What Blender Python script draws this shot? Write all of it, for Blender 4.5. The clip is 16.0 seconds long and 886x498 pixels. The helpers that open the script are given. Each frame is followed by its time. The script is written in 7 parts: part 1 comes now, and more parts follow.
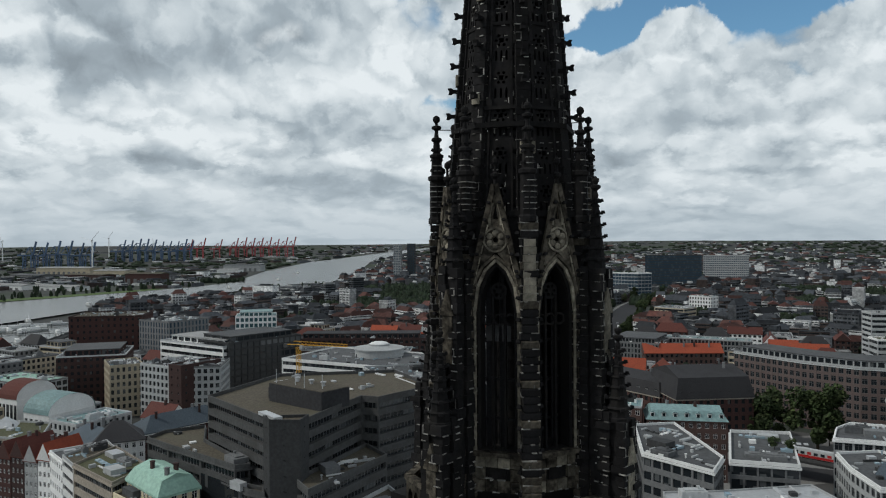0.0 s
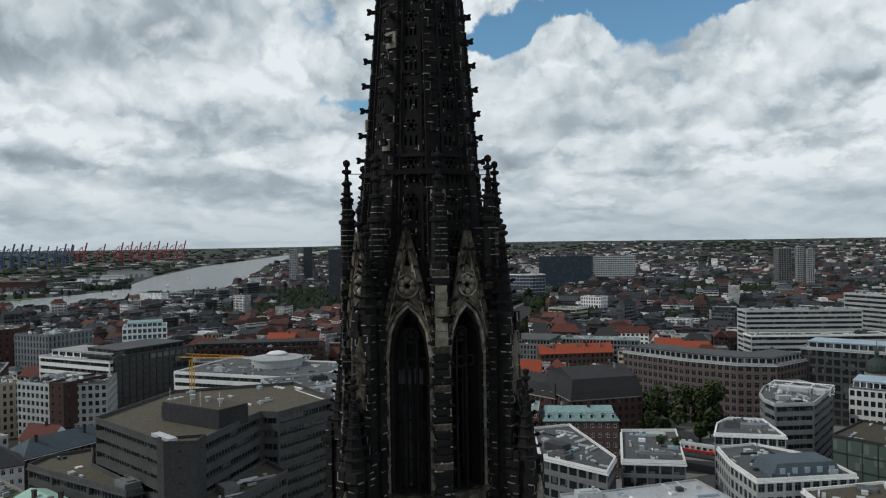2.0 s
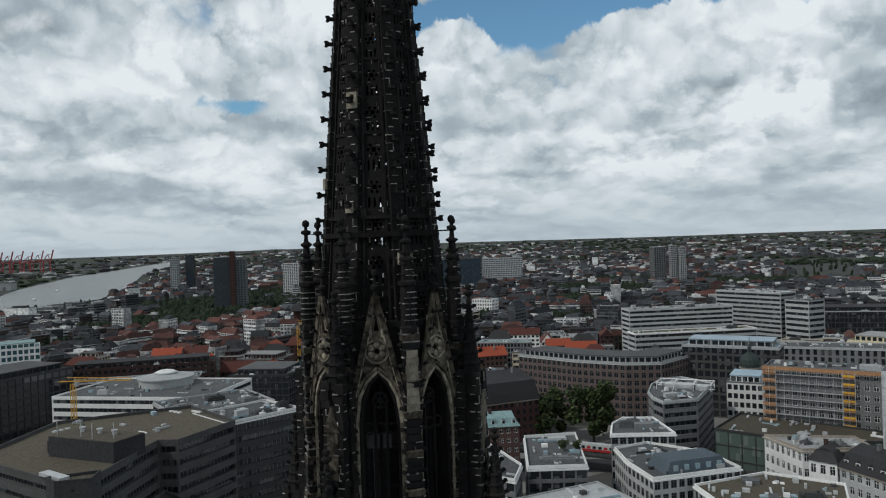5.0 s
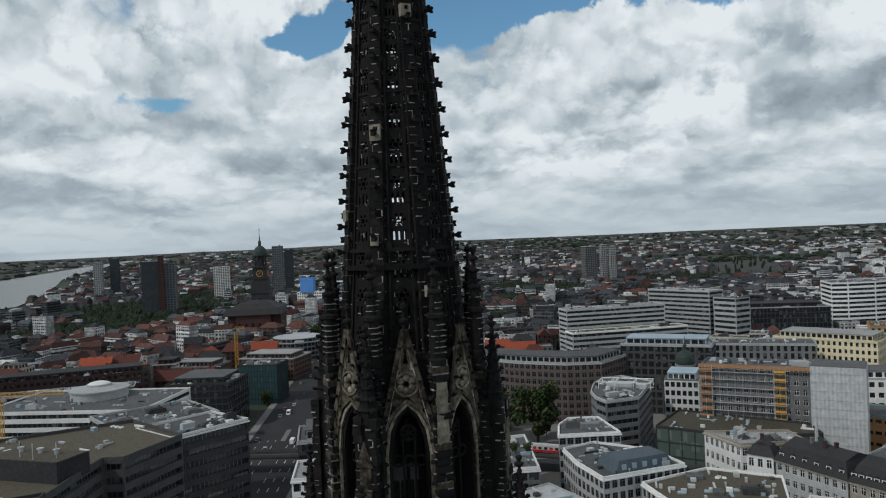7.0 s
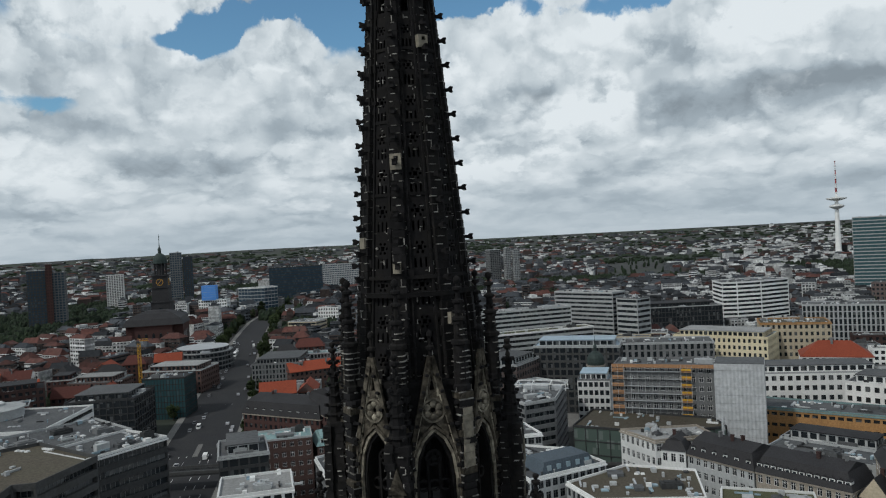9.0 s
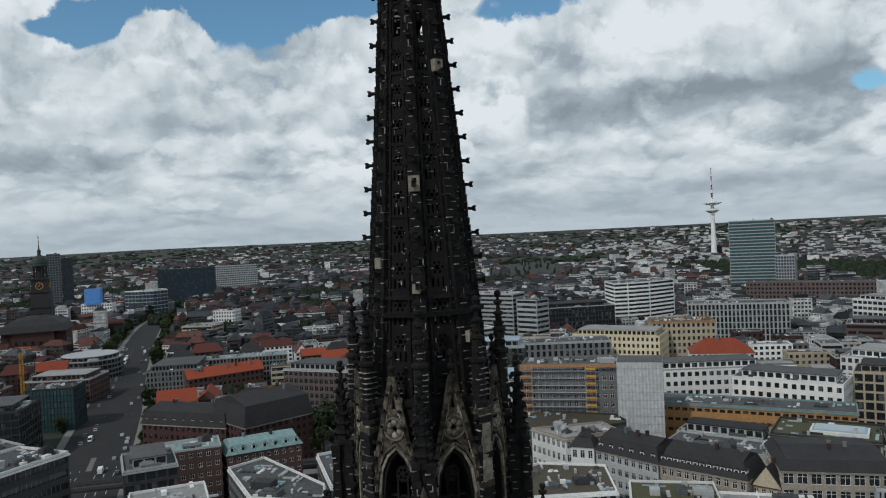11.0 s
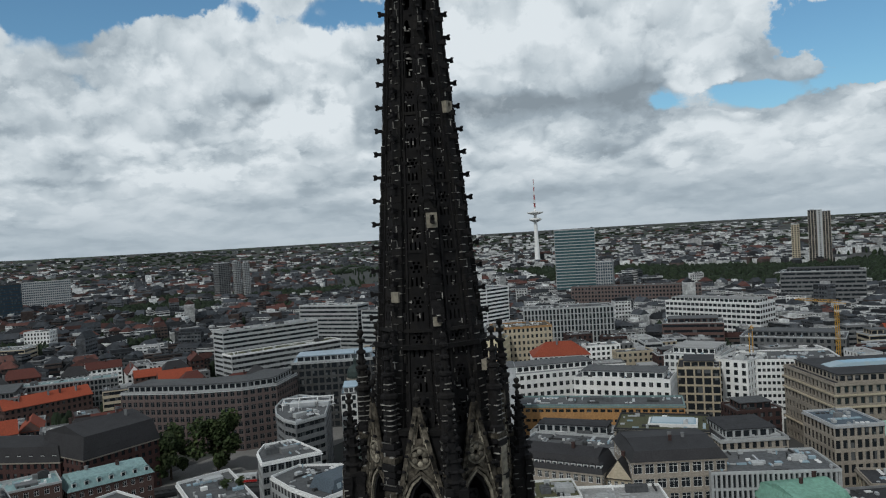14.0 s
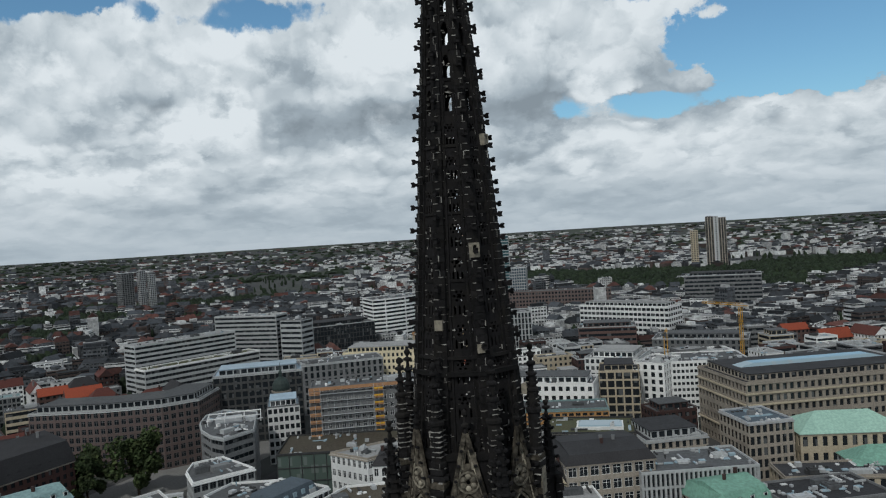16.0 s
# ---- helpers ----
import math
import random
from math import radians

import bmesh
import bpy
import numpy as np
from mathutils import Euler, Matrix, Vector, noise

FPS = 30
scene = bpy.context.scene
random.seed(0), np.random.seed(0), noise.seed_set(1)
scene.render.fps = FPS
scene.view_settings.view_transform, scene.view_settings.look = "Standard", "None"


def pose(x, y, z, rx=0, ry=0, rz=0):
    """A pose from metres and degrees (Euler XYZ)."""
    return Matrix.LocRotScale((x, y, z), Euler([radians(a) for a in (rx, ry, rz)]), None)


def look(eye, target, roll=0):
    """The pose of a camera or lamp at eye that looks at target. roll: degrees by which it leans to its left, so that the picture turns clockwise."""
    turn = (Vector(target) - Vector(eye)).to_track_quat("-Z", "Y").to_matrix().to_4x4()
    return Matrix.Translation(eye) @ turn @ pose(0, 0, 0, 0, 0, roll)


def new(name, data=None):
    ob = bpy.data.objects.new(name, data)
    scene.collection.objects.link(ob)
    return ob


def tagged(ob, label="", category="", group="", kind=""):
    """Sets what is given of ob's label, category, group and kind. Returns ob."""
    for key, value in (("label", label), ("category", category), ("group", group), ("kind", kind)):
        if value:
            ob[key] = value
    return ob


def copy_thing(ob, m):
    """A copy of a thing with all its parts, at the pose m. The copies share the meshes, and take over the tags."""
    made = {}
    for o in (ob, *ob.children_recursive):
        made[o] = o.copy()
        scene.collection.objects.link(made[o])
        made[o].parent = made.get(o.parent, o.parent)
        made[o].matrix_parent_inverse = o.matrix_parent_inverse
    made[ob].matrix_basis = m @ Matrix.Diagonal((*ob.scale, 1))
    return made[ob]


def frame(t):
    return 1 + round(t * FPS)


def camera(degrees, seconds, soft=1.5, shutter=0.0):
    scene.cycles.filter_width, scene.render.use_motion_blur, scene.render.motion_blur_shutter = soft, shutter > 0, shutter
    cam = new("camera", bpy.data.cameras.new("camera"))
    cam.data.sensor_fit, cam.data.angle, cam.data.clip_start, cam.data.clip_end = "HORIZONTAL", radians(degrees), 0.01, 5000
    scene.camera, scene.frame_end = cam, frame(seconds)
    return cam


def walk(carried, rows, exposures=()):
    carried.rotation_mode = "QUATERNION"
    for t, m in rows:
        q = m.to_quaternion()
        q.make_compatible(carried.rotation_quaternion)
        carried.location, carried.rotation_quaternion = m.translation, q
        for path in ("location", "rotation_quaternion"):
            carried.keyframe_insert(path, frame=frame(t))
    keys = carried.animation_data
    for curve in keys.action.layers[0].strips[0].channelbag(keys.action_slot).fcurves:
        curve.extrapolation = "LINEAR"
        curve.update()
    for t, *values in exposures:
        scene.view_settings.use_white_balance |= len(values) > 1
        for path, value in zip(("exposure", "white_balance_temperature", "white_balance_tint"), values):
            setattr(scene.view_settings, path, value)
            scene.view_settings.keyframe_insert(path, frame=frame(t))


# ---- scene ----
cam = camera(61.4, 16.0, soft=1.15)
PATH = [
    (0, (48.115, -4.849, 86.98), (46.115, -4.837, 86.964), -0.4),
    (0.5, (48.338, -4.922, 87.639), (46.339, -4.876, 87.625), -0.4),
    (1, (48.527, -5.073, 88.295), (46.534, -4.913, 88.28), -0.5),
    (1.5, (48.633, -5.36, 88.987), (46.651, -5.098, 88.969), -0.7),
    (2, (48.752, -5.733, 89.65), (46.772, -5.447, 89.635), -0.9),
    (2.5, (48.802, -6.203, 90.373), (46.827, -5.887, 90.358), -1.0),
    (3, (48.74, -6.829, 91.097), (46.777, -6.448, 91.079), -1.4),
    (3.5, (48.499, -7.531, 91.758), (46.551, -7.081, 91.739), -1.6),
    (4, (48.245, -8.279, 92.376), (46.304, -7.795, 92.357), -1.6),
    (4.5, (47.966, -9.22, 92.887), (46.038, -8.689, 92.87), -1.8),
    (7, (46.178, -15.705, 95.56), (44.324, -14.953, 95.536), -2.5),
    (7.5, (45.627, -17.284, 96.057), (43.792, -16.487, 96.034), -2.7),
    (8, (45.062, -18.998, 96.583), (43.248, -18.157, 96.56), -2.8),
    (8.5, (44.527, -20.773, 97.03), (42.741, -19.873, 97.006), -2.9),
    (9, (43.859, -22.597, 97.379), (42.12, -21.609, 97.352), -3.0),
    (11.5, (39.61, -31.309, 99.379), (38.073, -30.03, 99.339), -2.8),
    (12, (38.606, -33.042, 99.691), (37.125, -31.699, 99.652), -3.0),
    (12.5, (37.508, -34.726, 100.047), (36.092, -33.314, 100.008), -3.4),
    (13, (36.325, -36.366, 100.502), (34.966, -34.899, 100.46), -3.1),
    (13.5, (35.077, -38.024, 100.918), (33.77, -36.511, 100.876), -3.2),
    (14, (33.772, -39.64, 101.346), (32.51, -38.089, 101.306), -3.3),
    (14.5, (32.348, -41.221, 101.805), (31.133, -39.634, 101.766), -3.3),
    (15, (30.839, -42.836, 102.331), (29.671, -41.213, 102.291), -3.4),
    (15.5, (29.147, -44.35, 102.913), (28.03, -42.691, 102.874), -3.6),
    (16, (27.415, -45.786, 103.454), (26.35, -44.093, 103.416), -3.6),
]
walk(cam, [(t, look(eye, target, roll)) for t, eye, target, roll in PATH], [(0.0, -0.08, 6150.0, 6.0), (16.0, -0.2, 6050.0, 6.0)])

# ---------------------------------------------------------------- light
SUN_AZ, SUN_EL = 172.0, 46.0
sun = new("sun", bpy.data.lights.new("sun", "SUN"))
sun.data.energy, sun.data.angle, sun.data.color = 1.7, radians(3), (1.0, 0.94, 0.86)
sun_way = Vector((math.sin(radians(SUN_AZ)) * math.cos(radians(SUN_EL)), math.cos(radians(SUN_AZ)) * math.cos(radians(SUN_EL)),
                  math.sin(radians(SUN_EL))))
sun.matrix_world = look(sun_way * 400, (0, 0, 0))


class Nodes:
    """A thin wrapper that adds nodes and links them."""

    def __init__(self, tree):
        self.tree = tree

    def add(self, kind, **given):
        n = self.tree.nodes.new(kind)
        for key, value in given.items():
            if key.startswith("in_"):
                n.inputs[int(key[3:])].default_value = value
            elif key == "operation":
                n.operation = value
            elif key == "blend":
                n.blend_type = value
            elif key == "kind":
                n.data_type = value
        return n

    def link(self, a, b):
        self.tree.links.new(a, b)
        return self

    def math(self, op, a, b=None, c=None, clamp=False):
        n = self.tree.nodes.new("ShaderNodeMath")
        n.operation, n.use_clamp = op, clamp
        for i, v in enumerate((a, b, c)):
            if v is None:
                continue
            if isinstance(v, (int, float)):
                n.inputs[i].default_value = v
            else:
                self.link(v, n.inputs[i])
        return n.outputs[0]

    def mix(self, fac, a, b, blend="MIX"):
        n = self.tree.nodes.new("ShaderNodeMix")
        n.data_type, n.blend_type = "RGBA", blend
        for i, v in ((0, fac), (6, a), (7, b)):
            if isinstance(v, (int, float)):
                n.inputs[i].default_value = v
            elif isinstance(v, tuple):
                n.inputs[i].default_value = (*v, 1) if len(v) == 3 else v
            else:
                self.link(v, n.inputs[i])
        return n.outputs[2]

    def ramp(self, fac, a, b):
        """Smooth step of fac from a to b."""
        n = self.tree.nodes.new("ShaderNodeMapRange")
        n.interpolation_type = "SMOOTHSTEP"
        self.link(fac, n.inputs[0])
        n.inputs[1].default_value, n.inputs[2].default_value = a, b
        return n.outputs[0]

    def noise(self, vec, scale, detail=6.0, rough=0.55, warp=0.0):
        n = self.tree.nodes.new("ShaderNodeTexNoise")
        if vec is not None:
            self.link(vec, n.inputs["Vector"])
        n.inputs["Scale"].default_value, n.inputs["Detail"].default_value = scale, detail
        n.inputs["Roughness"].default_value, n.inputs["Distortion"].default_value = rough, warp
        return n.outputs[0]


def make_sky():
    world = bpy.data.worlds.new("sky")
    scene.world = world
    world.use_nodes = True
    k = Nodes(world.node_tree)
    back = world.node_tree.nodes["Background"]
    sky = k.add("ShaderNodeTexSky")
    sky.sky_type, sky.sun_disc = "NISHITA", False
    sky.sun_elevation, sky.sun_rotation = radians(SUN_EL), radians(SUN_AZ)
    sky.air_density, sky.dust_density = 1.0, 0.6
    blue = k.mix(1.0, sky.outputs[0], (0.080, 0.104, 0.108), "MULTIPLY")
    way = k.add("ShaderNodeTexCoord").outputs["Generated"]
    parts = k.add("ShaderNodeSeparateXYZ")
    k.link(way, parts.inputs[0])
    x, y, z = parts.outputs
    up = k.math("MAXIMUM", z, 0.0)
    # rows of cloud lie closer together towards the horizon
    rise = k.math("MULTIPLY", k.math("LOGARITHM", k.math("ADD", up, 0.075), math.e), 0.34)

    def at(dz=0.0, lift=0.0, side=0.0):
        """A place on the sky, shifted to another part of the pattern, or a little upwards and towards the sun."""
        v = k.add("ShaderNodeCombineXYZ")
        k.link(k.math("ADD", x, side), v.inputs[0]).link(k.math("ADD", y, -side), v.inputs[1])
        k.link(k.math("ADD", rise, dz + lift), v.inputs[2])
        return v.outputs[0]

    def add(*terms):
        total = terms[0]
        for t in terms[1:]:
            total = k.math("ADD", total, t)
        return total

    def times(a, f):
        return k.math("MULTIPLY", a, f)

    def centred(n, f):
        return times(k.math("SUBTRACT", n, 0.5), f)

    # a fine raggedness that bends the round heads
    ragged_x, ragged_z = centred(k.noise(at(7.0), 9.0, 6.0, 0.62), 1.0), centred(k.noise(at(11.0), 9.0, 6.0, 0.62), 1.0)

    def heads(dz, sizes, lift=0.0, side=0.0):
        """Rounded heads of cumulus: domes at several sizes with creases between them."""
        bend = k.add("ShaderNodeCombineXYZ")
        k.link(times(ragged_x, 0.14), bend.inputs[0]).link(times(ragged_x, -0.11), bend.inputs[1]).link(times(ragged_z, 0.13), bend.inputs[2])
        vec = k.add("ShaderNodeVectorMath")
        vec.operation = "ADD"
        k.link(at(dz, lift, side), vec.inputs[0]).link(bend.outputs[0], vec.inputs[1])
        total = None
        for size, weight in sizes:
            cell = k.add("ShaderNodeTexVoronoi")
            cell.feature = "F1"
            cell.inputs["Scale"].default_value = size
            k.link(vec.outputs[0], cell.inputs["Vector"])
            d = cell.outputs["Distance"]
            h = times(k.math("SUBTRACT", 0.42, k.math("MULTIPLY", d, d)), weight)
            total = h if total is None else k.math("ADD", total, h)
        return total

    def lobes(spots, ragged=3.0):
        """Soft spots in the sky: azimuth, elevation, half width and half height in degrees, weight."""
        total = None
        wx, wz = times(ragged_x, ragged), times(ragged_z, ragged)
        for az, el, wide, high, weight in spots:
            s, e = radians(az), radians(el)
            u = k.math("ADD", k.math("MULTIPLY", x, math.cos(s)), k.math("MULTIPLY", y, -math.sin(s)))
            front = k.math("ADD", k.math("MULTIPLY", x, math.sin(s)), k.math("MULTIPLY", y, math.cos(s)))
            u = k.math("DIVIDE", u, math.sin(radians(wide)))
            v = k.math("DIVIDE", k.math("SUBTRACT", z, math.sin(e)), math.sin(radians(high)))
            u, v = k.math("ADD", u, wx), k.math("ADD", v, wz)
            dist = k.math("SQRT", k.math("ADD", k.math("MULTIPLY", u, u), k.math("MULTIPLY", v, v)))
            spot = k.math("MULTIPLY", k.math("MULTIPLY", k.ramp(dist, 1.6, 0.3), k.ramp(front, 0.0, 0.3)), weight)
            total = spot if total is None else k.math("ADD", total, spot)
        return total

    clear = lobes(((282.0, 15.4, 3.6, 1.5, 0.34), (293.5, 16.9, 7.0, 1.4, 0.36), (275.0, 15.0, 5.0, 0.6, 0.20), (314.5, 16.9, 5.5, 1.4, 0.38), (351, 12.4, 5.5, 3.4, 0.5),
                   (345, 17.6, 4.5, 1.6, 0.4), (358, 12.0, 7, 4.0, 0.5), (344, 8.6, 5.0, 0.9, 0.28), (267, 10.8, 3, 0.6, 0.13), (273, 10.4, 2.6, 0.7, 0.15), (301, 17.4, 5, 1.0, 0.30)))
    full = lobes(((287.5, 14.6, 2.6, 1.9, 0.34), (250, 15.3, 3.5, 1.4, 0.16), (333, 13.4, 8, 2.8, 0.24), (354, 6.8, 4.5, 1.3, 0.26), (305, 13.0, 8, 3, 0.16), (346.5, 9.9, 1.8, 0.6, 0.2), (349, 14.2, 1.2, 0.5, 0.2)), 2.0)
    grey = lobes(((242.5, 12.8, 6, 1.1, 0.46), (261, 14.0, 6, 1.8, 0.20), (257, 7.0, 4, 0.6, 0.28), (270, 12.2, 3, 1.0, 0.22), (279, 8.5, 6, 0.8, 0.24), (291, 8.6, 6, 0.9, 0.30), (303, 6.8, 8, 0.8, 0.32),
                  (320, 9.2, 9, 0.9, 0.40), (309, 10.4, 5, 0.8, 0.28), (331, 9.6, 7, 0.8, 0.40), (318, 5.2, 10, 0.6, 0.22), (338, 10.8, 5, 0.7, 0.22)), 2.2)

    # the far deck: banks behind one another, each with a pale upper rim and a flat grey base
    mass = k.noise(at(), 3.4, 8.0, 0.5, 0.2)
    soft, above = k.noise(at(), 4.2, 3.0, 0.45, 0.2), k.noise(at(0.0, 0.05), 4.2, 3.0, 0.45, 0.2)
    deck_sizes = ((5.5, 0.6), (14.0, 0.30), (36.0, 0.14))
    small = heads(2.0, deck_sizes)
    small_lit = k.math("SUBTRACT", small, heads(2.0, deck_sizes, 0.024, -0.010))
    wisp = k.noise(at(3.0), 8.0, 8.0, 0.52, 0.3)
    body = add(k.math("SUBTRACT", mass, clear), full, centred(wisp, 0.20), times(small, 0.30), times(k.ramp(z, 0.17, 0.09), 0.14), 0.03)
    cover = k.ramp(body, 0.33, 0.44)
    shade = add(times(k.math("SUBTRACT", soft, above), 2.3), times(small_lit, 1.45), centred(wisp, 0.30), times(small, 0.30), 0.63)
    shade = k.math("SUBTRACT", add(shade, times(full, 0.9)), times(grey, 0.85), clamp=True)
    tone = k.add("ShaderNodeValToRGB")
    stops = ((0.0, (0.29, 0.325, 0.355)), (0.35, (0.41, 0.455, 0.49)), (0.65, (0.625, 0.66, 0.68)), (1.0, (0.87, 0.88, 0.88)))
    while len(tone.color_ramp.elements) < len(stops):
        tone.color_ramp.elements.new(0.5)
    for el, (p, c) in zip(tone.color_ramp.elements, stops):
        el.position, el.color = p, (*c, 1)
    k.link(shade, tone.inputs[0])
    cloud = tone.outputs[0]
    # nearer cumulus in front of the deck: sharp bright heads over soft grey feet
    near_mass, near_up = k.noise(at(20.0), 4.0, 2.5, 0.5, 0.3), k.noise(at(20.0, 0.09), 4.0, 2.5, 0.5, 0.3)
    sizes = ((7.5, 0.6), (19.0, 0.32), (48.0, 0.15))
    dome = heads(23.0, sizes)
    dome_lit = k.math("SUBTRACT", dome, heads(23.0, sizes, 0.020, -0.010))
    drop = k.math("SUBTRACT", near_mass, near_up)
    rim = add(near_mass, times(dome, 0.13), centred(wisp, 0.16), times(full, 0.5), times(clear, -0.75), times(k.ramp(z, 0.04, 0.13), 0.03))
    near = times(k.ramp(rim, 0.545, 0.61), k.ramp(drop, -0.06, 0.09))
    lit = k.math("SUBTRACT", add(times(drop, 1.5), times(dome_lit, 1.5), centred(wisp, 0.25), times(dome, 0.3), 0.66), times(grey, 0.6), clamp=True)
    tone2 = k.add("ShaderNodeValToRGB")
    while len(tone2.color_ramp.elements) < len(stops):
        tone2.color_ramp.elements.new(0.5)
    for el, (p, c) in zip(tone2.color_ramp.elements, stops):
        el.position, el.color = p, (*c, 1)
    k.link(lit, tone2.inputs[0])
    # sky greyed high overhead, out of view, to dim the light on the city
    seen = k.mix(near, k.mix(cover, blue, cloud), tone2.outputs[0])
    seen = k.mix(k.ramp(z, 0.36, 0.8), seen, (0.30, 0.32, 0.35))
    haze = k.ramp(z, 0.11, -0.01)
    seen = k.mix(times(haze, 0.78), seen, (0.47, 0.52, 0.56))
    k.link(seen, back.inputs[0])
    back.inputs[1].default_value = 1.0


make_sky()

# ---------------------------------------------------------------- materials


def surface(name, colour, rough=0.85, grain=2.0, spread=0.25, bump=0.15, second=None, patch=0.12, metal=0.0, by_object=0.15, by_island=0.0,
            stain=0.35, gloss=0.3):
    """A weathered surface: fine grain, broad stains, a second tint in patches and a shift from piece to piece."""
    m = bpy.data.materials.new(name)
    m.use_nodes = True
    k = Nodes(m.node_tree)
    b = m.node_tree.nodes["Principled BSDF"]
    where = k.add("ShaderNodeTexCoord").outputs["Object"]
    fine = k.noise(where, grain, 5.0, 0.6)
    broad = k.noise(where, patch, 4.0, 0.55, 0.4)
    dark = tuple(c * (1 - spread) for c in colour)
    light = tuple(min(1.0, c * (1 + spread)) for c in colour)
    tone = k.mix(k.ramp(fine, 0.3, 0.7), dark, light)
    other = second or tuple(c * 0.62 for c in colour)
    tone = k.mix(k.math("MULTIPLY", k.ramp(broad, 0.42, 0.72), stain), tone, other)
    if by_object:
        chance = k.add("ShaderNodeObjectInfo").outputs["Random"]
        tone = k.mix(1.0, tone, k.mix(chance, (1 - by_object,) * 3, (1 + by_object,) * 3), "MULTIPLY")
    if by_island:
        chance = k.add("ShaderNodeNewGeometry").outputs["Random Per Island"]
        tone = k.mix(1.0, tone, k.mix(chance, (1 - by_island,) * 3, (1 + by_island,) * 3), "MULTIPLY")
    k.link(tone, b.inputs["Base Color"])
    b.inputs["Metallic"].default_value = metal
    b.inputs["Specular IOR Level"].default_value = gloss
    k.link(k.math("ADD", k.math("MULTIPLY", k.math("SUBTRACT", broad, 0.5), 0.25), rough, clamp=True), b.inputs["Roughness"])
    if bump:
        n = k.add("ShaderNodeBump")
        n.inputs["Strength"].default_value, n.inputs["Distance"].default_value = bump, 0.05
        k.link(fine, n.inputs["Height"]).link(n.outputs[0], b.inputs["Normal"])
    return m


def glazing(name, colour, rough=0.08, blinds=0.25):
    """Window glass: dark rooms behind, gloss, and a light blind here and there."""
    m = bpy.data.materials.new(name)
    m.use_nodes = True
    k = Nodes(m.node_tree)
    b = m.node_tree.nodes["Principled BSDF"]
    where = k.add("ShaderNodeTexCoord").outputs["Object"]
    split = k.add("ShaderNodeSeparateXYZ")
    k.link(where, split.inputs[0])
    snap = k.add("ShaderNodeCombineXYZ")
    k.link(k.math("FLOOR", k.math("MULTIPLY", k.math("ADD", split.outputs[0], split.outputs[1]), 0.5)), snap.inputs[0])
    k.link(k.math("FLOOR", k.math("MULTIPLY", split.outputs[2], 0.3)), snap.inputs[1])
    toss = k.add("ShaderNodeTexWhiteNoise")
    k.link(snap.outputs[0], toss.inputs["Vector"])
    pick = toss.outputs["Value"]
    tone = k.mix(k.math("MULTIPLY", k.ramp(pick, 0.84, 0.86), blinds), colour, (0.34, 0.35, 0.35))
    k.link(tone, b.inputs["Base Color"])
    b.inputs["Roughness"].default_value = rough
    b.inputs["IOR"].default_value = 1.5
    n = k.add("ShaderNodeBump")
    n.inputs["Strength"].default_value, n.inputs["Distance"].default_value = 0.05, 0.05
    k.link(k.noise(where, 0.35, 2.0), n.inputs["Height"]).link(n.outputs[0], b.inputs["Normal"])
    return m


SOOT = surface("sooty_sandstone", (0.0072, 0.0066, 0.0070), 0.95, 3.0, 0.55, 0.5, (0.019, 0.017, 0.0145), 0.6, by_object=0.3, by_island=0.35, stain=0.7, gloss=0.32)
SOOT_DEEP = surface("blackened_sandstone", (0.0064, 0.0058, 0.0062), 0.95, 3.0, 0.5, 0.5, (0.018, 0.016, 0.014), 0.9, by_object=0.3, by_island=0.3, stain=0.6, gloss=0.32)
SOOT_WARM = surface("worn_sandstone", (0.080, 0.070, 0.055), 0.95, 3.0, 0.6, 0.5, (0.008, 0.0075, 0.007), 1.1, by_object=0.3, by_island=0.4, stain=0.95, gloss=0.1)
JOINT = surface("pale_mortar", (0.25, 0.24, 0.22), 0.9, 2.2, 0.6, 0.3, (0.05, 0.046, 0.04), 1.3, by_object=0.2, by_island=0.6, stain=0.9)
NEW_STONE = surface("replaced_sandstone", (0.26, 0.235, 0.185), 0.9, 3.0, 0.25, 0.4, (0.07, 0.06, 0.05), 0.9, by_object=0.25, stain=0.7)
CARVED = surface("pale_carved_sandstone", (0.20, 0.18, 0.14), 0.95, 3.0, 0.4, 0.5, (0.035, 0.03, 0.026), 1.5, by_object=0.5, by_island=0.5, stain=0.8)
IRON = surface("dark_iron", (0.02, 0.02, 0.022), 0.55, 6.0, 0.3, 0.2, metal=0.6)
CONCRETE = surface("exposed_concrete", (0.080, 0.081, 0.081), 0.9, 1.2, 0.18, 0.25, (0.052, 0.050, 0.047), 0.16, stain=0.6)
CONCRETE_DARK = surface("dark_concrete", (0.045, 0.046, 0.047), 0.9, 1.2, 0.2, 0.25)
WHITE = surface("white_render", (0.76, 0.76, 0.745), 0.8, 1.5, 0.08, 0.1, (0.45, 0.45, 0.44), 0.09)
LIGHT = surface("light_grey_panels", (0.40, 0.41, 0.41), 0.7, 1.0, 0.12, 0.1)
GREY = surface("grey_stone_cladding", (0.16, 0.163, 0.165), 0.8, 1.2, 0.16, 0.15)
SAND = surface("sandstone_facade", (0.44, 0.38, 0.28), 0.85, 1.4, 0.15, 0.2, (0.26, 0.22, 0.16))
CREAM = surface("cream_render", (0.68, 0.60, 0.42), 0.85, 1.4, 0.1, 0.1)
STONE = surface("grey_brown_stone", (0.30, 0.265, 0.22), 0.85, 1.6, 0.2, 0.25, (0.16, 0.14, 0.12))
BRICK = surface("red_brick", (0.070, 0.036, 0.032), 0.9, 3.0, 0.25, 0.25, (0.075, 0.038, 0.032))
BRICK_DARK = surface("dark_brick", (0.055, 0.032, 0.029), 0.9, 3.0, 0.25, 0.25)
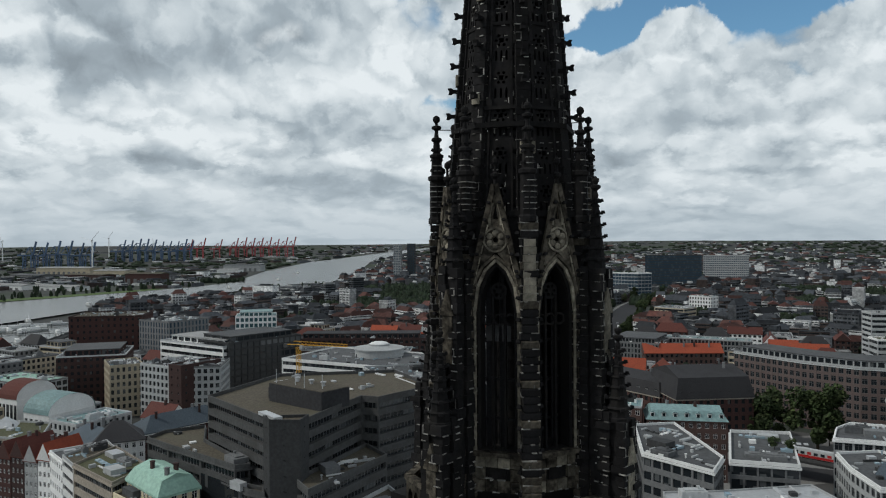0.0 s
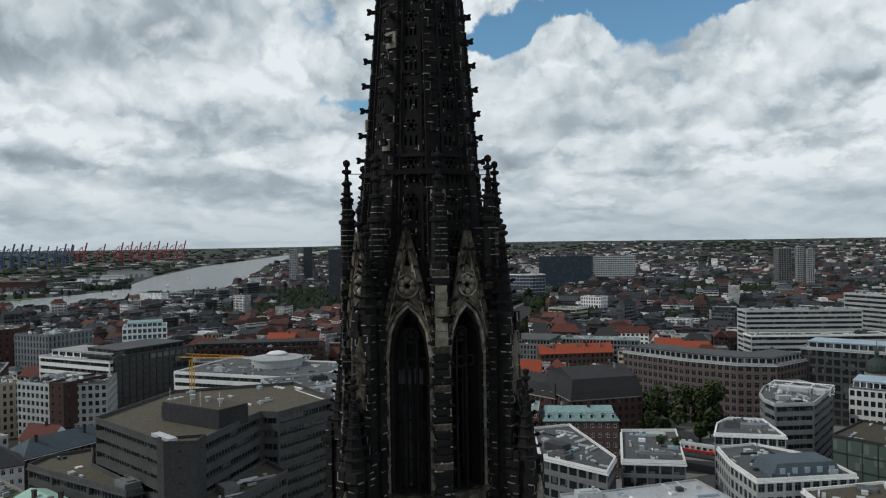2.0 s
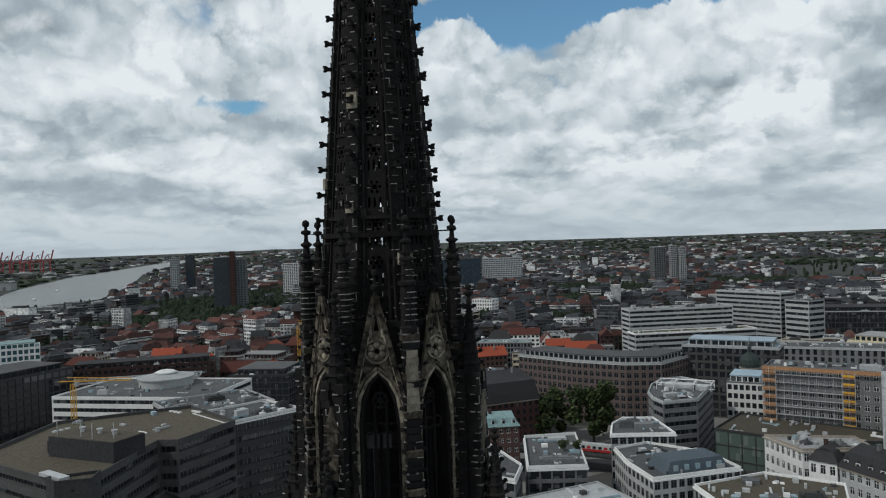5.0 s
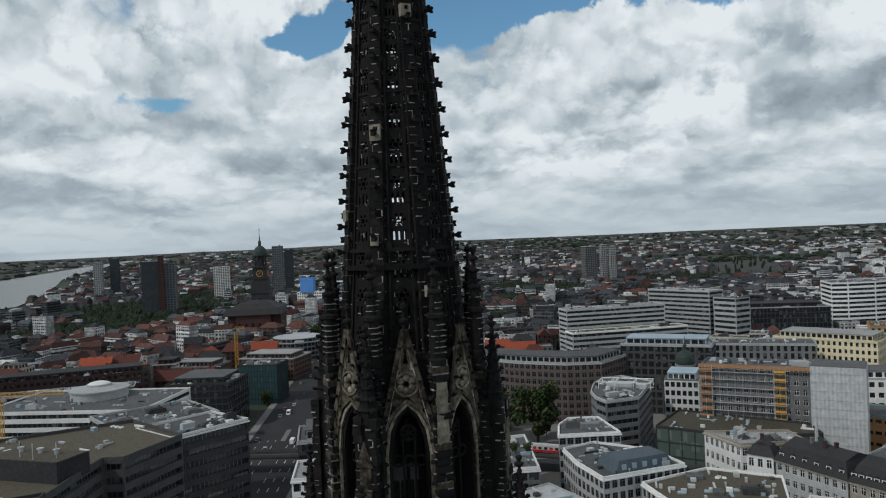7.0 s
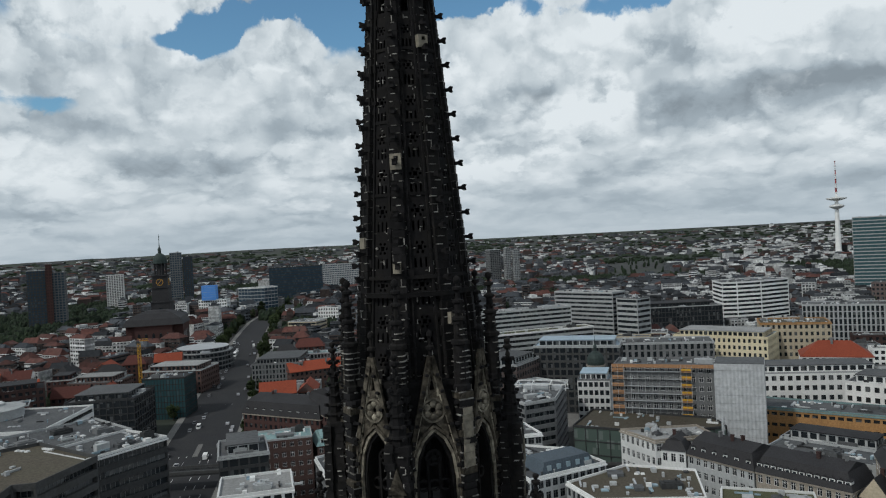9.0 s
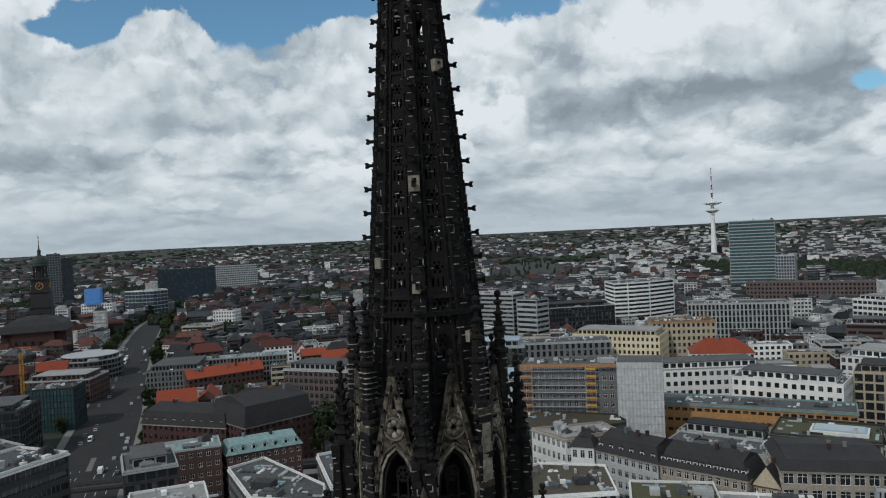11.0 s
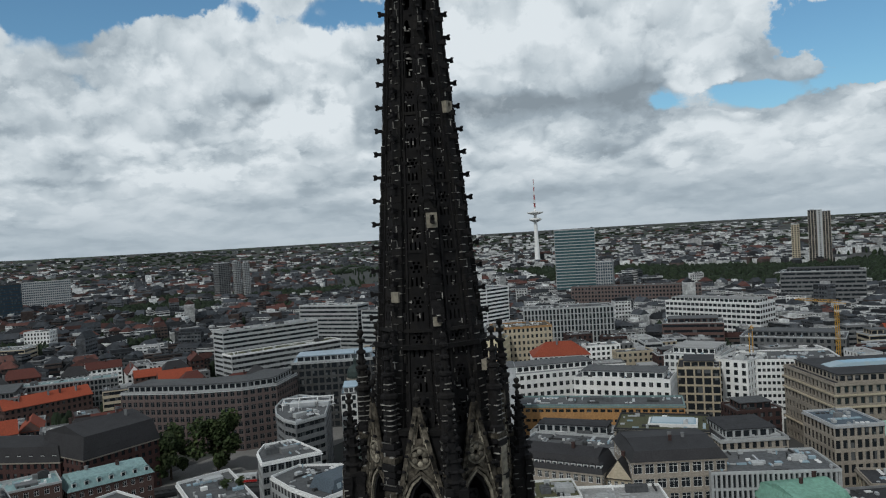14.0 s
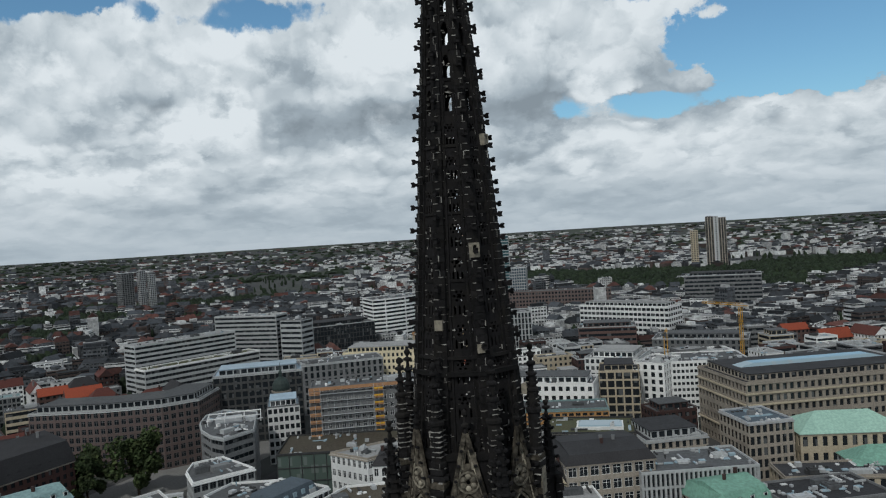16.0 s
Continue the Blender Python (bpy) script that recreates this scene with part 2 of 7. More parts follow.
BRICK_ROSE = surface("rose_brick", (0.105, 0.066, 0.058), 0.9, 3.0, 0.2, 0.2)
BRICK_PALE = surface("pale_rose_brick", (0.125, 0.095, 0.088), 0.9, 3.0, 0.2, 0.2)
ORANGE = surface("ochre_orange_cladding", (0.38, 0.21, 0.085), 0.75, 1.5, 0.2, 0.15)
FLAT = surface("grey_roof_felt", (0.085, 0.088, 0.092), 0.92, 0.8, 0.25, 0.2, (0.14, 0.14, 0.138), 0.07, stain=0.5)
FLAT_LIGHT = surface("pale_roof_gravel", (0.29, 0.29, 0.285), 0.92, 1.5, 0.2, 0.2, (0.2, 0.2, 0.195), 0.07, stain=0.6)
FLAT_BROWN = surface("brown_roof_gravel", (0.082, 0.070, 0.052), 0.95, 1.5, 0.3, 0.25, (0.09, 0.085, 0.06), 0.06, stain=0.7)
FLAT_DARK = surface("dark_bitumen", (0.038, 0.038, 0.041), 0.9, 1.0, 0.25, 0.2)
TILE = surface("orange_clay_tiles", (0.27, 0.060, 0.030), 0.85, 2.5, 0.25, 0.35, (0.2, 0.05, 0.03), 0.15)
TILE_RED = surface("red_clay_tiles", (0.098, 0.034, 0.027), 0.85, 2.5, 0.25, 0.35, (0.12, 0.04, 0.03), 0.15)
SLATE = surface("dark_slate", (0.032, 0.031, 0.033), 0.75, 2.5, 0.25, 0.3)
SLATE_BLUE = surface("blue_grey_slate", (0.07, 0.09, 0.11), 0.7, 2.5, 0.22, 0.3)
COPPER = surface("green_copper", (0.19, 0.36, 0.28), 0.7, 1.0, 0.18, 0.15, (0.12, 0.22, 0.18), 0.15)
COPPER_DARK = surface("dark_weathered_copper", (0.035, 0.05, 0.046), 0.7, 1.0, 0.2, 0.15)
COPPER_PALE = surface("pale_green_copper", (0.30, 0.46, 0.38), 0.7, 1.0, 0.15, 0.15, (0.2, 0.33, 0.27), 0.15)
MOSS = surface("mossy_roof", (0.085, 0.088, 0.048), 0.95, 2.0, 0.35, 0.4, (0.12, 0.10, 0.06), 0.12)
METAL = surface("light_sheet_metal", (0.50, 0.51, 0.52), 0.45, 0.8, 0.1, 0.05, (0.36, 0.37, 0.38), 0.1, metal=0.3)
METAL_BLUE = surface("blue_grey_sheet_roof", (0.36, 0.46, 0.54), 0.45, 0.8, 0.1, 0.05, metal=0.2)
TEAL_SHEET = surface("weathered_teal_roof", (0.20, 0.30, 0.30), 0.6, 1.0, 0.2, 0.1)
GLASS = glazing("dark_window_glass", (0.018, 0.022, 0.026))
GLASS_BLUE = glazing("blue_tinted_glass", (0.035, 0.06, 0.085), 0.06, 0.12)
GLASS_TEAL = glazing("teal_tinted_glass", (0.045, 0.100, 0.112), 0.06, 0.1)
GLASS_GREEN = glazing("green_grey_glass", (0.085, 0.115, 0.100), 0.12, 0.2)
GLASS_PALE = glazing("pale_roof_glass", (0.28, 0.37, 0.42), 0.12, 0.4)
ASPHALT = surface("asphalt", (0.033, 0.033, 0.036), 0.92, 1.5, 0.2, 0.15, (0.075, 0.073, 0.07), 0.05)
PAVING = surface("pavement_slabs", (0.19, 0.185, 0.175), 0.92, 1.5, 0.2, 0.15, (0.12, 0.115, 0.11), 0.05)
COBBLE = surface("street_setts", (0.070, 0.069, 0.068), 0.92, 1.5, 0.25, 0.15, (0.12, 0.115, 0.108), 0.03, stain=0.7)
GROUND = surface("city_ground", (0.046, 0.047, 0.045), 0.95, 0.05, 0.3, 0.0, (0.035, 0.05, 0.026), 0.004, stain=0.9)
GRASS = surface("grass", (0.075, 0.115, 0.035), 0.95, 0.8, 0.3, 0.2)
PAINT_WHITE = surface("white_road_paint", (0.55, 0.55, 0.53), 0.8, 3.0, 0.2, 0.0)
LEAF = surface("leaves", (0.034, 0.052, 0.018), 0.8, 1.0, 0.35, 0.0, (0.065, 0.070, 0.022), 0.3, by_object=0.2, by_island=0.45)
LEAF_FAR = surface("far_foliage", (0.018, 0.029, 0.015), 0.9, 0.2, 0.3, 0.0, (0.032, 0.044, 0.019), 0.02, by_island=0.4)
# blue-grey base colour carries the haze of distance
HAZY_HILLS = surface("haze_tinted_hills", (0.075, 0.095, 0.110), 0.95, 0.02, 0.15, 0.0, (0.055, 0.075, 0.085), 0.003)
BARK = surface("bark", (0.07, 0.055, 0.04), 0.95, 4.0, 0.3, 0.4)
CRANE_BLUE = surface("blue_crane_paint", (0.10, 0.15, 0.24), 0.6, 1.0, 0.15, 0.0)
CRANE_RED = surface("red_crane_paint", (0.36, 0.08, 0.085), 0.6, 1.0, 0.15, 0.0)
CRANE_YELLOW = surface("yellow_crane_paint", (0.55, 0.30, 0.03), 0.6, 1.0, 0.15, 0.0)
SCAFFOLD = surface("orange_scaffold_mesh", (0.40, 0.22, 0.115), 0.85, 1.5, 0.2, 0.1)
NETTING = surface("pale_dust_sheet", (0.50, 0.51, 0.52), 0.9, 0.7, 0.14, 0.2, (0.36, 0.37, 0.38), 0.12)
BLUE_SHEET = surface("blue_tarpaulin", (0.09, 0.25, 0.62), 0.7, 1.5, 0.15, 0.1)
TRAIN_RED = surface("red_train_paint", (0.42, 0.03, 0.03), 0.4, 1.0, 0.1, 0.0)
CAR_PAINT = surface("car_paint", (0.22, 0.22, 0.23), 0.3, 1.0, 0.05, 0.0, by_object=0.8, stain=0.0)
TYRE = surface("tyre_rubber", (0.02, 0.02, 0.02), 0.9, 4.0, 0.2, 0.0)


def water_material():
    m = bpy.data.materials.new("river_water")
    m.use_nodes = True
    k = Nodes(m.node_tree)
    b = m.node_tree.nodes["Principled BSDF"]
    where = k.add("ShaderNodeTexCoord").outputs["Object"]
    k.link(k.mix(k.ramp(k.noise(where, 0.006, 4.0), 0.35, 0.65), (0.075, 0.08, 0.075), (0.11, 0.115, 0.11)), b.inputs["Base Color"])
    b.inputs["Roughness"].default_value = 0.25
    b.inputs["IOR"].default_value = 1.25
    n = k.add("ShaderNodeBump")
    n.inputs["Strength"].default_value, n.inputs["Distance"].default_value = 0.5, 0.4
    k.link(k.noise(where, 0.12, 5.0), n.inputs["Height"]).link(n.outputs[0], b.inputs["Normal"])
    return m


WATER = water_material()

# ---------------------------------------------------------------- mesh helpers


class Geo:
    """Collects vertices and faces of one mesh; slot is the material of the faces added next."""

    def __init__(self):
        self.v, self.f, self.s, self.slot = [], [], [], 0

    def poly(self, points, faces):
        o = len(self.v)
        self.v += [tuple(p) for p in points]
        for f in faces:
            self.f.append(tuple(o + i for i in f))
            self.s.append(self.slot)
        return self

    def box(self, x0, x1, y0, y1, z0, z1, m=None, top=1.0):
        """A box; top below 1 tapers it upwards."""
        cx, cy = (x0 + x1) / 2, (y0 + y1) / 2
        p = [(x0, y0, z0), (x1, y0, z0), (x1, y1, z0), (x0, y1, z0)]
        p += [(cx + (x - cx) * top, cy + (y - cy) * top, z1) for x, y, _ in p]
        if m is not None:
            p = [m @ Vector(q) for q in p]
        return self.poly(p, [(3, 2, 1, 0), (4, 5, 6, 7), (0, 1, 5, 4), (1, 2, 6, 5), (2, 3, 7, 6), (3, 0, 4, 7)])

    def beam(self, a, b, w, h=None):
        """A straight bar from a to b of width w and height h."""
        a, b = Vector(a), Vector(b)
        d = b - a
        if d.length < 1e-6:
            return self
        m = Matrix.Translation(a) @ d.to_track_quat("X", "Z").to_matrix().to_4x4()
        h = w if h is None else h
        return self.box(0, d.length, -w / 2, w / 2, -h / 2, h / 2, m)

    def prism(self, poly, z0, z1, cap=True):
        n = len(poly)
        p = [(x, y, z0) for x, y in poly] + [(x, y, z1) for x, y in poly]
        f = [(i, (i + 1) % n, n + (i + 1) % n, n + i) for i in range(n)]
        if cap:
            f += [tuple(range(n, 2 * n)), tuple(range(n - 1, -1, -1))]
        return self.poly(p, f)

    def lathe(self, profile, seg=8, m=None, turn=0.0):
        """A turned shape: profile is a run of (radius, height) from below."""
        p, f = [], []
        for r, z in profile:
            for i in range(seg):
                a = turn + 2 * math.pi * i / seg
                q = Vector((r * math.cos(a), r * math.sin(a), z))
                p.append(m @ q if m is not None else q)
        for j in range(len(profile) - 1):
            for i in range(seg):
                k = (i + 1) % seg
                f.append((j * seg + i, j * seg + k, (j + 1) * seg + k, (j + 1) * seg + i))
        f.append(tuple(range(seg - 1, -1, -1)))
        f.append(tuple((len(profile) - 1) * seg + i for i in range(seg)))
        return self.poly(p, f)

    def mesh(self, name, *mats):
        me = bpy.data.meshes.new(name)
        me.from_pydata(self.v, [], self.f)
        for m in mats:
            me.materials.append(m)
        if any(self.s):
            me.polygons.foreach_set("material_index", self.s)
        me.update()
        return me


class Weave(Geo):
    """A mesh whose alike corners are one vertex, so that a wall with openings stays one piece."""

    def __init__(self):
        self.v, self.f, self.s, self.slot, self.known = [], [], [], 0, {}

    def vert(self, p):
        key = (round(p[0], 3), round(p[1], 3), round(p[2], 3))
        if key not in self.known:
            self.known[key] = len(self.v)
            self.v.append(key)
        return self.known[key]

    def quad(self, *points):
        f = tuple(dict.fromkeys(self.vert(p) for p in points))
        if len(f) > 2:
            self.f.append(f)
            self.s.append(self.slot)

    def grid(self, xs, zs, solid, front, back, m, glass_slot=False):
        """A wall in the plane y = front with its openings' sides running in to y = back."""
        full = [[solid(i, j) for j in range(len(zs) - 1)] for i in range(len(xs) - 1)]
        at = lambda x, y, z: m @ Vector((x, y, z))
        for i in range(len(xs) - 1):
            for j in range(len(zs) - 1):
                x0, x1, z0, z1 = xs[i], xs[i + 1], zs[j], zs[j + 1]
                if full[i][j]:
                    self.slot = 1 if glass_slot else 0
                    self.quad(at(x0, front, z0), at(x1, front, z0), at(x1, front, z1), at(x0, front, z1))
                    continue
                self.slot = 1 if glass_slot else 0
                if i == 0 or full[i - 1][j]:
                    self.quad(at(x0, front, z0), at(x0, front, z1), at(x0, back, z1), at(x0, back, z0))
                if i == len(xs) - 2 or full[i + 1][j]:
                    self.quad(at(x1, front, z1), at(x1, front, z0), at(x1, back, z0), at(x1, back, z1))
                if j == 0 or full[i][j - 1]:
                    self.quad(at(x1, front, z0), at(x0, front, z0), at(x0, back, z0), at(x1, back, z0))
                if j == len(zs) - 2 or full[i][j + 1]:
                    self.quad(at(x0, front, z1), at(x1, front, z1), at(x1, back, z1), at(x0, back, z1))
                if glass_slot:
                    self.slot = 0
                    self.quad(at(x0, back, z0), at(x1, back, z0), at(x1, back, z1), at(x0, back, z1))
        return self

    def facade(self, m, length, z0, h, floors, bay, pier, band, depth, plain=False):
        """Openings bay by bay and storey by storey."""
        if plain:
            self.quad(m @ Vector((0, 0, z0)), m @ Vector((length, 0, z0)), m @ Vector((length, 0, z0 + h)), m @ Vector((0, 0, z0 + h)))
            return self
        n = max(1, round(length / bay))
        step, storey = length / n, h / floors
        zs = [0.0]
        for j in range(floors):
            zs += [(j + band * 0.55) * storey, (j + 1 - band * 0.45) * storey]
        zs.append(h)
        if pier > 0:
            half = step * pier / 2
            xs = [0.0]
            for i in range(n):
                xs += [i * step + half, (i + 1) * step - half]
            xs.append(length)
        else:
            xs = [0.0, min(0.5, length * 0.1), length - min(0.5, length * 0.1), length]
        return self.grid(xs, [z0 + z for z in zs], lambda i, j: i % 2 == 0 or j % 2 == 0, 0.0, -depth, m)


def curb(poly, wide, z0, z1):
    """A closed upstand along a polygon's edge, in one piece."""
    inner = inset(poly, wide)
    n = len(poly)
    g = Geo()
    p = [(x, y, z0) for x, y in poly] + [(x, y, z1) for x, y in poly] + [(x, y, z1) for x, y in inner] + [(x, y, z0) for x, y in inner]
    f = []
    for i in range(n):
        k = (i + 1) % n
        f += [(i, k, n + k, n + i), (n + i, n + k, 2 * n + k, 2 * n + i), (2 * n + i, 2 * n + k, 3 * n + k, 3 * n + i), (3 * n + i, 3 * n + k, k, i)]
    return g.poly(p, f)


def part(name, geo, material, parent, label="", at=None):
    """One mesh object under a thing or under a part."""
    me = geo if isinstance(geo, bpy.types.Mesh) else geo.mesh(name, *(material if isinstance(material, tuple) else (material,)))
    ob = new(name, me)
    ob.parent = parent
    if at is not None:
        ob.matrix_basis = at
    return tagged(ob, label) if label else ob


def thing(name, label, category, at=None, group="", kind=""):
    ob = new(name)
    ob.empty_display_size = 0.5
    if at is not None:
        ob.matrix_basis = at
    return tagged(ob, label, category, group, kind)


def solo(name, geo, material, label, category, kind="", group="", at=None):
    ob = new(name, geo.mesh(name, *(material if isinstance(material, tuple) else (material,))))
    if at is not None:
        ob.matrix_basis = at
    return tagged(ob, label, category, group, kind)


def inset(poly, d):
    """The polygon moved inwards by d; corners run counter-clockwise."""
    out, n = [], len(poly)
    for i in range(n):
        a, b, c = Vector(poly[i - 1]), Vector(poly[i]), Vector(poly[(i + 1) % n])
        u, w = (b - a).normalized(), (c - b).normalized()
        nu, nw = Vector((-u.y, u.x)), Vector((-w.y, w.x))
        s = nu + nw
        k = d * 2 / max(0.5, s.dot(s))
        out.append((b.x + s.x * k, b.y + s.y * k))
    return out


def rect(x, y, length, angle, depth):
    """Footprint from the near left corner, along the front at that angle, going back by depth."""
    u = Vector((math.cos(radians(angle)), math.sin(radians(angle))))
    w = Vector((-u.y, u.x))
    p = Vector((x, y))
    return [tuple(p), tuple(p + u * length), tuple(p + u * length + w * depth), tuple(p + w * depth)]


def edge_frame(p, q):
    """A frame with x along the edge, y outwards and z up; and the edge's length."""
    p, q = Vector((*p, 0)), Vector((*q, 0))
    d = (q - p)
    u = d.normalized()
    n = Vector((u.y, -u.x, 0))
    m = Matrix((u, n, Vector((0, 0, 1)))).transposed().to_4x4()
    m.translation = p
    return m, d.length


PANES = {}


def pane_mesh(w, h, frame_mat, glass, arched=False):
    """One window: glass, frame and a bar down the middle; alike windows share it."""
    key = (round(w, 1), round(h, 1), frame_mat.name, glass.name, arched)
    if key not in PANES:
        w, h = key[0], key[1]
        t = 0.09
        g = Weave()
        xs, zs = [-w / 2, -w / 2 + t, -t / 2, t / 2, w / 2 - t, w / 2], [0, t, h * 0.68, h * 0.68 + t * 0.8, h - t, h]
        g.grid(xs, zs, lambda i, j: i in (0, 2, 4) or j in (0, 2, 4), 0.07, 0.0, Matrix(), glass_slot=True)
        PANES[key] = g.mesh("window", glass, frame_mat)
    return PANES[key]


SITES = []


def inside(p, poly):
    return all((b[0] - a[0]) * (p[1] - a[1]) - (b[1] - a[1]) * (p[0] - a[0]) > 0 for a, b in zip(poly, poly[1:] + poly[:1]))


def roof_gear(rng, poly, h, share):
    """Ducts, hatches, pipes and vents spread over a flat roof."""
    g = Geo()
    core = inset(poly, 1.6)
    xs, ys = [p[0] for p in core], [p[1] for p in core]
    area = (max(xs) - min(xs)) * (max(ys) - min(ys))
    turn = math.degrees(math.atan2(poly[1][1] - poly[0][1], poly[1][0] - poly[0][0]))
    for _ in range(int(min(70, area / 16) * share)):
        x, y = rng.uniform(min(xs), max(xs)), rng.uniform(min(ys), max(ys))
        if not inside((x, y), core):
            continue
        m = pose(x, y, h, 0, 0, turn + rng.choice((0, 90)))
        g.slot = rng.choice((0, 0, 1, 1, 2, 3, 4))
        kind = rng.random()
        if kind < 0.45:
            a, b = rng.uniform(0.3, 1.1), rng.uniform(0.3, 0.9)
            g.box(-a, a, -b, b, -0.02, rng.uniform(0.3, 1.3), m)
        elif kind < 0.7:
            g.box(0, rng.uniform(1.5, 6), -0.25, 0.25, 0.1, rng.uniform(0.35, 0.8), m)
        elif kind < 0.85:
            for i in range(rng.randint(2, 4)):
                g.box(1.9 * i - 0.6, 1.9 * i + 0.6, -0.6, 0.6, -0.02, 0.35, m, top=0.85)
        else:
            g.lathe([(0.22, -0.02), (0.22, 0.9), (0.36, 1.0), (0.3, 1.25)], 6, m)
    return g




def building(name, label, category, poly, h, floors, wall=GREY, glass=GLASS, roof=FLAT, top="flat", bay=3.2, pier=0.45, band=0.42, base=0.0,
             panes=False, frame_mat=WHITE, units=3, setback=0.0, rows=True, ridge=6.0, parapet=0.7, group="", dormers=0, depth=0.3, trim=None,
             roof_label="", skylights=0):
    """A house: masonry piers and bands with real openings, glazing behind them floor by floor, and a roof with what stands on it.
    pier and band are shares of the bay and the storey that are solid."""
    cx, cy = sum(p[0] for p in poly) / len(poly), sum(p[1] for p in poly) / len(poly)
    SITES.append((cx, cy, max(math.hypot(p[0] - cx, p[1] - cy) for p in poly)))
    rng = random.Random(int(abs(cx) * 31 + abs(cy) * 17 + h * 7))
    house = thing(name, label, category, pose(cx, cy, base), group)
    local = [(x - cx, y - cy) for x, y in poly]
    storey = h / floors
    w = Weave()
    inner = inset(local, depth)
    eye = Vector((45, -30)) - Vector((cx, cy))
    for i in range(len(local)):
        m, length = edge_frame(local[i], local[(i + 1) % len(local)])
        fronts = (m.to_3x3() @ Vector((0, 1, 0))).xy.dot(eye) > -0.25 * eye.length
        w.facade(m, length, 0.0, h, floors, bay, pier, band, depth, not fronts)
        if panes and pier > 0 and math.hypot(cx, cy) < (262 if panes is True else panes) and (m.to_3x3() @ Vector((0, 1, 0))).xy.dot(eye) > 0.12 * eye.length:
            n = max(1, round(length / bay))
            step = length / n
            ww, hh = step * (1 - pier), storey * (1 - band)
            me = pane_mesh(ww, hh, frame_mat, glass)
            for j in range(n):
                for k in range(floors):
                    part("window", me, None, house, at=m @ pose((j + 0.5) * step, -depth * 0.72, k * storey + storey * band * 0.55))
    if pier == 0 and rows and math.hypot(cx, cy) < 520:
        bars = Geo()
        for i in range(len(local)):
            m, length = edge_frame(local[i], local[(i + 1) % len(local)])
            if length < 3 or (m.to_3x3() @ Vector((0, 1, 0))).xy.dot(eye) < 0.05 * eye.length:
                continue
            gap = 1.45 if math.hypot(cx, cy) < 260 else 2.4
            for j in range(1, int(length / gap)):
                for k in range(floors):
                    z = k * storey + storey * band * 0.55
                    bars.box(j * gap - 0.06, j * gap + 0.06, -depth - 0.03, -depth + 0.1, z, z + storey * (1 - band), m)
        if bars.v:
            tagged(part("glazing_grid", bars, GREY, house), kind="stuff")
    if trim:
        part("cornice", curb(inset(local, -0.35), 0.34, h - 0.6, h - 0.12), trim, house)
    part("wall", w, wall, house)
    if rows and pier == 0:
        for j in range(floors):
            part("glass_storey", Geo().prism(inner, j * storey + 0.02, (j + 1) * storey - 0.02), glass, house)
    else:
        part("glazing", Geo().prism(inner, 0.02, h - 0.3), glass, house)
    deck = h
    if top == "flat":
        r = Geo().prism(inset(local, 0.12), h - 0.3, h)
        part("roof", r, roof, house, roof_label)
        part("parapet", curb(inset(local, -0.03), 0.36, h - 0.02, h + parapet), trim or (wall if rng.random() < 0.4 else rng.choice((METAL, LIGHT, GREY))), house)
        xs = inset(local, 3.0)
        gear = roof_gear(rng, local, h, 1.0 if units > 1 else 0.6)
        if gear.v:
            tagged(part("roof_equipment", gear, (LIGHT, METAL, CONCRETE_DARK, WHITE, GLASS_PALE), house), kind="stuff")
        for _ in range(min(units, 3)):
            a, b = rng.random(), rng.random()
            q = (Vector(xs[0]) * (1 - a) + Vector(xs[1]) * a) * (1 - b) + (Vector(xs[-1]) * (1 - a) + Vector(xs[-2]) * a) * b
            m = pose(q.x, q.y, h, 0, 0, math.degrees(math.atan2(local[1][1] - local[0][1], local[1][0] - local[0][0])))
            g = Geo()
            sx, sy, sz = rng.uniform(0.8, 3.4), rng.uniform(0.8, 2.2), rng.uniform(0.6, 2.2)
            g.box(-sx, sx, -sy, sy, -0.05, sz)
            if rng.random() < 0.6:
                g.box(-sx * 0.7, sx * 0.7, -sy * 0.6, sy * 0.6, sz, sz + 0.35)
                g.lathe([(0.3, sz), (0.3, sz + 0.8), (0.45, sz + 0.85), (0.45, sz + 1.0)], 8, pose(sx * 0.4, 0, 0))
            part("roof_unit", g, rng.choice((LIGHT, METAL, GREY, CONCRETE_DARK, FLAT)), house, at=m)
        for s in range(skylights):
            a = (s + 0.5) / skylights
            q = (Vector(xs[0]) * (1 - a) + Vector(xs[1]) * a) * 0.6 + (Vector(xs[-1]) * (1 - a) + Vector(xs[-2]) * a) * 0.4
            m = pose(q.x, q.y, h, 0, 0, math.degrees(math.atan2(local[1][1] - local[0][1], local[1][0] - local[0][0])))
            part("skylight", Geo().box(-1.1, 1.1, -0.8, 0.8, -0.02, 0.3).box(-0.95, 0.95, -0.65, 0.65, 0.3, 0.5, top=0.8), GLASS_PALE, house, at=m)
        if setback:
            sb = inset(local, setback)
            g = Weave()
            for i in range(len(sb)):
                m, length = edge_frame(sb[i], sb[(i + 1) % len(sb)])
                g.facade(m, length, h, 3.1, 1, bay, max(0.15, pier * 0.6), 0.3, 0.25)
            part("attic_glazing", Geo().prism(inset(sb, 0.25), h, h + 3.0), glass, house)
            part("attic_wall", g, trim or wall, house)
            part("attic_roof", Geo().prism(inset(sb, -0.35), h + 3.05, h + 3.4), roof, house)
    else:
        over = inset(local, -0.45)
        a, b, c, d = [Vector((*p, h)) for p in over]
        along = (b - a).length >= (d - a).length
        if not along:
            a, b, c, d = b, c, d, a
        cut = 0.0
        g = Geo()
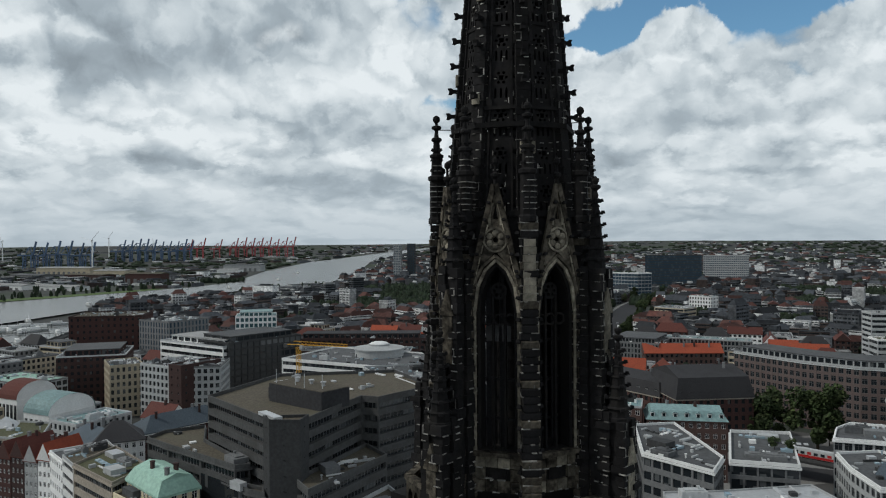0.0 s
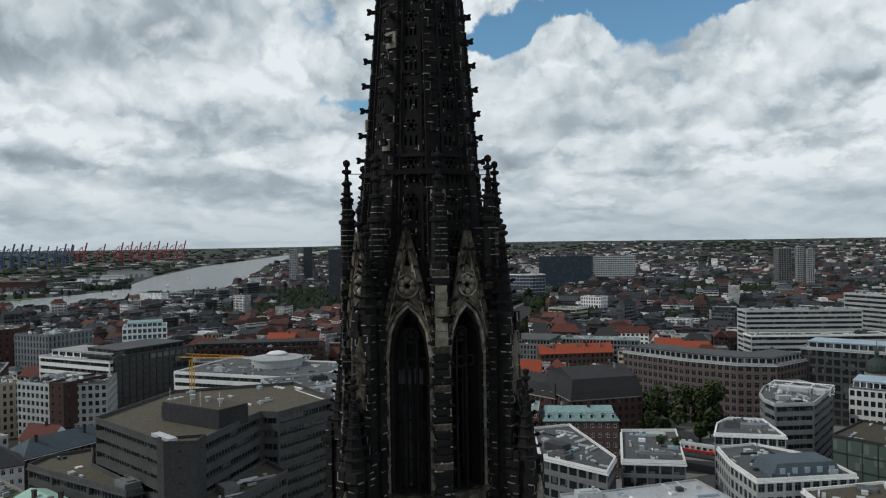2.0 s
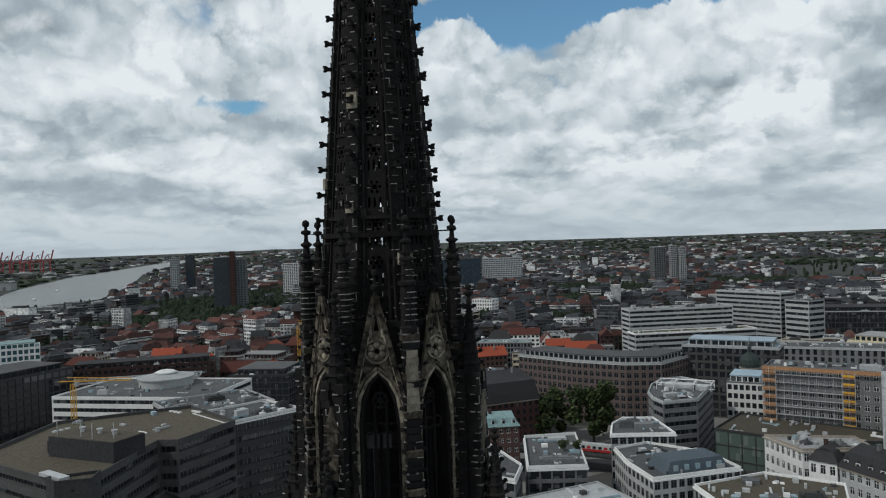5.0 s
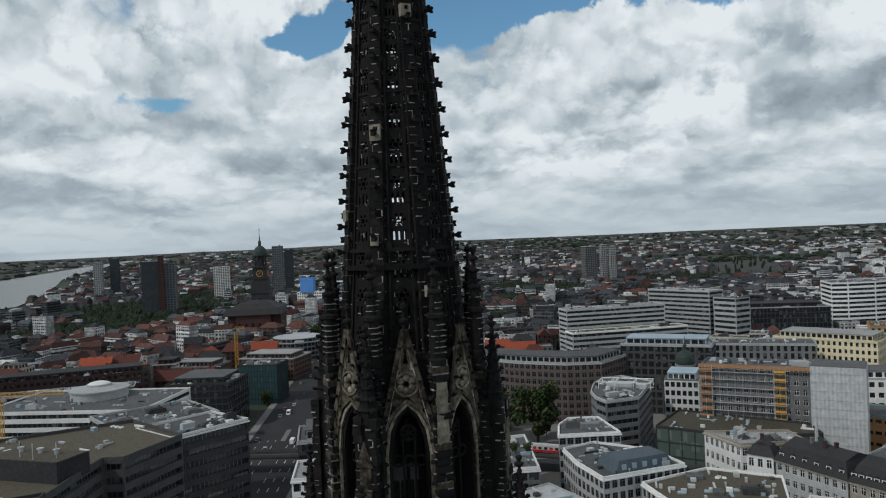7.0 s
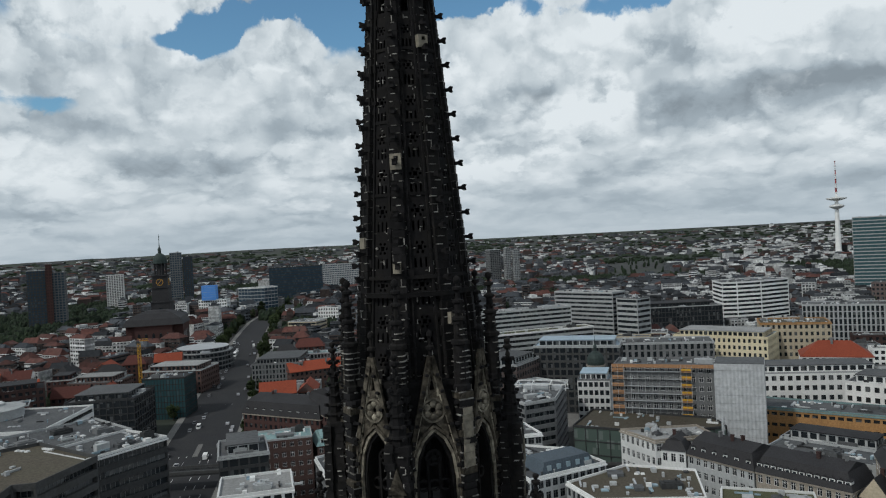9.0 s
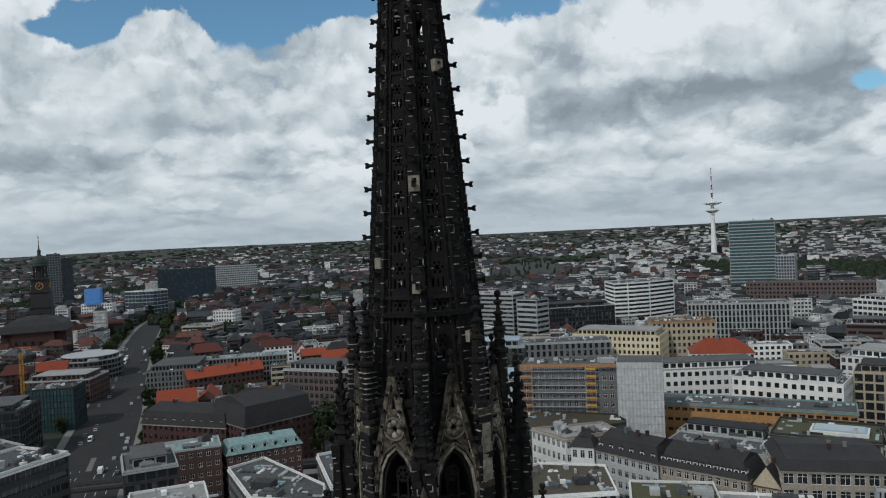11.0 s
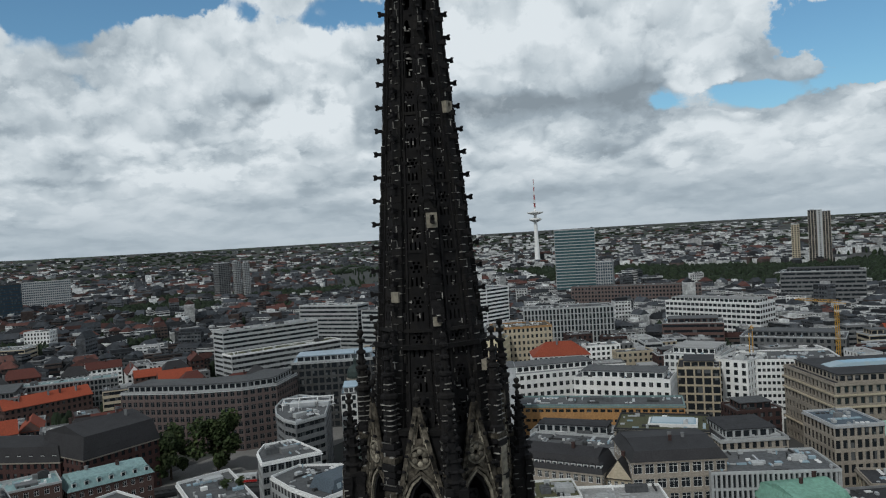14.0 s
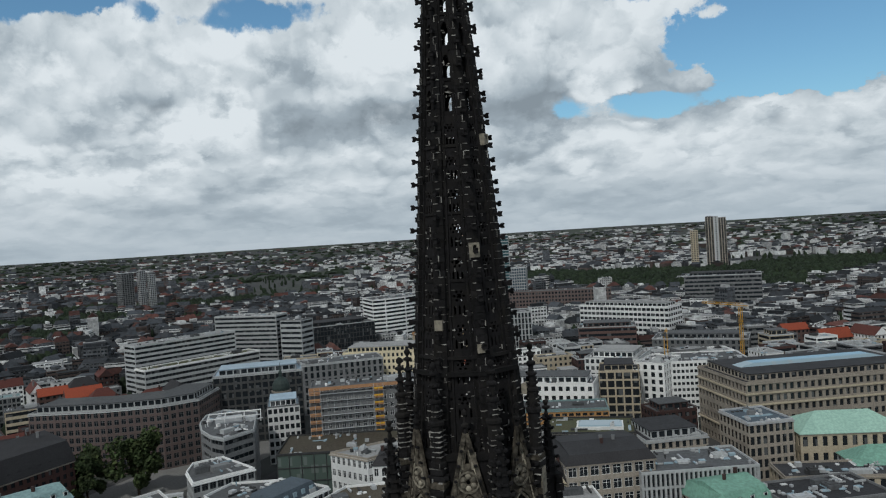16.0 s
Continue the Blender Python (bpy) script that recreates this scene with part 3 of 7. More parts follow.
        if top == "mansard":
            lo = [tuple(p) for p in over]
            hi = inset(local, 1.5)
            n = 4
            p = [(x, y, h) for x, y in lo] + [(x, y, h + ridge * 0.72) for x, y in hi] + [((x * 0.25), (y * 0.25), h + ridge) for x, y in hi]
            f = [(i, (i + 1) % n, n + (i + 1) % n, n + i) for i in range(n)]
            mid_a, mid_b = (Vector(hi[0]) + Vector(hi[3])) / 2, (Vector(hi[1]) + Vector(hi[2])) / 2
            if (Vector(hi[1]) - Vector(hi[0])).length < (Vector(hi[3]) - Vector(hi[0])).length:
                mid_a, mid_b = (Vector(hi[0]) + Vector(hi[1])) / 2, (Vector(hi[3]) + Vector(hi[2])) / 2
                quad = ((4, 5, 8), (6, 7, 9), (5, 6, 9, 8), (7, 4, 8, 9))
            else:
                quad = ((4, 5, 9, 8), (6, 7, 8, 9), (5, 6, 9), (7, 4, 8))
            p = p[:8] + [(mid_a.x, mid_a.y, h + ridge), (mid_b.x, mid_b.y, h + ridge)]
            g.poly(p, f + list(quad) + [(3, 2, 1, 0)])
            if dormers:
                m, length = edge_frame(local[0], local[1])
                for i in range(dormers):
                    s = (i + 0.5) * length / dormers
                    dm = Geo()
                    dm.box(-0.75, 0.75, -2.2, -0.3, 0.5, 2.6)
                    dm.slot = 1
                    dm.box(-0.5, 0.5, -0.32, -0.24, 0.9, 2.3)
                    dm.slot = 2
                    dm.poly([(-0.95, -0.1, 2.6), (0.95, -0.1, 2.6), (0, -0.1, 3.2), (-0.95, -2.6, 2.6), (0.95, -2.6, 2.6), (0, -2.6, 3.2)],
                            [(0, 1, 2), (5, 4, 3), (0, 2, 5, 3), (2, 1, 4, 5), (1, 0, 3, 4)])
                    part("dormer", dm, (frame_mat, glass, roof), house, at=m @ pose(s, 0, h))
        else:
            if top == "hip":
                cut = min((d - a).length * 0.45, (b - a).length * 0.45)
            u = (b - a).normalized()
            r0, r1 = (a + d) / 2 + u * cut, (b + c) / 2 - u * cut
            r0.z = r1.z = h + ridge
            th = Vector((0, 0, -0.25))
            g.poly([a, b, c, d, r0, r1, a + th, b + th, c + th, d + th],
                   [(0, 1, 5, 4), (2, 3, 4, 5), (1, 2, 5), (3, 0, 4), (6, 7, 1, 0), (7, 8, 2, 1), (8, 9, 3, 2), (9, 6, 0, 3), (9, 8, 7, 6)])
            if top == "gable":
                for e0, e1, r, o in ((a, d, r0, -u * 0.03), (b, c, r1, u * 0.03)):
                    e0, e1, r = e0 + o, e1 + o, r + o
                    e0, e1 = e0.lerp(e1, 0.06), e1.lerp(e0, 0.06)
                    gw = Geo().poly([e0, e1, r - Vector((0, 0, 0.25)), e0 - o * 6, e1 - o * 6, r - o * 6 - Vector((0, 0, 0.25))],
                            [(0, 1, 2), (5, 4, 3), (0, 2, 5, 3), (2, 1, 4, 5), (1, 0, 3, 4)])
                    part("gable_wall", gw, wall, house)
        part("roof", g, roof, house, roof_label)
        for _ in range(units):
            t, s = rng.uniform(0.15, 0.85), rng.uniform(-0.2, 0.2)
            q = a.lerp(b, t).lerp(d.lerp(c, t), 0.5 + s)
            part("chimney", Geo().box(-0.5, 0.5, -0.4, 0.4, ridge * 0.3, ridge + 1.1).box(-0.6, 0.6, -0.5, 0.5, ridge + 1.1, ridge + 1.3),
                 BRICK_DARK if rng.random() < 0.5 else GREY, house, at=pose(q.x, q.y, h, 0, 0, rng.uniform(0, 90)))
    return house

# ---------------------------------------------------------------- ground, water, streets


def ground_z(x, y):
    """The far land lifts gently towards the horizon; the old town ridge rises to the west and north."""
    r = math.hypot(x, y)
    far = max(0.0, r - 2300)
    z = 72.0 * (far / 2600) ** 1.35 if far else 0.0
    if r > 450:
        az = math.degrees(math.atan2(x, y)) % 360
        hill = max(0.0, 1 - abs(az - 290) / 30) if 255 < az < 330 else 0.0
        z += 12 * hill * min(1.0, (r - 450) / 350)
        north = max(0.0, 1 - abs(az - 335) / 35)
        z += 8 * north * min(1.0, (r - 700) / 900) if r > 700 else 0.0
    return z


def make_ground():
    g = Geo()
    rings = [0, 60, 120, 200, 300, 400, 500, 600, 700, 850, 1000, 1200, 1400, 1700, 2000, 2300, 2600, 2900, 3200, 3500, 3800, 4100, 4400, 4700, 4880]
    seg = 144
    p, f = [(0, 0, 0)], []
    for r in rings[1:]:
        for i in range(seg):
            a = 2 * math.pi * i / seg
            x, y = r * math.sin(a), r * math.cos(a)
            z = ground_z(x, y)
            if r >= 4700:
                z += 7 * noise.noise((x * 0.0011, y * 0.0011, 0.3)) + (8 if r > 4800 else 0)
            p.append((x, y, z))
    for i in range(seg):
        f.append((0, 1 + (i + 1) % seg, 1 + i))
    for j in range(len(rings) - 2):
        for i in range(seg):
            k = (i + 1) % seg
            a = 1 + j * seg
            f.append((a + i, a + k, a + seg + k, a + seg + i))
    g.poly(p, [tuple(reversed(q)) for q in f])
    return solo("ground", g, GROUND, "grey city ground with green strips reaching the horizon", "ground", "structure")


make_ground()


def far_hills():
    """A low wooded rim behind the last roofs, its haze put into the colour."""
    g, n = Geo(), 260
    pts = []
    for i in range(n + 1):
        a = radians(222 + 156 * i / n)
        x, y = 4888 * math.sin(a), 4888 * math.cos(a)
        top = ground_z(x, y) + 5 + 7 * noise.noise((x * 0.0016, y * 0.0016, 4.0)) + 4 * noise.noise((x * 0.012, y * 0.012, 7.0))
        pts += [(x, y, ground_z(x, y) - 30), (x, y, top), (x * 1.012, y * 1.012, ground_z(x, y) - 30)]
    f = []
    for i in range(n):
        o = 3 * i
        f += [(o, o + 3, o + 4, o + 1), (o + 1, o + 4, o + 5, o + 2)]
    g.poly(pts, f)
    solo("backdrop", g, HAZY_HILLS, "low wooded hills painted haze blue along the horizon", "hills", "structure")


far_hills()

# the river's middle line and half width
RIVER = ((-560, -600, 90), (-800, -600, 120), (-1040, -560, 110), (-1210, -510, 90), (-1420, -420, 85), (-1620, -350, 110), (-1900, -370, 130),
         (-2300, -400, 150), (-2900, -400, 125), (-3400, -310, 85), (-3900, -200, 50), (-4300, -60, 30))


def ribbon(line, z, lift=0.0):
    """A sheet along a line of (x, y, half width), laid on the land."""
    g = Geo()
    pts = []
    for i, (x, y, w) in enumerate(line):
        a = Vector(line[max(0, i - 1)][:2])
        b = Vector(line[min(len(line) - 1, i + 1)][:2])
        t = (b - a).normalized()
        s = Vector((-t.y, t.x))
        for side in (-1, 1):
            q = Vector((x, y)) + s * w * side
            pts.append((q.x, q.y, (ground_z(q.x, q.y) if lift else 0) + z + (0.9 if lift and q.length > 430 else 0)))
    g.poly(pts, [(2 * i + 1, 2 * i, 2 * i + 2, 2 * i + 3) for i in range(len(line) - 1)])
    return g


def densify(line, step):
    out = []
    for (x0, y0, w0), (x1, y1, w1) in zip(line, line[1:]):
        n = max(1, int(math.hypot(x1 - x0, y1 - y0) / step))
        out += [(x0 + (x1 - x0) * i / n, y0 + (y1 - y0) * i / n, w0 + (w1 - w0) * i / n) for i in range(n)]
    return out + [line[-1]]


solo("river", ribbon(densify(RIVER, 90), 1.2, 1), WATER, "wide grey river with a rippled surface", "water", "structure")
solo("harbour_basin", ribbon(densify(((-520, -330, 40), (-640, -400, 70), (-760, -470, 90)), 60), 0.9, 1), WATER,
     "grey harbour basin beside the warehouses", "water", "structure")
solo("canal", ribbon(densify(((-236, 150, 9), (-232, 190, 9), (-238, 230, 9), (-260, 262, 9)), 30), 0.15), WATER,
     "narrow dark canal between office blocks", "water", "structure")

solo("street_paving", Geo().prism([(330 * math.cos(2 * math.pi * i / 48), 330 * math.sin(2 * math.pi * i / 48)) for i in range(48)], -0.5, 0.035), COBBLE,
     "grey paved streets and yards of the inner city", "pavement", "structure")

ROAD = ((-60, -62, 17), (-170, -12, 17), (-324, 45, 17), (-430, 81, 17), (-560, 124, 15), (-676, 164, 14), (-830, 222, 13), (-1000, 300, 12))
solo("road", ribbon(densify(ROAD, 60), 0.12, 1), ASPHALT, "wide asphalt main road with several lanes", "road", "structure")
solo("side_road", ribbon(((-290, -60, 9), (-262, 60, 9), (-215, 160, 9), (-180, 205, 8), (-150, 240, 7)), 0.1), ASPHALT,
     "narrow asphalt street under the viaduct", "road", "structure")
solo("pavement", ribbon(((-225, 60, 26), (-250, 140, 30), (-262, 200, 26), (-238, 262, 18)), 0.06), PAVING, "grey paved square beside the canal",
     "pavement", "structure")
for off, name in ((-18.5, "pavement"), (18.5, "pavement")):
    line = []
    for i, (x, y, w) in enumerate(ROAD):
        a, b = Vector(ROAD[max(0, i - 1)][:2]), Vector(ROAD[min(len(ROAD) - 1, i + 1)][:2])
        t = (b - a).normalized()
        line.append((x - t.y * off * w / 17, y + t.x * off * w / 17, 2.0))
    solo(name, ribbon(densify(line, 60), 0.26, 1), PAVING, "raised stone pavement along the main road", "pavement", "structure")

marks = Geo()
for lane in (-11.5, -7.5, -3.8, 3.8, 7.5, 11.5):
    dense = densify(ROAD[1:6], 12)
    for i in range(0, len(dense) - 1):
        (x0, y0, w0), (x1, y1, _) = dense[i], dense[i + 1]
        t = Vector((x1 - x0, y1 - y0)).normalized()
        s = Vector((-t.y, t.x)) * lane * w0 / 17
        p0 = Vector((x0, y0)) + s
        p1 = p0 + t * 5
        e = Vector((-t.y, t.x)) * 0.12
        z = ground_z(x0, y0) + (1.04 if p0.length > 430 else 0.14)
        marks.poly([(p0.x - e.x, p0.y - e.y, z), (p0.x + e.x, p0.y + e.y, z), (p1.x + e.x, p1.y + e.y, z), (p1.x - e.x, p1.y - e.y, z)], [(3, 2, 1, 0)])
solo("lane_markings", marks, PAINT_WHITE, "white dashed lane lines on the main road", "road marking", "stuff")

# green strip in the middle of the road
island = Geo()
for (x0, y0, w0), (x1, y1, w1) in zip(densify(ROAD[2:5], 30), densify(ROAD[2:5], 30)[1:]):
    island.beam((x0, y0, 0.15), (x1, y1, 0.15), 2.4, 0.3)
solo("traffic_island", island, PAVING, "raised stone strip between the road's directions", "kerb", "structure")

# ---------------------------------------------------------------- the church spire
from mathutils.geometry import tessellate_polygon

FACES = [-18.5 + 45 * k for k in range(8)]
CORNERS = [4.0 + 45 * k for k in range(8)]
APEX = 138.0


def outward(angle):
    """A frame about the tower's axis: y points outwards at that angle, z up."""
    return pose(0, 0, 0, 0, 0, angle - 90)


def plate(geo, outer, holes, y0, y1, m, bend=None):
    """A pierced slab: outline and holes in (u, z), from depth y0 to y1; bend gives an added depth by height."""
    loops = [outer] + holes
    flat = [p for loop in loops for p in loop]
    tris = tessellate_polygon([[Vector((u, z, 0)) for u, z in loop] for loop in loops])
    n = len(flat)
    extra = bend or (lambda z: 0.0)
    pts = [m @ Vector((u, y1 + extra(z), z)) for u, z in flat] + [m @ Vector((u, y0 + extra(z), z)) for u, z in flat]
    f = [tuple(t) for t in tris] + [tuple(n + i for i in reversed(t)) for t in tris]
    o = 0
    for loop in loops:
        c = len(loop)
        f += [(o + i, o + (i + 1) % c, n + o + (i + 1) % c, n + o + i) for i in range(c)]
        o += c
    geo.poly(pts, f)


def ring_points(cx, cz, r, n=8, turn=0.0, star=0.0):
    return [(cx + r * (1 - star * (i % 2)) * math.cos(turn + 2 * math.pi * i / n), cz + r * (1 - star * (i % 2)) * math.sin(turn + 2 * math.pi * i / n))
            for i in range(n)]


def lancet(half, z0, spring, tip):
    rise = tip - spring
    return [(-half, z0), (half, z0), (half, spring), (half * 0.84, spring + rise * 0.42), (half * 0.5, spring + rise * 0.77), (0, tip),
            (-half * 0.5, spring + rise * 0.77), (-half * 0.84, spring + rise * 0.42), (-half, spring)]


def crocket_mesh():
    g = Geo()
    side = [(-0.05, -0.11), (0.36, -0.1), (0.5, -0.2), (0.68, -0.17), (0.62, 0.02), (0.7, 0.2), (0.5, 0.22), (0.36, 0.11), (-0.05, 0.13)]
    n = len(side)
    g.poly([(-0.13, y, z) for y, z in side] + [(0.13, y, z) for y, z in side],
           [tuple(range(n)), tuple(range(2 * n - 1, n - 1, -1))] + [(i, n + i, n + (i + 1) % n, (i + 1) % n) for i in range(n)])
    return g.mesh("crocket", SOOT)


def knob_mesh():
    g = Geo()
    g.box(-0.09, 0.09, 0.0, 0.2, -0.1, 0.06)
    g.box(-0.15, 0.15, 0.12, 0.32, -0.04, 0.14, top=0.7)
    return g.mesh("crocket", SOOT)


def stone_meshes():
    rng = random.Random(5)
    out = []
    for i in range(5):
        w, d, h = 0.46 + 0.05 * (i % 3), 0.44 + 0.05 * ((i + 1) % 3), 0.43
        g = Geo()
        b = 0.05
        p = []
        for z, s in ((0, b), (b, 0), (h - b, 0), (h, b)):
            for sx, sy in ((-1, -1), (1, -1), (1, 1), (-1, 1)):
                p.append((sx * (w - s) + rng.uniform(-0.025, 0.025), sy * (d - s) + rng.uniform(-0.025, 0.025), z))
        f = [(3, 2, 1, 0), (12, 13, 14, 15)]
        for j in range(3):
            f += [(4 * j + k, 4 * j + (k + 1) % 4, 4 * j + 4 + (k + 1) % 4, 4 * j + 4 + k) for k in range(4)]
        g.poly(p, f)
        out.append(g.mesh("stone", SOOT if i < 4 else SOOT_WARM))
    return out


def course(g, rng, m, r, w, z, thick=0.07, chance=0.75, sides=(0, 1, 3)):
    """Broken pale mortar along one bed joint and up its cross joints, on the outer sides of a square pier."""
    for q in sides:
        f = m @ pose(0, r, 0, 0, 0, 90 * q)
        if rng.random() < chance:
            lo = -w if rng.random() < 0.4 else rng.uniform(-w, 0.3 * w)
            hi = w if rng.random() < 0.35 else lo + rng.uniform(0.12, 0.9) * w
            g.box(lo, hi, w - 0.1, w + 0.035, z - thick / 2, z + thick * rng.uniform(0.3, 0.6), f)
        if rng.random() < chance * 0.6:
            u = rng.uniform(-0.75, 0.75) * w
            g.box(u, u + thick * 0.8, w - 0.1, w + 0.03, z, z + rng.uniform(0.2, 0.42), f)


def make_spire():
    rng = random.Random(11)
    church = thing("church_spire", "soot-blackened openwork Gothic sandstone church spire with pinnacles", "church tower", pose(0, 0, 0))
    crocket, knob, stones = crocket_mesh(), knob_mesh(), stone_meshes()

    # shaft below the belfry
    g = Geo()
    g.lathe([(11.6, 0), (11.6, 5), (11.0, 5.6), (11.0, 38), (10.6, 38.6), (10.6, 66.5), (10.9, 67), (10.9, 67.6), (10.2, 67.8), (10.2, 69.6)], 4,
            pose(0, 0, 0, 0, 0, -18.5 + 45))
    for a in (49, 139, 229, 319):
        m = outward(a)
        g.box(-1.5, 1.5, 8.2, 12.2, 0, 30, m).box(-1.3, 1.3, 8.0, 11.2, 30, 52, m).box(-1.1, 1.1, 7.4, 10.2, 52, 69, m)
    part("tower_shaft", g, SOOT, church)
    # gallery with a row of small arches
    g = Geo()
    g.prism([(7.1 * math.cos(radians(a)), 7.1 * math.sin(radians(a))) for a in CORNERS], 69.4, 70.3)
    part("gallery_floor", g, SOOT_WARM, church)
    for a in FACES:
        m = outward(a)
        g = Geo()
        ap, half = 6.5, 6.5 * math.tan(radians(22.5))
        holes = [[(u + c, z) for u, z in lancet(0.32, 70.5, 71.0, 71.5)] for c in (-2.05, -1.23, -0.41, 0.41, 1.23, 2.05)]
        plate(g, [(-half, 70.2), (half, 70.2), (half, 72.0), (-half, 72.0)], holes, ap - 0.35, ap, m)
        g.box(-half, half, ap - 0.45, ap + 0.12, 71.95, 72.2, m)
        part("gallery_parapet", g, SOOT_WARM, church)
    # belfry bays
    half = 4.42 * math.tan(radians(22.5))
    for i, a in enumerate(FACES):
        m = outward(a)
        g = Geo()
        hole = lancet(1.02, 74.7, 82.9, 85.6)
        plate(g, [(-half, 70.2), (half, 70.2), (half, 88.6), (-half, 88.6)], [hole], 3.55, 4.42, m)
        bay = part("belfry_wall", g, SOOT, church)
        # stone apron under the window
        g = Geo()
        for j in range(4):
            for k in range(3):
                if k == 1 and j in (1, 2):
                    continue
                block = Geo().box(-1.5 + j * 0.76, -0.78 + j * 0.76, 4.42, 4.62 + rng.uniform(0, 0.06), 72.3 + k * 0.72, 72.97 + k * 0.72, m)
                part("block", block, SOOT_WARM if rng.random() < 0.6 else CARVED, bay)
        g.box(-1.6, 1.6, 4.4, 4.95, 74.42, 74.68, m)
        part("window_sill", g, SOOT_WARM, church)
        g = Geo()
        for _ in range(9):
            u, zz = rng.uniform(-1.7, 1.4), 70.6 + rng.choice((1.7, 2.4, 3.1)) + rng.uniform(-0.04, 0.04)
            g.box(u, u + rng.uniform(0.15, 0.5), 4.45, 4.69, zz, zz + 0.06, m)
        tagged(part("mortar", g, JOINT, church), kind="stuff")
        # dark box standing in for the shaded opening in the apron
        part("vent", Geo().box(-0.5, 0.5, 4.4, 4.5, 72.9, 73.8, m), SOOT_DEEP, church)
        # nested mouldings round the opening
        for d, y, w in ((0.1, 4.5, 0.16), (0.3, 4.66, 0.17), (0.5, 4.78, 0.16)):
            g = Geo()
            ring = [(u * (1.02 + d) / 1.02, z + (d * 1.25 if z > 82.95 else 0)) for u, z in hole]
            ring = [p for p in ring if p[1] > 74.8]
            left = [(-(1.02 + d), 74.7)]
            run = [((1.02 + d), 74.7)] + ring + left
            for p, q in zip(run, run[1:]):
                g.beam(m @ Vector((p[0], y, p[1])), m @ Vector((q[0], y, q[1])), w)
            part("arch_moulding", g, (SOOT, CARVED, SOOT_WARM)[(d > 0.2) + (d > 0.4)], church)
        # slender shafts beside the window
        for u in (-1.62, 1.62):
            g = Geo()
            g.lathe([(0.11, 74.6), (0.11, 78.4), (0.16, 78.5), (0.16, 78.65), (0.1, 78.7), (0.1, 83.0), (0.2, 83.3), (0.2, 83.5)], 6, m @ pose(u, 4.6, 0))
            part("colonnette", g, SOOT, church)
        # what is left of the tracery
        for u, top in ((-0.36, 83.9), (0.36, 83.9)):
            g = Geo()
            g.box(u - 0.07, u + 0.07, 3.85, 4.1, 74.7, top, m)
            part("mullion", g, SOOT, church)
        for u in (-0.69, 0.0, 0.69):
            g = Geo()
            plate(g, ring_points(u, 82.4, 0.38, 12), [ring_points(u, 82.4, 0.27, 12)], 3.9, 4.04, m)
            part("tracery", g, SOOT, church)
        g = Geo()
        plate(g, ring_points(0, 84.1, 0.52, 14), [ring_points(0.27 * math.cos(q), 84.1 + 0.27 * math.sin(q), 0.11, 6) for q in (0.0, 1.05, 2.1, 3.14, 4.19, 5.24)], 3.9, 4.04, m)
        part("tracery", g, SOOT, church)
        # gable over the window with its six-lobed rosette
        g = Geo()
        outer = [(-1.72, 83.5), (-1.42, 83.5), (-1.18, 84.6), (-0.7, 85.75), (0, 86.45), (0.7, 85.75), (1.18, 84.6), (1.42, 83.5), (1.72, 83.5), (0.1, 90.2), (-0.1, 90.2)]
        holes = [ring_points(0, 87.15, 0.17, 8)] + [[(-0.16, 88.35), (0.16, 88.35), (0.0, 89.3)]] + \
                [ring_points(s * 0.98, 85.55, 0.14, 6) for s in (-1, 1)]
        plate(g, outer, holes, 4.62, 4.8, m)
        gable = part("gable", g, SOOT_WARM, church)
        g = Geo()
        for s in (-1, 1):
            g.beam(m @ Vector((s * 1.78, 4.85, 83.3)), m @ Vector((s * 0.06, 4.85, 90.4)), 0.2, 0.3)
        part("gable_edge", g, SOOT_WARM, church)
        for s in (-1, 1):
            g = Geo()
            for k in range(9):
                p, q = Vector((s * 1.5, 4.83, 83.9)), Vector((s * 0.12, 4.83, 89.4))
                g.beam(m @ p.lerp(q, k / 9), m @ p.lerp(q, (k + rng.uniform(0.6, 0.95)) / 9), 0.09, 0.12)
            part("gable_moulding", g, CARVED, gable)
        for u, z0, z1 in ((-0.34, 88.0, 89.0), (0.34, 88.0, 89.0), (-1.2, 84.4, 85.4), (1.2, 84.4, 85.4), (0.0, 86.4, 86.75)):
            part("panel_relief", Geo().box(u - 0.07, u + 0.07, 4.79, 4.85, z0, z1, m), CARVED, gable)
        g = Geo()
        plate(g, ring_points(0, 87.15, 0.74, 16), [ring_points(0, 87.15, 0.63, 16)], 4.78, 4.9, m)
        rosette = part("rosette", g, CARVED, gable)
        for p in ring_points(0, 87.15, 0.4, 6, 0.52):
            g = Geo()
            g.lathe([(0.2, 0), (0.19, 0.05), (0.13, 0.1), (0.04, 0.12)], 8, m @ pose(p[0], 4.79, p[1], -90, 0, 0))
            part("petal", g, CARVED, gable)
        for s in (-1, 1):
            for k in range(6):
                z = 84.3 + k * 1.0
                u = s * 1.78 * (90.6 - z) / 7.3
                part("crocket", knob, None, gable, at=m @ pose(u, 4.95, z, 0, 0, 0) @ Matrix.Diagonal((0.8, 0.8, 0.8, 1)))
        g = Geo()
        g.lathe([(0.12, 90.2), (0.1, 90.7), (0.26, 90.85), (0.26, 91.0), (0.09, 91.1), (0.08, 91.5), (0.2, 91.65), (0.18, 91.85), (0.03, 92.0)], 8, m @ pose(0, 4.78, 0))
        part("finial", g, SOOT, gable)
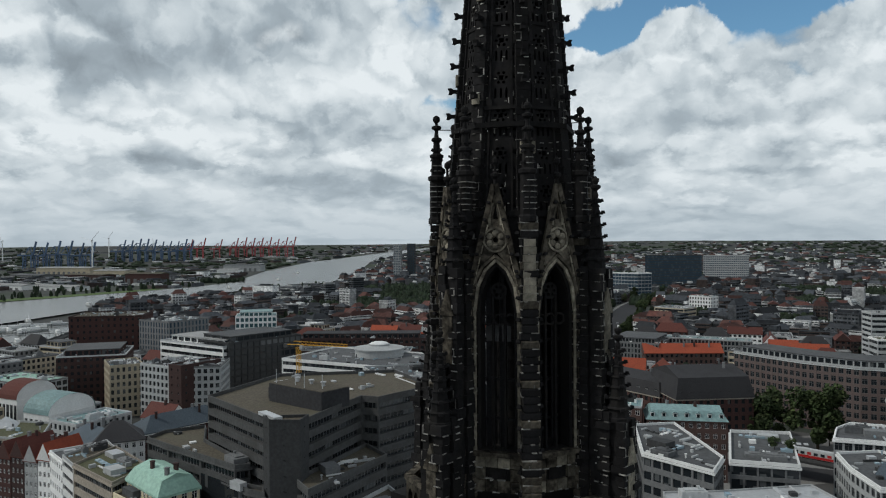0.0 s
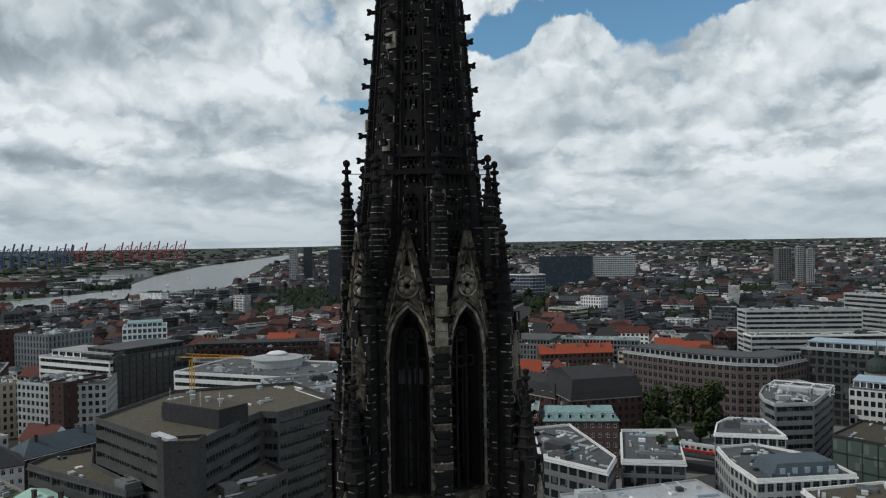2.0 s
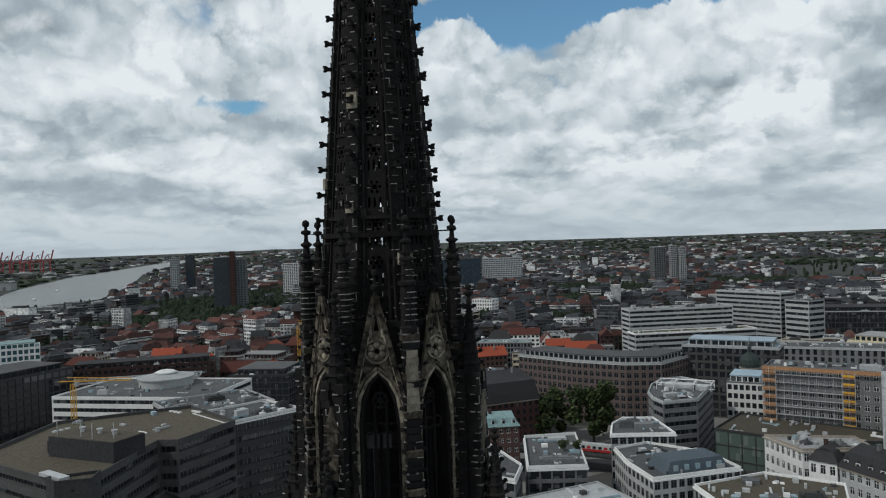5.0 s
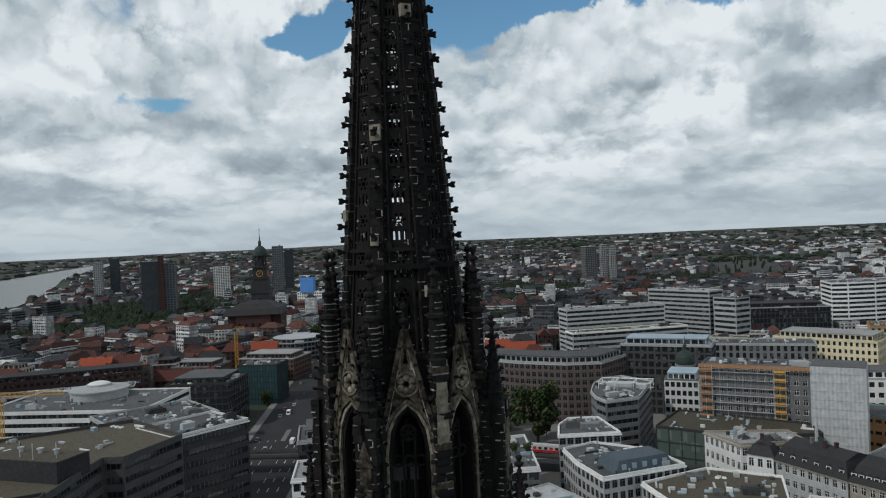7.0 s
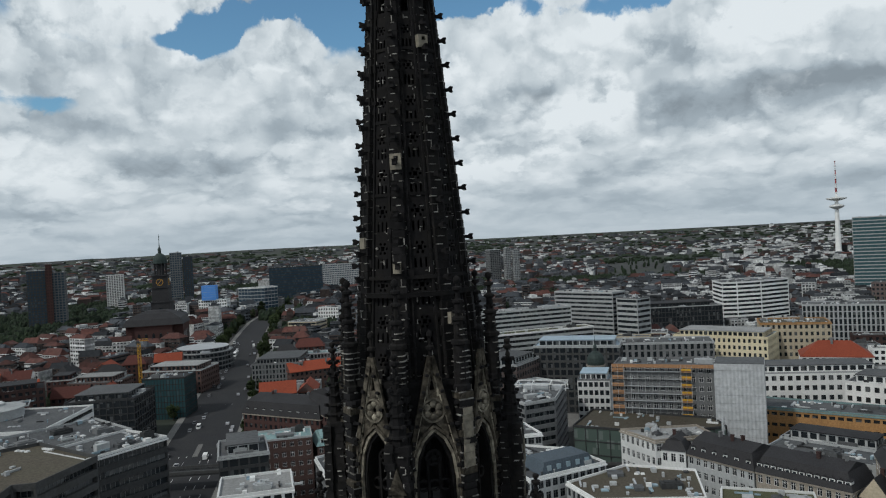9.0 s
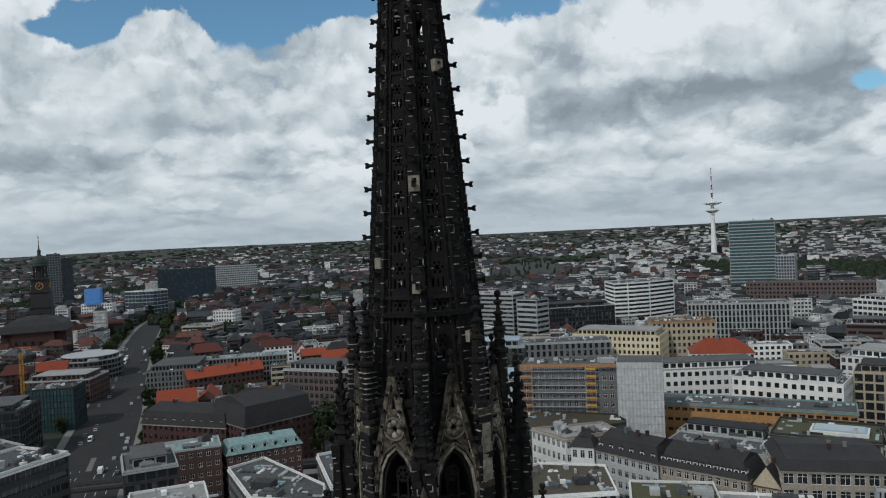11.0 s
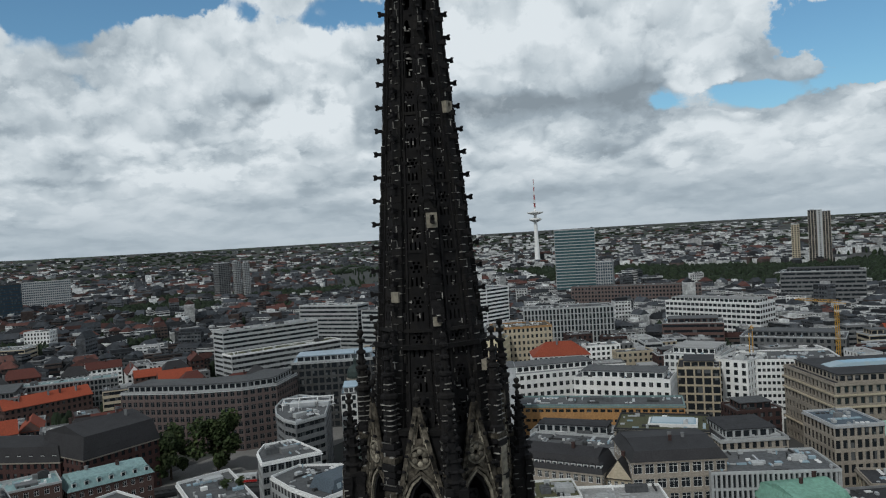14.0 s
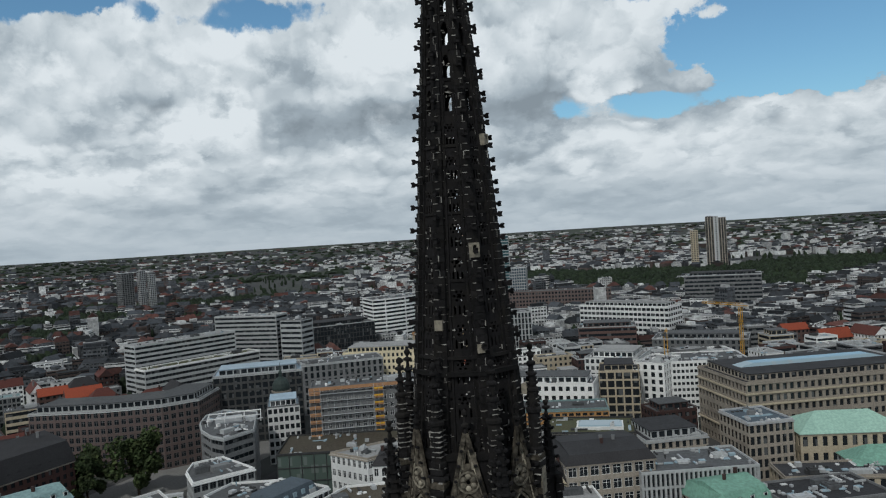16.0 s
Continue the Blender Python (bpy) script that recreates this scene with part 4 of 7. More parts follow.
    # wall ring behind the gables and floor of the bell chamber
    for z, r, h in ((88.5, 4.95, 0.35), (93.9, 4.0, 0.3), (95.0, 3.75, 0.22), (74.0, 4.2, 0.3)):
        g = Geo()
        g.prism([(r * math.cos(radians(a)), r * math.sin(radians(a))) for a in CORNERS], z, z + h)
        if z > 80:
            g = Geo()
            loop = [(r * math.cos(radians(a)), r * math.sin(radians(a))) for a in CORNERS]
            hole = [(x * 0.8, y * 0.8) for x, y in loop]
            plate(g, loop, [hole], z, z + h, pose(0, 0, 0, 90) @ Matrix.Diagonal((1, 1, -1, 1)))
        part("ledge", g, SOOT, church)
    # dark core added in the middle of the bell chamber to darken the openings
    g = Geo()
    g.prism([(1.75 * math.cos(radians(a)), 1.75 * math.sin(radians(a))) for a in CORNERS], 70.0, 87.6)
    part("lift_shaft", g, SOOT_DEEP, church)
    for a in FACES:
        g = Geo()
        for zz in (76.2, 78.6, 81.0):
            g.beam(outward(a) @ Vector((-1.5, 2.9, zz)), outward(a) @ Vector((1.5, 2.9, zz + 0.1)), 0.16)
        for uu in (-1.0, 0.1, 0.95):
            g.beam(outward(a) @ Vector((uu, 2.9, 74.2)), outward(a) @ Vector((uu, 2.9, 85.5)), 0.3)
        part("bell_frame", g, IRON, church)
    # boards hung in the bell chamber
    for u, w in ((-0.25, 0.55), (0.62, 0.8)):
        g = Geo()
        g.box(u - w / 2, u + w / 2, 3.1, 3.2, 81.0, 82.0, outward(-18.5))
        g.box(u - 0.03, u + 0.03, 3.12, 3.18, 74.3, 81.0, outward(-18.5))
        part("display_board", g, CONCRETE, church, "grey board on a post")
    # corner piers of single stones
    for i, a in enumerate(CORNERS):
        m = outward(a)
        diagonal = i % 2 == 1
        g = Geo()
        g.box(-0.4, 0.4, 3.9, 4.9, 70.0, 88.4, m)
        pier = part("pier", g, SOOT, church)
        mortar = Geo()
        z, k = 70.4, 0
        while z < 88.0:
            r = 4.92 + max(0, (80 - z)) * 0.045
            s = 1.0 + max(0, (80 - z)) * 0.012
            turn = rng.uniform(-2, 2)
            part("stone", stones[4 if z < 73.2 else (k * 3 + i) % 5], None, pier, at=m @ pose(rng.uniform(-0.03, 0.03), r - 0.05 + rng.uniform(-0.04, 0.04), z, 0, 0, turn) @ Matrix.Diagonal((s, s, 1, 1)))
            course(mortar, rng, m, r - 0.05, 0.5 * s, z + 0.44, 0.07, 0.66 if z < 84 else 0.5)
            z += 0.455
            k += 1
        tagged(part("mortar", mortar, JOINT, pier), kind="stuff")
        for k in range(13):
            z = 72.5 + k * 1.25
            for s in (-1, 1):
                part("crocket", knob, None, pier, at=m @ pose(s * 0.5, 5.0 + max(0, 80 - z) * 0.045, z, 0, 0, -s * 40))
        # pinnacle over the pier
        g = Geo()
        g.lathe([(0.55, 88.2), (0.55, 88.5), (0.46, 88.6), (0.44, 90.9), (0.56, 91.0), (0.56, 91.2), (0.36, 91.3), (0.32, 92.35), (0.44, 92.45), (0.44, 92.6),
                 (0.25, 92.7), (0.2, 93.4), (0.33, 93.5), (0.31, 93.65), (0.15, 93.75), (0.11, 94.15), (0.31, 94.27), (0.31, 94.42), (0.1, 94.5), (0.1, 94.65),
                 (0.2, 94.72), (0.24, 94.87), (0.2, 95.02), (0.06, 95.12)], 8, m @ pose(0, 4.94, 0))
        pinnacle = part("pinnacle", g, SOOT, church)
        for k in range(10):
            z = 88.9 + k * 0.33
            if k in (6, 7):
                continue
            g = Geo()
            w = 0.46 if z < 91 else 0.36
            w *= rng.uniform(0.9, 1.02)
            g.box(-w, w * rng.uniform(0.2, 1), 4.94 - w, 4.94 + w, z, z + 0.05, m)
            part("joint", g, JOINT, pinnacle)
        for k in range(4):
            for q in range(4):
                part("crocket", knob, None, pinnacle, at=m @ pose(0, 4.94, 91.6 + k * 0.65, 0, 0, 90 * q + 45) @ Matrix.Translation((0, 0.26 - 0.045 * k, 0)) @ Matrix.Diagonal((0.75, 0.75, 0.75, 1)))
        g = Geo()
        g.beam(m @ Vector((0, 3.55, 94.2)), m @ Vector((0, 4.94, 94.2)), 0.05)
        part("tie_rod", g, IRON, church)
        if diagonal:
            for r, w, z0, z1, z2 in ((5.95, 0.62, 70.0, 85.2, 90.8), (7.35, 0.7, 66.0, 76.6, 82.0)):
                n = int((z1 - z0) / 0.55)
                g = Geo()
                g.box(-w * 0.8, w * 0.8, r - w * 0.8, r + w * 0.8, z0, z1, m)
                steps = [(w * 1.05, z1), (w * 1.05, z1 + 0.2)]
                for k in range(7):
                    t = k / 7
                    rr, zz = w * 0.8 * (1 - t) + 0.08, z1 + 0.25 + (z2 - z1 - 1.2) * t
                    steps += [(rr, zz), (rr * 0.92, zz + 0.45), (rr * 1.15, zz + 0.5)]
                steps += [(0.09, z2 - 0.8), (0.3, z2 - 0.62), (0.3, z2 - 0.48), (0.1, z2 - 0.4), (0.22, z2 - 0.2), (0.2, z2 - 0.06), (0.04, z2)]
                g.lathe(steps, 8, m @ pose(0, r, 0), radians(22.5))
                turret = part("turret", g, SOOT, church)
                jm = Geo()
                shafts = Geo()
                for sx in (-1, 1):
                    for sy in (-1, 1):
                        k, zz = 0, z0
                        while zz < z1:
                            t = (zz - z0) / (z1 - z0)
                            q = w * (1.02 - 0.14 * t)
                            hs = rng.uniform(0.3, 0.6)
                            e = w * rng.uniform(0.34, 0.52) * (1.35 if rng.random() < 0.12 else 1.0)
                            cx, cy = sx * q * 0.78, r + sy * q * 0.78
                            shafts.box(cx - e, cx + e, cy - e, cy + e, zz, zz + hs, m @ pose(0, 0, 0, 0, 0, rng.uniform(-0.5, 0.5)), top=rng.uniform(0.88, 1.0))
                            if rng.random() < 0.75:
                                lo = rng.uniform(-e, 0.2 * e)
                                hi = min(e, lo + rng.uniform(0.5, 1.6) * e)
                                jm.box(cx + lo, cx + hi, cy + sy * e * 0.8 - 0.03, cy + sy * (e + 0.03), zz - 0.035, zz + 0.03, m)
                            if rng.random() < 0.6:
                                lo = rng.uniform(-e, 0.2 * e)
                                jm.box(cx + sx * e * 0.8 - 0.03, cx + sx * (e + 0.03), cy + lo, cy + min(e, lo + e), zz - 0.035, zz + 0.03, m)
                            if rng.random() < 0.4:
                                lo = rng.uniform(-0.6, 0.5) * e
                                jm.box(cx + lo, cx + lo + 0.05, cy + sy * e * 0.8, cy + sy * (e + 0.03), zz, zz + hs * 0.9, m)
                            zz += hs + 0.02
                tagged(part("shaft_stonework", shafts, SOOT, turret), kind="stuff")
                tagged(part("mortar", jm, JOINT, turret), kind="stuff")
                for k in range(6):
                    t = k / 6
                    for q in range(4):
                        rr = w * 0.8 * (1 - t) + 0.05
                        part("crocket", knob, None, turret, at=m @ pose(0, r, z1 + 0.7 + (z2 - z1 - 1.4) * t, 0, 0, 90 * q + 45) @ Matrix.Translation((0, rr, 0)))
                # blind niche with a small gable on the outer side
                g = Geo()
                g.box(-0.35, 0.35, r + w * 0.9, r + w * 1.2, z1 - 5.2, z1 - 2.4, m)
                g.poly([m @ Vector(p) for p in ((-0.55, r + w * 1.3, z1 - 2.4), (0.55, r + w * 1.3, z1 - 2.4), (0, r + w * 1.3, z1 - 0.9),
                                                 (-0.55, r + w * 0.8, z1 - 2.4), (0.55, r + w * 0.8, z1 - 2.4), (0, r + w * 0.8, z1 - 0.9))],
                       [(0, 1, 2), (5, 4, 3), (0, 2, 5, 3), (2, 1, 4, 5), (1, 0, 3, 4)])
                part("niche", g, CARVED if i % 4 == 1 else SOOT_WARM, turret)
    # long pale block let into one pier, and other renewed stones
    m = outward(4.0)
    for k in range(8):
        g = Geo().box(-0.36 + rng.uniform(-0.04, 0.03), 0.36 + rng.uniform(-0.03, 0.04), 5.3, 5.43, 83.6 + k * 0.45, 84.03 + k * 0.45, m)
        part("renewed_stone", g, NEW_STONE, church, "pale renewed sandstone block in a pier")

    def slope(z):
        return 0.0767 * (APEX - z)

    for a, z, u, w, h in ((4.0, 109.5, 0.0, 0.34, 0.8), (-41.0, 101.8, 0.0, 0.36, 1.0), (4.0, 92.2, -0.1, 0.42, 0.7), (-86.0, 97.0, 0.1, 0.3, 0.7), (-41.0, 95.4, 0.12, 0.25, 0.6)):
        m = outward(a)
        r = slope(z) / math.cos(radians(22.5)) + (0.16 if z > 95 else 0.75)
        g = Geo()
        loop = [(u - w, z), (u + w, z), (u + w, z + h), (u - w, z + h)]
        holes = [[(u - w * 0.5, z + h * 0.55), (u + w * 0.3, z + h * 0.55), (u + w * 0.3, z + h * 0.85), (u - w * 0.5, z + h * 0.85)]] if z > 100 else []
        plate(g, loop, holes, r - 0.3, r + 0.1, m)
        part("renewed_stone", g, NEW_STONE, church, "pale renewed sandstone block in a rib")
    for a, s in ((-18.5, 1), (26.5, -1), (-63.5, 1)):
        m = outward(a)
        g = Geo()
        g.box(s * -0.42 - 0.18, s * -0.42 + 0.18, 4.7, 4.83, 88.45, 89.1, m)
        part("renewed_stone", g, NEW_STONE, church, "pale renewed sandstone block in a gable")
    # the pierced faces of the spire
    for i, a in enumerate(FACES):
        m = outward(a)
        z, k = 88.6, 0
        while z < 134:
            panel = Geo()
            h = 2.3 if z < 124 else 3.0
            w0, w1 = slope(z) * math.tan(radians(22.5)), slope(z + h) * math.tan(radians(22.5))
            mid = z + h / 2
            wm = (w0 + w1) / 2
            outer = [(-w0, z), (w0, z), (w1, z + h), (-w1, z + h)]
            if z < 110.5:
                r = min(0.4, wm * 0.33)
                holes = [ring_points(0, mid + 0.3, r * 0.54, 8, math.pi / 4, 0.4)]
                holes += [ring_points(r * 0.82 * math.cos(q), mid + 0.3 + r * 0.82 * math.sin(q), r * 0.25, 6, q) for q in (0.0, 1.05, 2.1, 3.14, 4.19, 5.24)]
                holes += [[(c + uu, zz) for uu, zz in lancet(0.07, mid - 0.95, mid - 0.5, mid - 0.3)] for c in (-wm * 0.26, 0.0, wm * 0.26)]
                holes += [ring_points(s * wm * 0.62, mid + (0.3 if k % 2 else -0.6), 0.1, 6) for s in (-1, 1)]
            else:
                r = max(0.06, min(0.24, wm * 0.34))
                holes = [[(uu, zz) for uu, zz in lancet(r, z + 0.3, z + h - 0.75, z + h - 0.35)]]
            plate(panel, outer, holes, -0.28, 0.0, m, slope)
            part("pierced_panel", panel, SOOT_DEEP, church)
            z += h
            k += 1
        g = Geo()
        for s in (-1, 1):
            for zz in (88.6, 98, 107, 116, 125):
                e = min(zz + 9.3, 135)
                q0, q1 = slope(zz) * math.tan(radians(22.5)) * 0.5, slope(e) * math.tan(radians(22.5)) * 0.5
                g.beam(m @ Vector((s * q0, slope(zz) + 0.05, zz)), m @ Vector((s * q1, slope(e) + 0.05, e)), 0.13)
        part("panel_mullion", g, SOOT, church)
        blocks = Geo()
        for _ in range(170):
            zz = rng.uniform(89, 131)
            half = slope(zz) * math.tan(radians(22.5))
            u, wide = rng.choice((-0.93, -0.72, -0.5, 0.5, 0.72, 0.93)) * half, rng.uniform(0.08, 0.2)
            blocks.box(u - wide, u + wide, slope(zz) - 0.12, slope(zz) + rng.uniform(0.02, 0.16), zz, zz + rng.uniform(0.2, 0.6), m)
        tagged(part("proud_stonework", blocks, SOOT, church), kind="stuff")
        # broken mortar between the blocks of the pierced face
        g = Geo()
        for _ in range(210):
            zz = rng.uniform(89, 130)
            half = slope(zz) * math.tan(radians(22.5))
            u, long = rng.uniform(-half, half), rng.uniform(0.08, 0.34)
            if rng.random() < 0.75:
                g.box(u, u + long, slope(zz) - 0.15, slope(zz) + 0.02, zz, zz + 0.05, m)
            else:
                g.box(u, u + 0.05, slope(zz) - 0.15, slope(zz) + 0.02, zz, zz + long, m)
        tagged(part("mortar", g, JOINT, church), kind="stuff")
    # ribs of stacked drums with crockets
    for i, a in enumerate(CORNERS):
        m = outward(a)
        g = Geo()
        z = 88.6
        while z < APEX - 1.2:
            t = (APEX - z) / 50
            r = slope(z) / math.cos(radians(22.5))
            w = 0.16 + 0.3 * t + rng.uniform(-0.02, 0.02)
            g.slot = 0
            g.box(-w, w, r - 0.35, r + 0.12 + rng.uniform(-0.03, 0.03), z, z + 0.47, m)
            if z < 132:
                g.slot = 1
                if rng.random() < 0.6:
                    u = rng.uniform(-w, w * 0.3)
                    g.box(u, u + rng.uniform(0.2, w), r - 0.1, r + 0.16, z + 0.455, z + 0.51, m)
                for side in (-1, 1):
                    if rng.random() < 0.4:
                        g.box(side * w - 0.03, side * w + 0.03, r - 0.3, r - rng.uniform(0.0, 0.2), z + 0.455, z + 0.51, m)
                if rng.random() < 0.3:
                    u = rng.uniform(-w, w - 0.06)
                    g.box(u, u + 0.055, r - 0.1, r + 0.155, z + 0.05, z + 0.45, m)
            z += 0.5
        rib = part("rib", g, (SOOT, JOINT), church)
        for k in range(26):
            z = 95.05 + 1.6 * k + (0.8 if i % 2 else 0.0)
            if z > APEX - 2:
                break
            s = 0.75 + 0.25 * (APEX - z) / 43
            part("crocket", crocket, None, rib, at=m @ pose(0, slope(z) / math.cos(radians(22.5)) + 0.05, z) @ Matrix.Diagonal((s, s, s, 1)))
    for z in (100.2, 104.8, 109.4, 114.0, 118.6, 123.2):
        r = slope(z) / math.cos(radians(22.5)) + 0.08
        loop = [(r * math.cos(radians(a)), r * math.sin(radians(a))) for a in CORNERS]
        g = Geo()
        plate(g, loop, [[(x * 0.82, y * 0.82) for x, y in loop]], z, z + 0.2, pose(0, 0, 0, 90) @ Matrix.Diagonal((1, 1, -1, 1)))
        part("ledge", g, SOOT, church)
    g = Geo()
    g.lathe([(0.32, APEX - 2.2), (0.22, APEX), (0.8, APEX + 0.5), (0.8, APEX + 0.8), (0.2, APEX + 1.1), (0.18, APEX + 2.4), (0.55, APEX + 2.8), (0.5, APEX + 3.1), (0.06, APEX + 3.6)], 8)
    part("finial", g, SOOT, church)


make_spire()

# ---------------------------------------------------------------- buildings near the church
R = rect
building("office_building", "brutalist grey concrete office block with ribbon windows and brown gravel roof", "office building",
         [(-165, -71), (-135, -46.5), (-131, -40), (-163, -27), (-161, -22), (-178, -7), (-206, -20), (-200, -58)], 43, 12, CONCRETE, GLASS, FLAT_BROWN,
         bay=8, pier=0.0, band=0.52, units=8, depth=1.3, parapet=1.0)
pent = thing("roof_penthouse", "dark plant room on the concrete office's flat roof", "plant room", pose(-158, -41, 43, 0, 0, 50))
part("wall", Geo().box(-11, 11, -5, 5, -0.02, 5.0).box(-14, -11, -3, 4, -0.02, 3.2), FLAT_DARK, pent)
part("roof", Geo().box(-10.8, 10.8, -4.8, 4.8, 5.0, 5.15), FLAT_BROWN, pent)
for q in (-9, -2, 3, 8):
    part("mast", Geo().beam((q, -4 + q % 3, 4.9), (q, -4 + q % 3, 9), 0.14), METAL, pent)
for q in (-6, 0, 5):
    part("vent", Geo().lathe([(0.5, 5.1), (0.5, 6), (0.8, 6.1), (0.8, 6.4)], 8, pose(q, 1, 0)), METAL, pent)

part("hatch", Geo().box(-9.5, -7.5, -1, 1, -0.02, 0.9), METAL, pent)
for k, (poly, h) in enumerate((([(-130.4, -39.6), (-122, -35), (-150, -19), (-161.5, -25.6)], 30), ([(-121.6, -34.6), (-114, -30), (-140, -14), (-149.6, -18.6)], 22),
                              ([(-113.6, -29.6), (-107, -25), (-132, -9), (-139.6, -13.6)], 14))):
    building("terrace_block", "stepped concrete terrace block with brown gravel roof", "office building", poly, h, round(h / 3.6), CONCRETE, GLASS, FLAT_BROWN, bay=8, pier=0.0, band=0.55, units=1,
             depth=0.9, parapet=1.0)
edge_strip = thing("roof_light_strip", "white metal roof edge strip on the concrete office", "roof light", pose(-134, -45.5, 44, 0, 0, 38))
part("strip", Geo().box(-6, 3, -1.2, 1.0, 0.55, 1.3), METAL, edge_strip)
part("base", Geo().box(-5.8, 2.8, -1.0, 0.8, 0.0, 0.55), CONCRETE_DARK, edge_strip)
tower = building("stair_tower", "tall blank concrete stair tower of the office block", "tower", [(-134, -48), (-129.5, -45.5), (-129, -38), (-135, -37)], 44.5, 12, CONCRETE_DARK,
                 CONCRETE_DARK, FLAT_BROWN, bay=20, pier=0.9, band=0.9, units=0, rows=False)
building("office_building", "concrete office wing with dark glass bands and a white roof edge", "office building", R(-179, -10, 26, 118, 20), 42.5, 12, CONCRETE_DARK, GLASS, FLAT,
         bay=6, pier=0.0, band=0.5, units=3, trim=WHITE, depth=0.5)
for poly, h in (([(-141, -53), (-165.5, -72.2), (-182, -77), (-176, -87.5), (-168, -89.5), (-160, -80.8), (-149.8, -68.5), (-139.5, -56.5)], 30.5),
                ([(-139.2, -56), (-149.4, -68), (-147, -64.5), (-133, -51.5), (-130.5, -47), (-135.2, -48.4)], 26.5)):
    poly = poly if sum(p[0] * q[1] - q[0] * p[1] for p, q in zip(poly, poly[1:] + poly[:1])) > 0 else poly[::-1]
    building("terrace_block", "stepped concrete terrace wing with a broad brown gravel roof", "office building", poly, h, round(h / 3.6), CONCRETE, GLASS, FLAT_BROWN, bay=5, pier=0.0,
             band=0.5, units=1, depth=0.9, parapet=1.0, trim=CONCRETE)
building("apartment_house", "house with a bright green copper roof and chimneys", "house", [(-150, -88), (-135, -74), (-143, -66.5), (-157.5, -80)], 25, 7, CREAM, GLASS, COPPER_PALE, "mansard", 2.6,
         units=3, ridge=4.5, panes=True, trim=COPPER_PALE)
building("office_building", "office block with a mossy flat roof and striped facade", "office building", [(-164, -109), (-146.5, -90.5), (-161.7, -86.6), (-182.5, -105)], 24.5, 7, STONE, GLASS, MOSS, bay=6,
         pier=0.0, band=0.55, units=3, trim=STONE, skylights=7, depth=0.5)
building("office_building", "white and brown banded office with a grey-brown roof", "office building", [(-174.5, -117.5), (-164.6, -109.4), (-183, -105.4), (-192, -112)], 24, 7, WHITE, GLASS, FLAT_BROWN,
         bay=6, pier=0.0, band=0.5, units=4, depth=0.5)
building("townhouse", "narrow ochre house with a flat gravel roof", "house", [(-146, -90), (-138.5, -82), (-143.5, -79.5), (-152, -88)], 22, 6, CREAM, GLASS, FLAT_BROWN, bay=2.2, panes=True, units=1)
building("townhouse", "plain white townhouse with rows of small windows", "house", R(-186.5, -127.5, 15, 41, 14), 22, 6, WHITE, GLASS, FLAT, bay=2.6, pier=0.5, band=0.5, panes=True, units=2, trim=WHITE)
for i, (c, rf) in enumerate(((BRICK, TILE_RED), (BRICK_DARK, TILE_RED), (LIGHT, TILE_RED), (WHITE, TILE))):
    building("townhouse", "narrow brick townhouse with a steep red gable roof" if i < 2 else "narrow pale townhouse with a steep red gable roof", "house",
             R(-196.5 + 2.2 * i, -149.5 + 5.5 * i, 5.6, 68, 13), 18 + (i % 2), 6, c, GLASS, rf, "gable", 1.9, 0.45, 0.5, panes=True, units=1, ridge=5.5, group="row of townhouses")
building("office_building", "blank block with a mossy brown roof", "office building", [(-209, -160), (-204, -140), (-229, -149), (-234, -172)], 21, 6, STONE, GLASS, MOSS, bay=3, units=0)
pyramid = thing("roof_pyramid", "pale pyramid skylight on a mossy roof", "skylight", pose(-226, -164, 21, 0, 0, 20))
part("glass", Geo().box(-4, 4, -4, 4, -0.02, 3.4, top=0.08), METAL, pyramid)
building("office_building", "red brick house with a blue-grey slate hip roof", "office building", R(-224, -143, 25, 51, 14), 17, 5, BRICK, GLASS, SLATE_BLUE, "hip", 2.6, 0.5, 0.45, units=2, ridge=5, panes=True)
building("office_building", "white house with a dark slate hip roof", "office building", R(-210, -125, 17, 117, 15), 18, 5, WHITE, GLASS, SLATE, "hip", 2.4, 0.5, 0.5, units=2, ridge=6, panes=True)
building("office_building", "long red brick house with blue-grey slate roof and white cornice", "office building", R(-228, -114, 36, 140, 14), 17, 5, BRICK, GLASS, SLATE_BLUE, "hip", 2.6, 0.5, 0.45,
         units=3, ridge=5, trim=WHITE, panes=True)
building("office_building", "pale office block with a flat green-grey roof", "office building", R(-250, -150, 26, 150, 18), 15, 4, LIGHT, GLASS, TEAL_SHEET, bay=3, units=3)


def vault_hall(x, y, angle, length, width, wall_h, cover, tint):
    hall = thing("market_hall", "hall with white walls and a curved %s roof" % tint, "hall", pose(x, y, 0, 0, 0, angle))
    SITES.append((x, y, length * 0.6))
    part("wall", Geo().box(-length / 2, length / 2, -width / 2, width / 2, 0, wall_h), WHITE, hall)
    n = 12
    g = Geo()
    arc = [(-width / 2 * math.cos(math.pi * i / n) * 1.03, wall_h + 7.5 * math.sin(math.pi * i / n)) for i in range(n + 1)]
    g.poly([(-length / 2, u, z) for u, z in arc] + [(length / 2, u, z) for u, z in arc], [(i, i + 1, n + 2 + i, n + 1 + i) for i in range(n)])
    part("roof", g, cover, hall)
    for s in (-1, 1):
        g = Geo()
        g.poly([(s * (length / 2 - 0.4), u * 0.98, z - 0.1) for u, z in arc], [tuple(range(n + 1))])
        part("end_wall", g, GLASS if s < 0 else WHITE, hall)
    for i in range(5):
        g = Geo()
        g.box(-0.9, 0.9, -0.05, 0.05, 0, wall_h * 0.6)
        part("window", g, GLASS, hall, at=pose(-length / 2 + (i + 0.5) * length / 5, -width / 2 - 0.04, wall_h * 0.25))


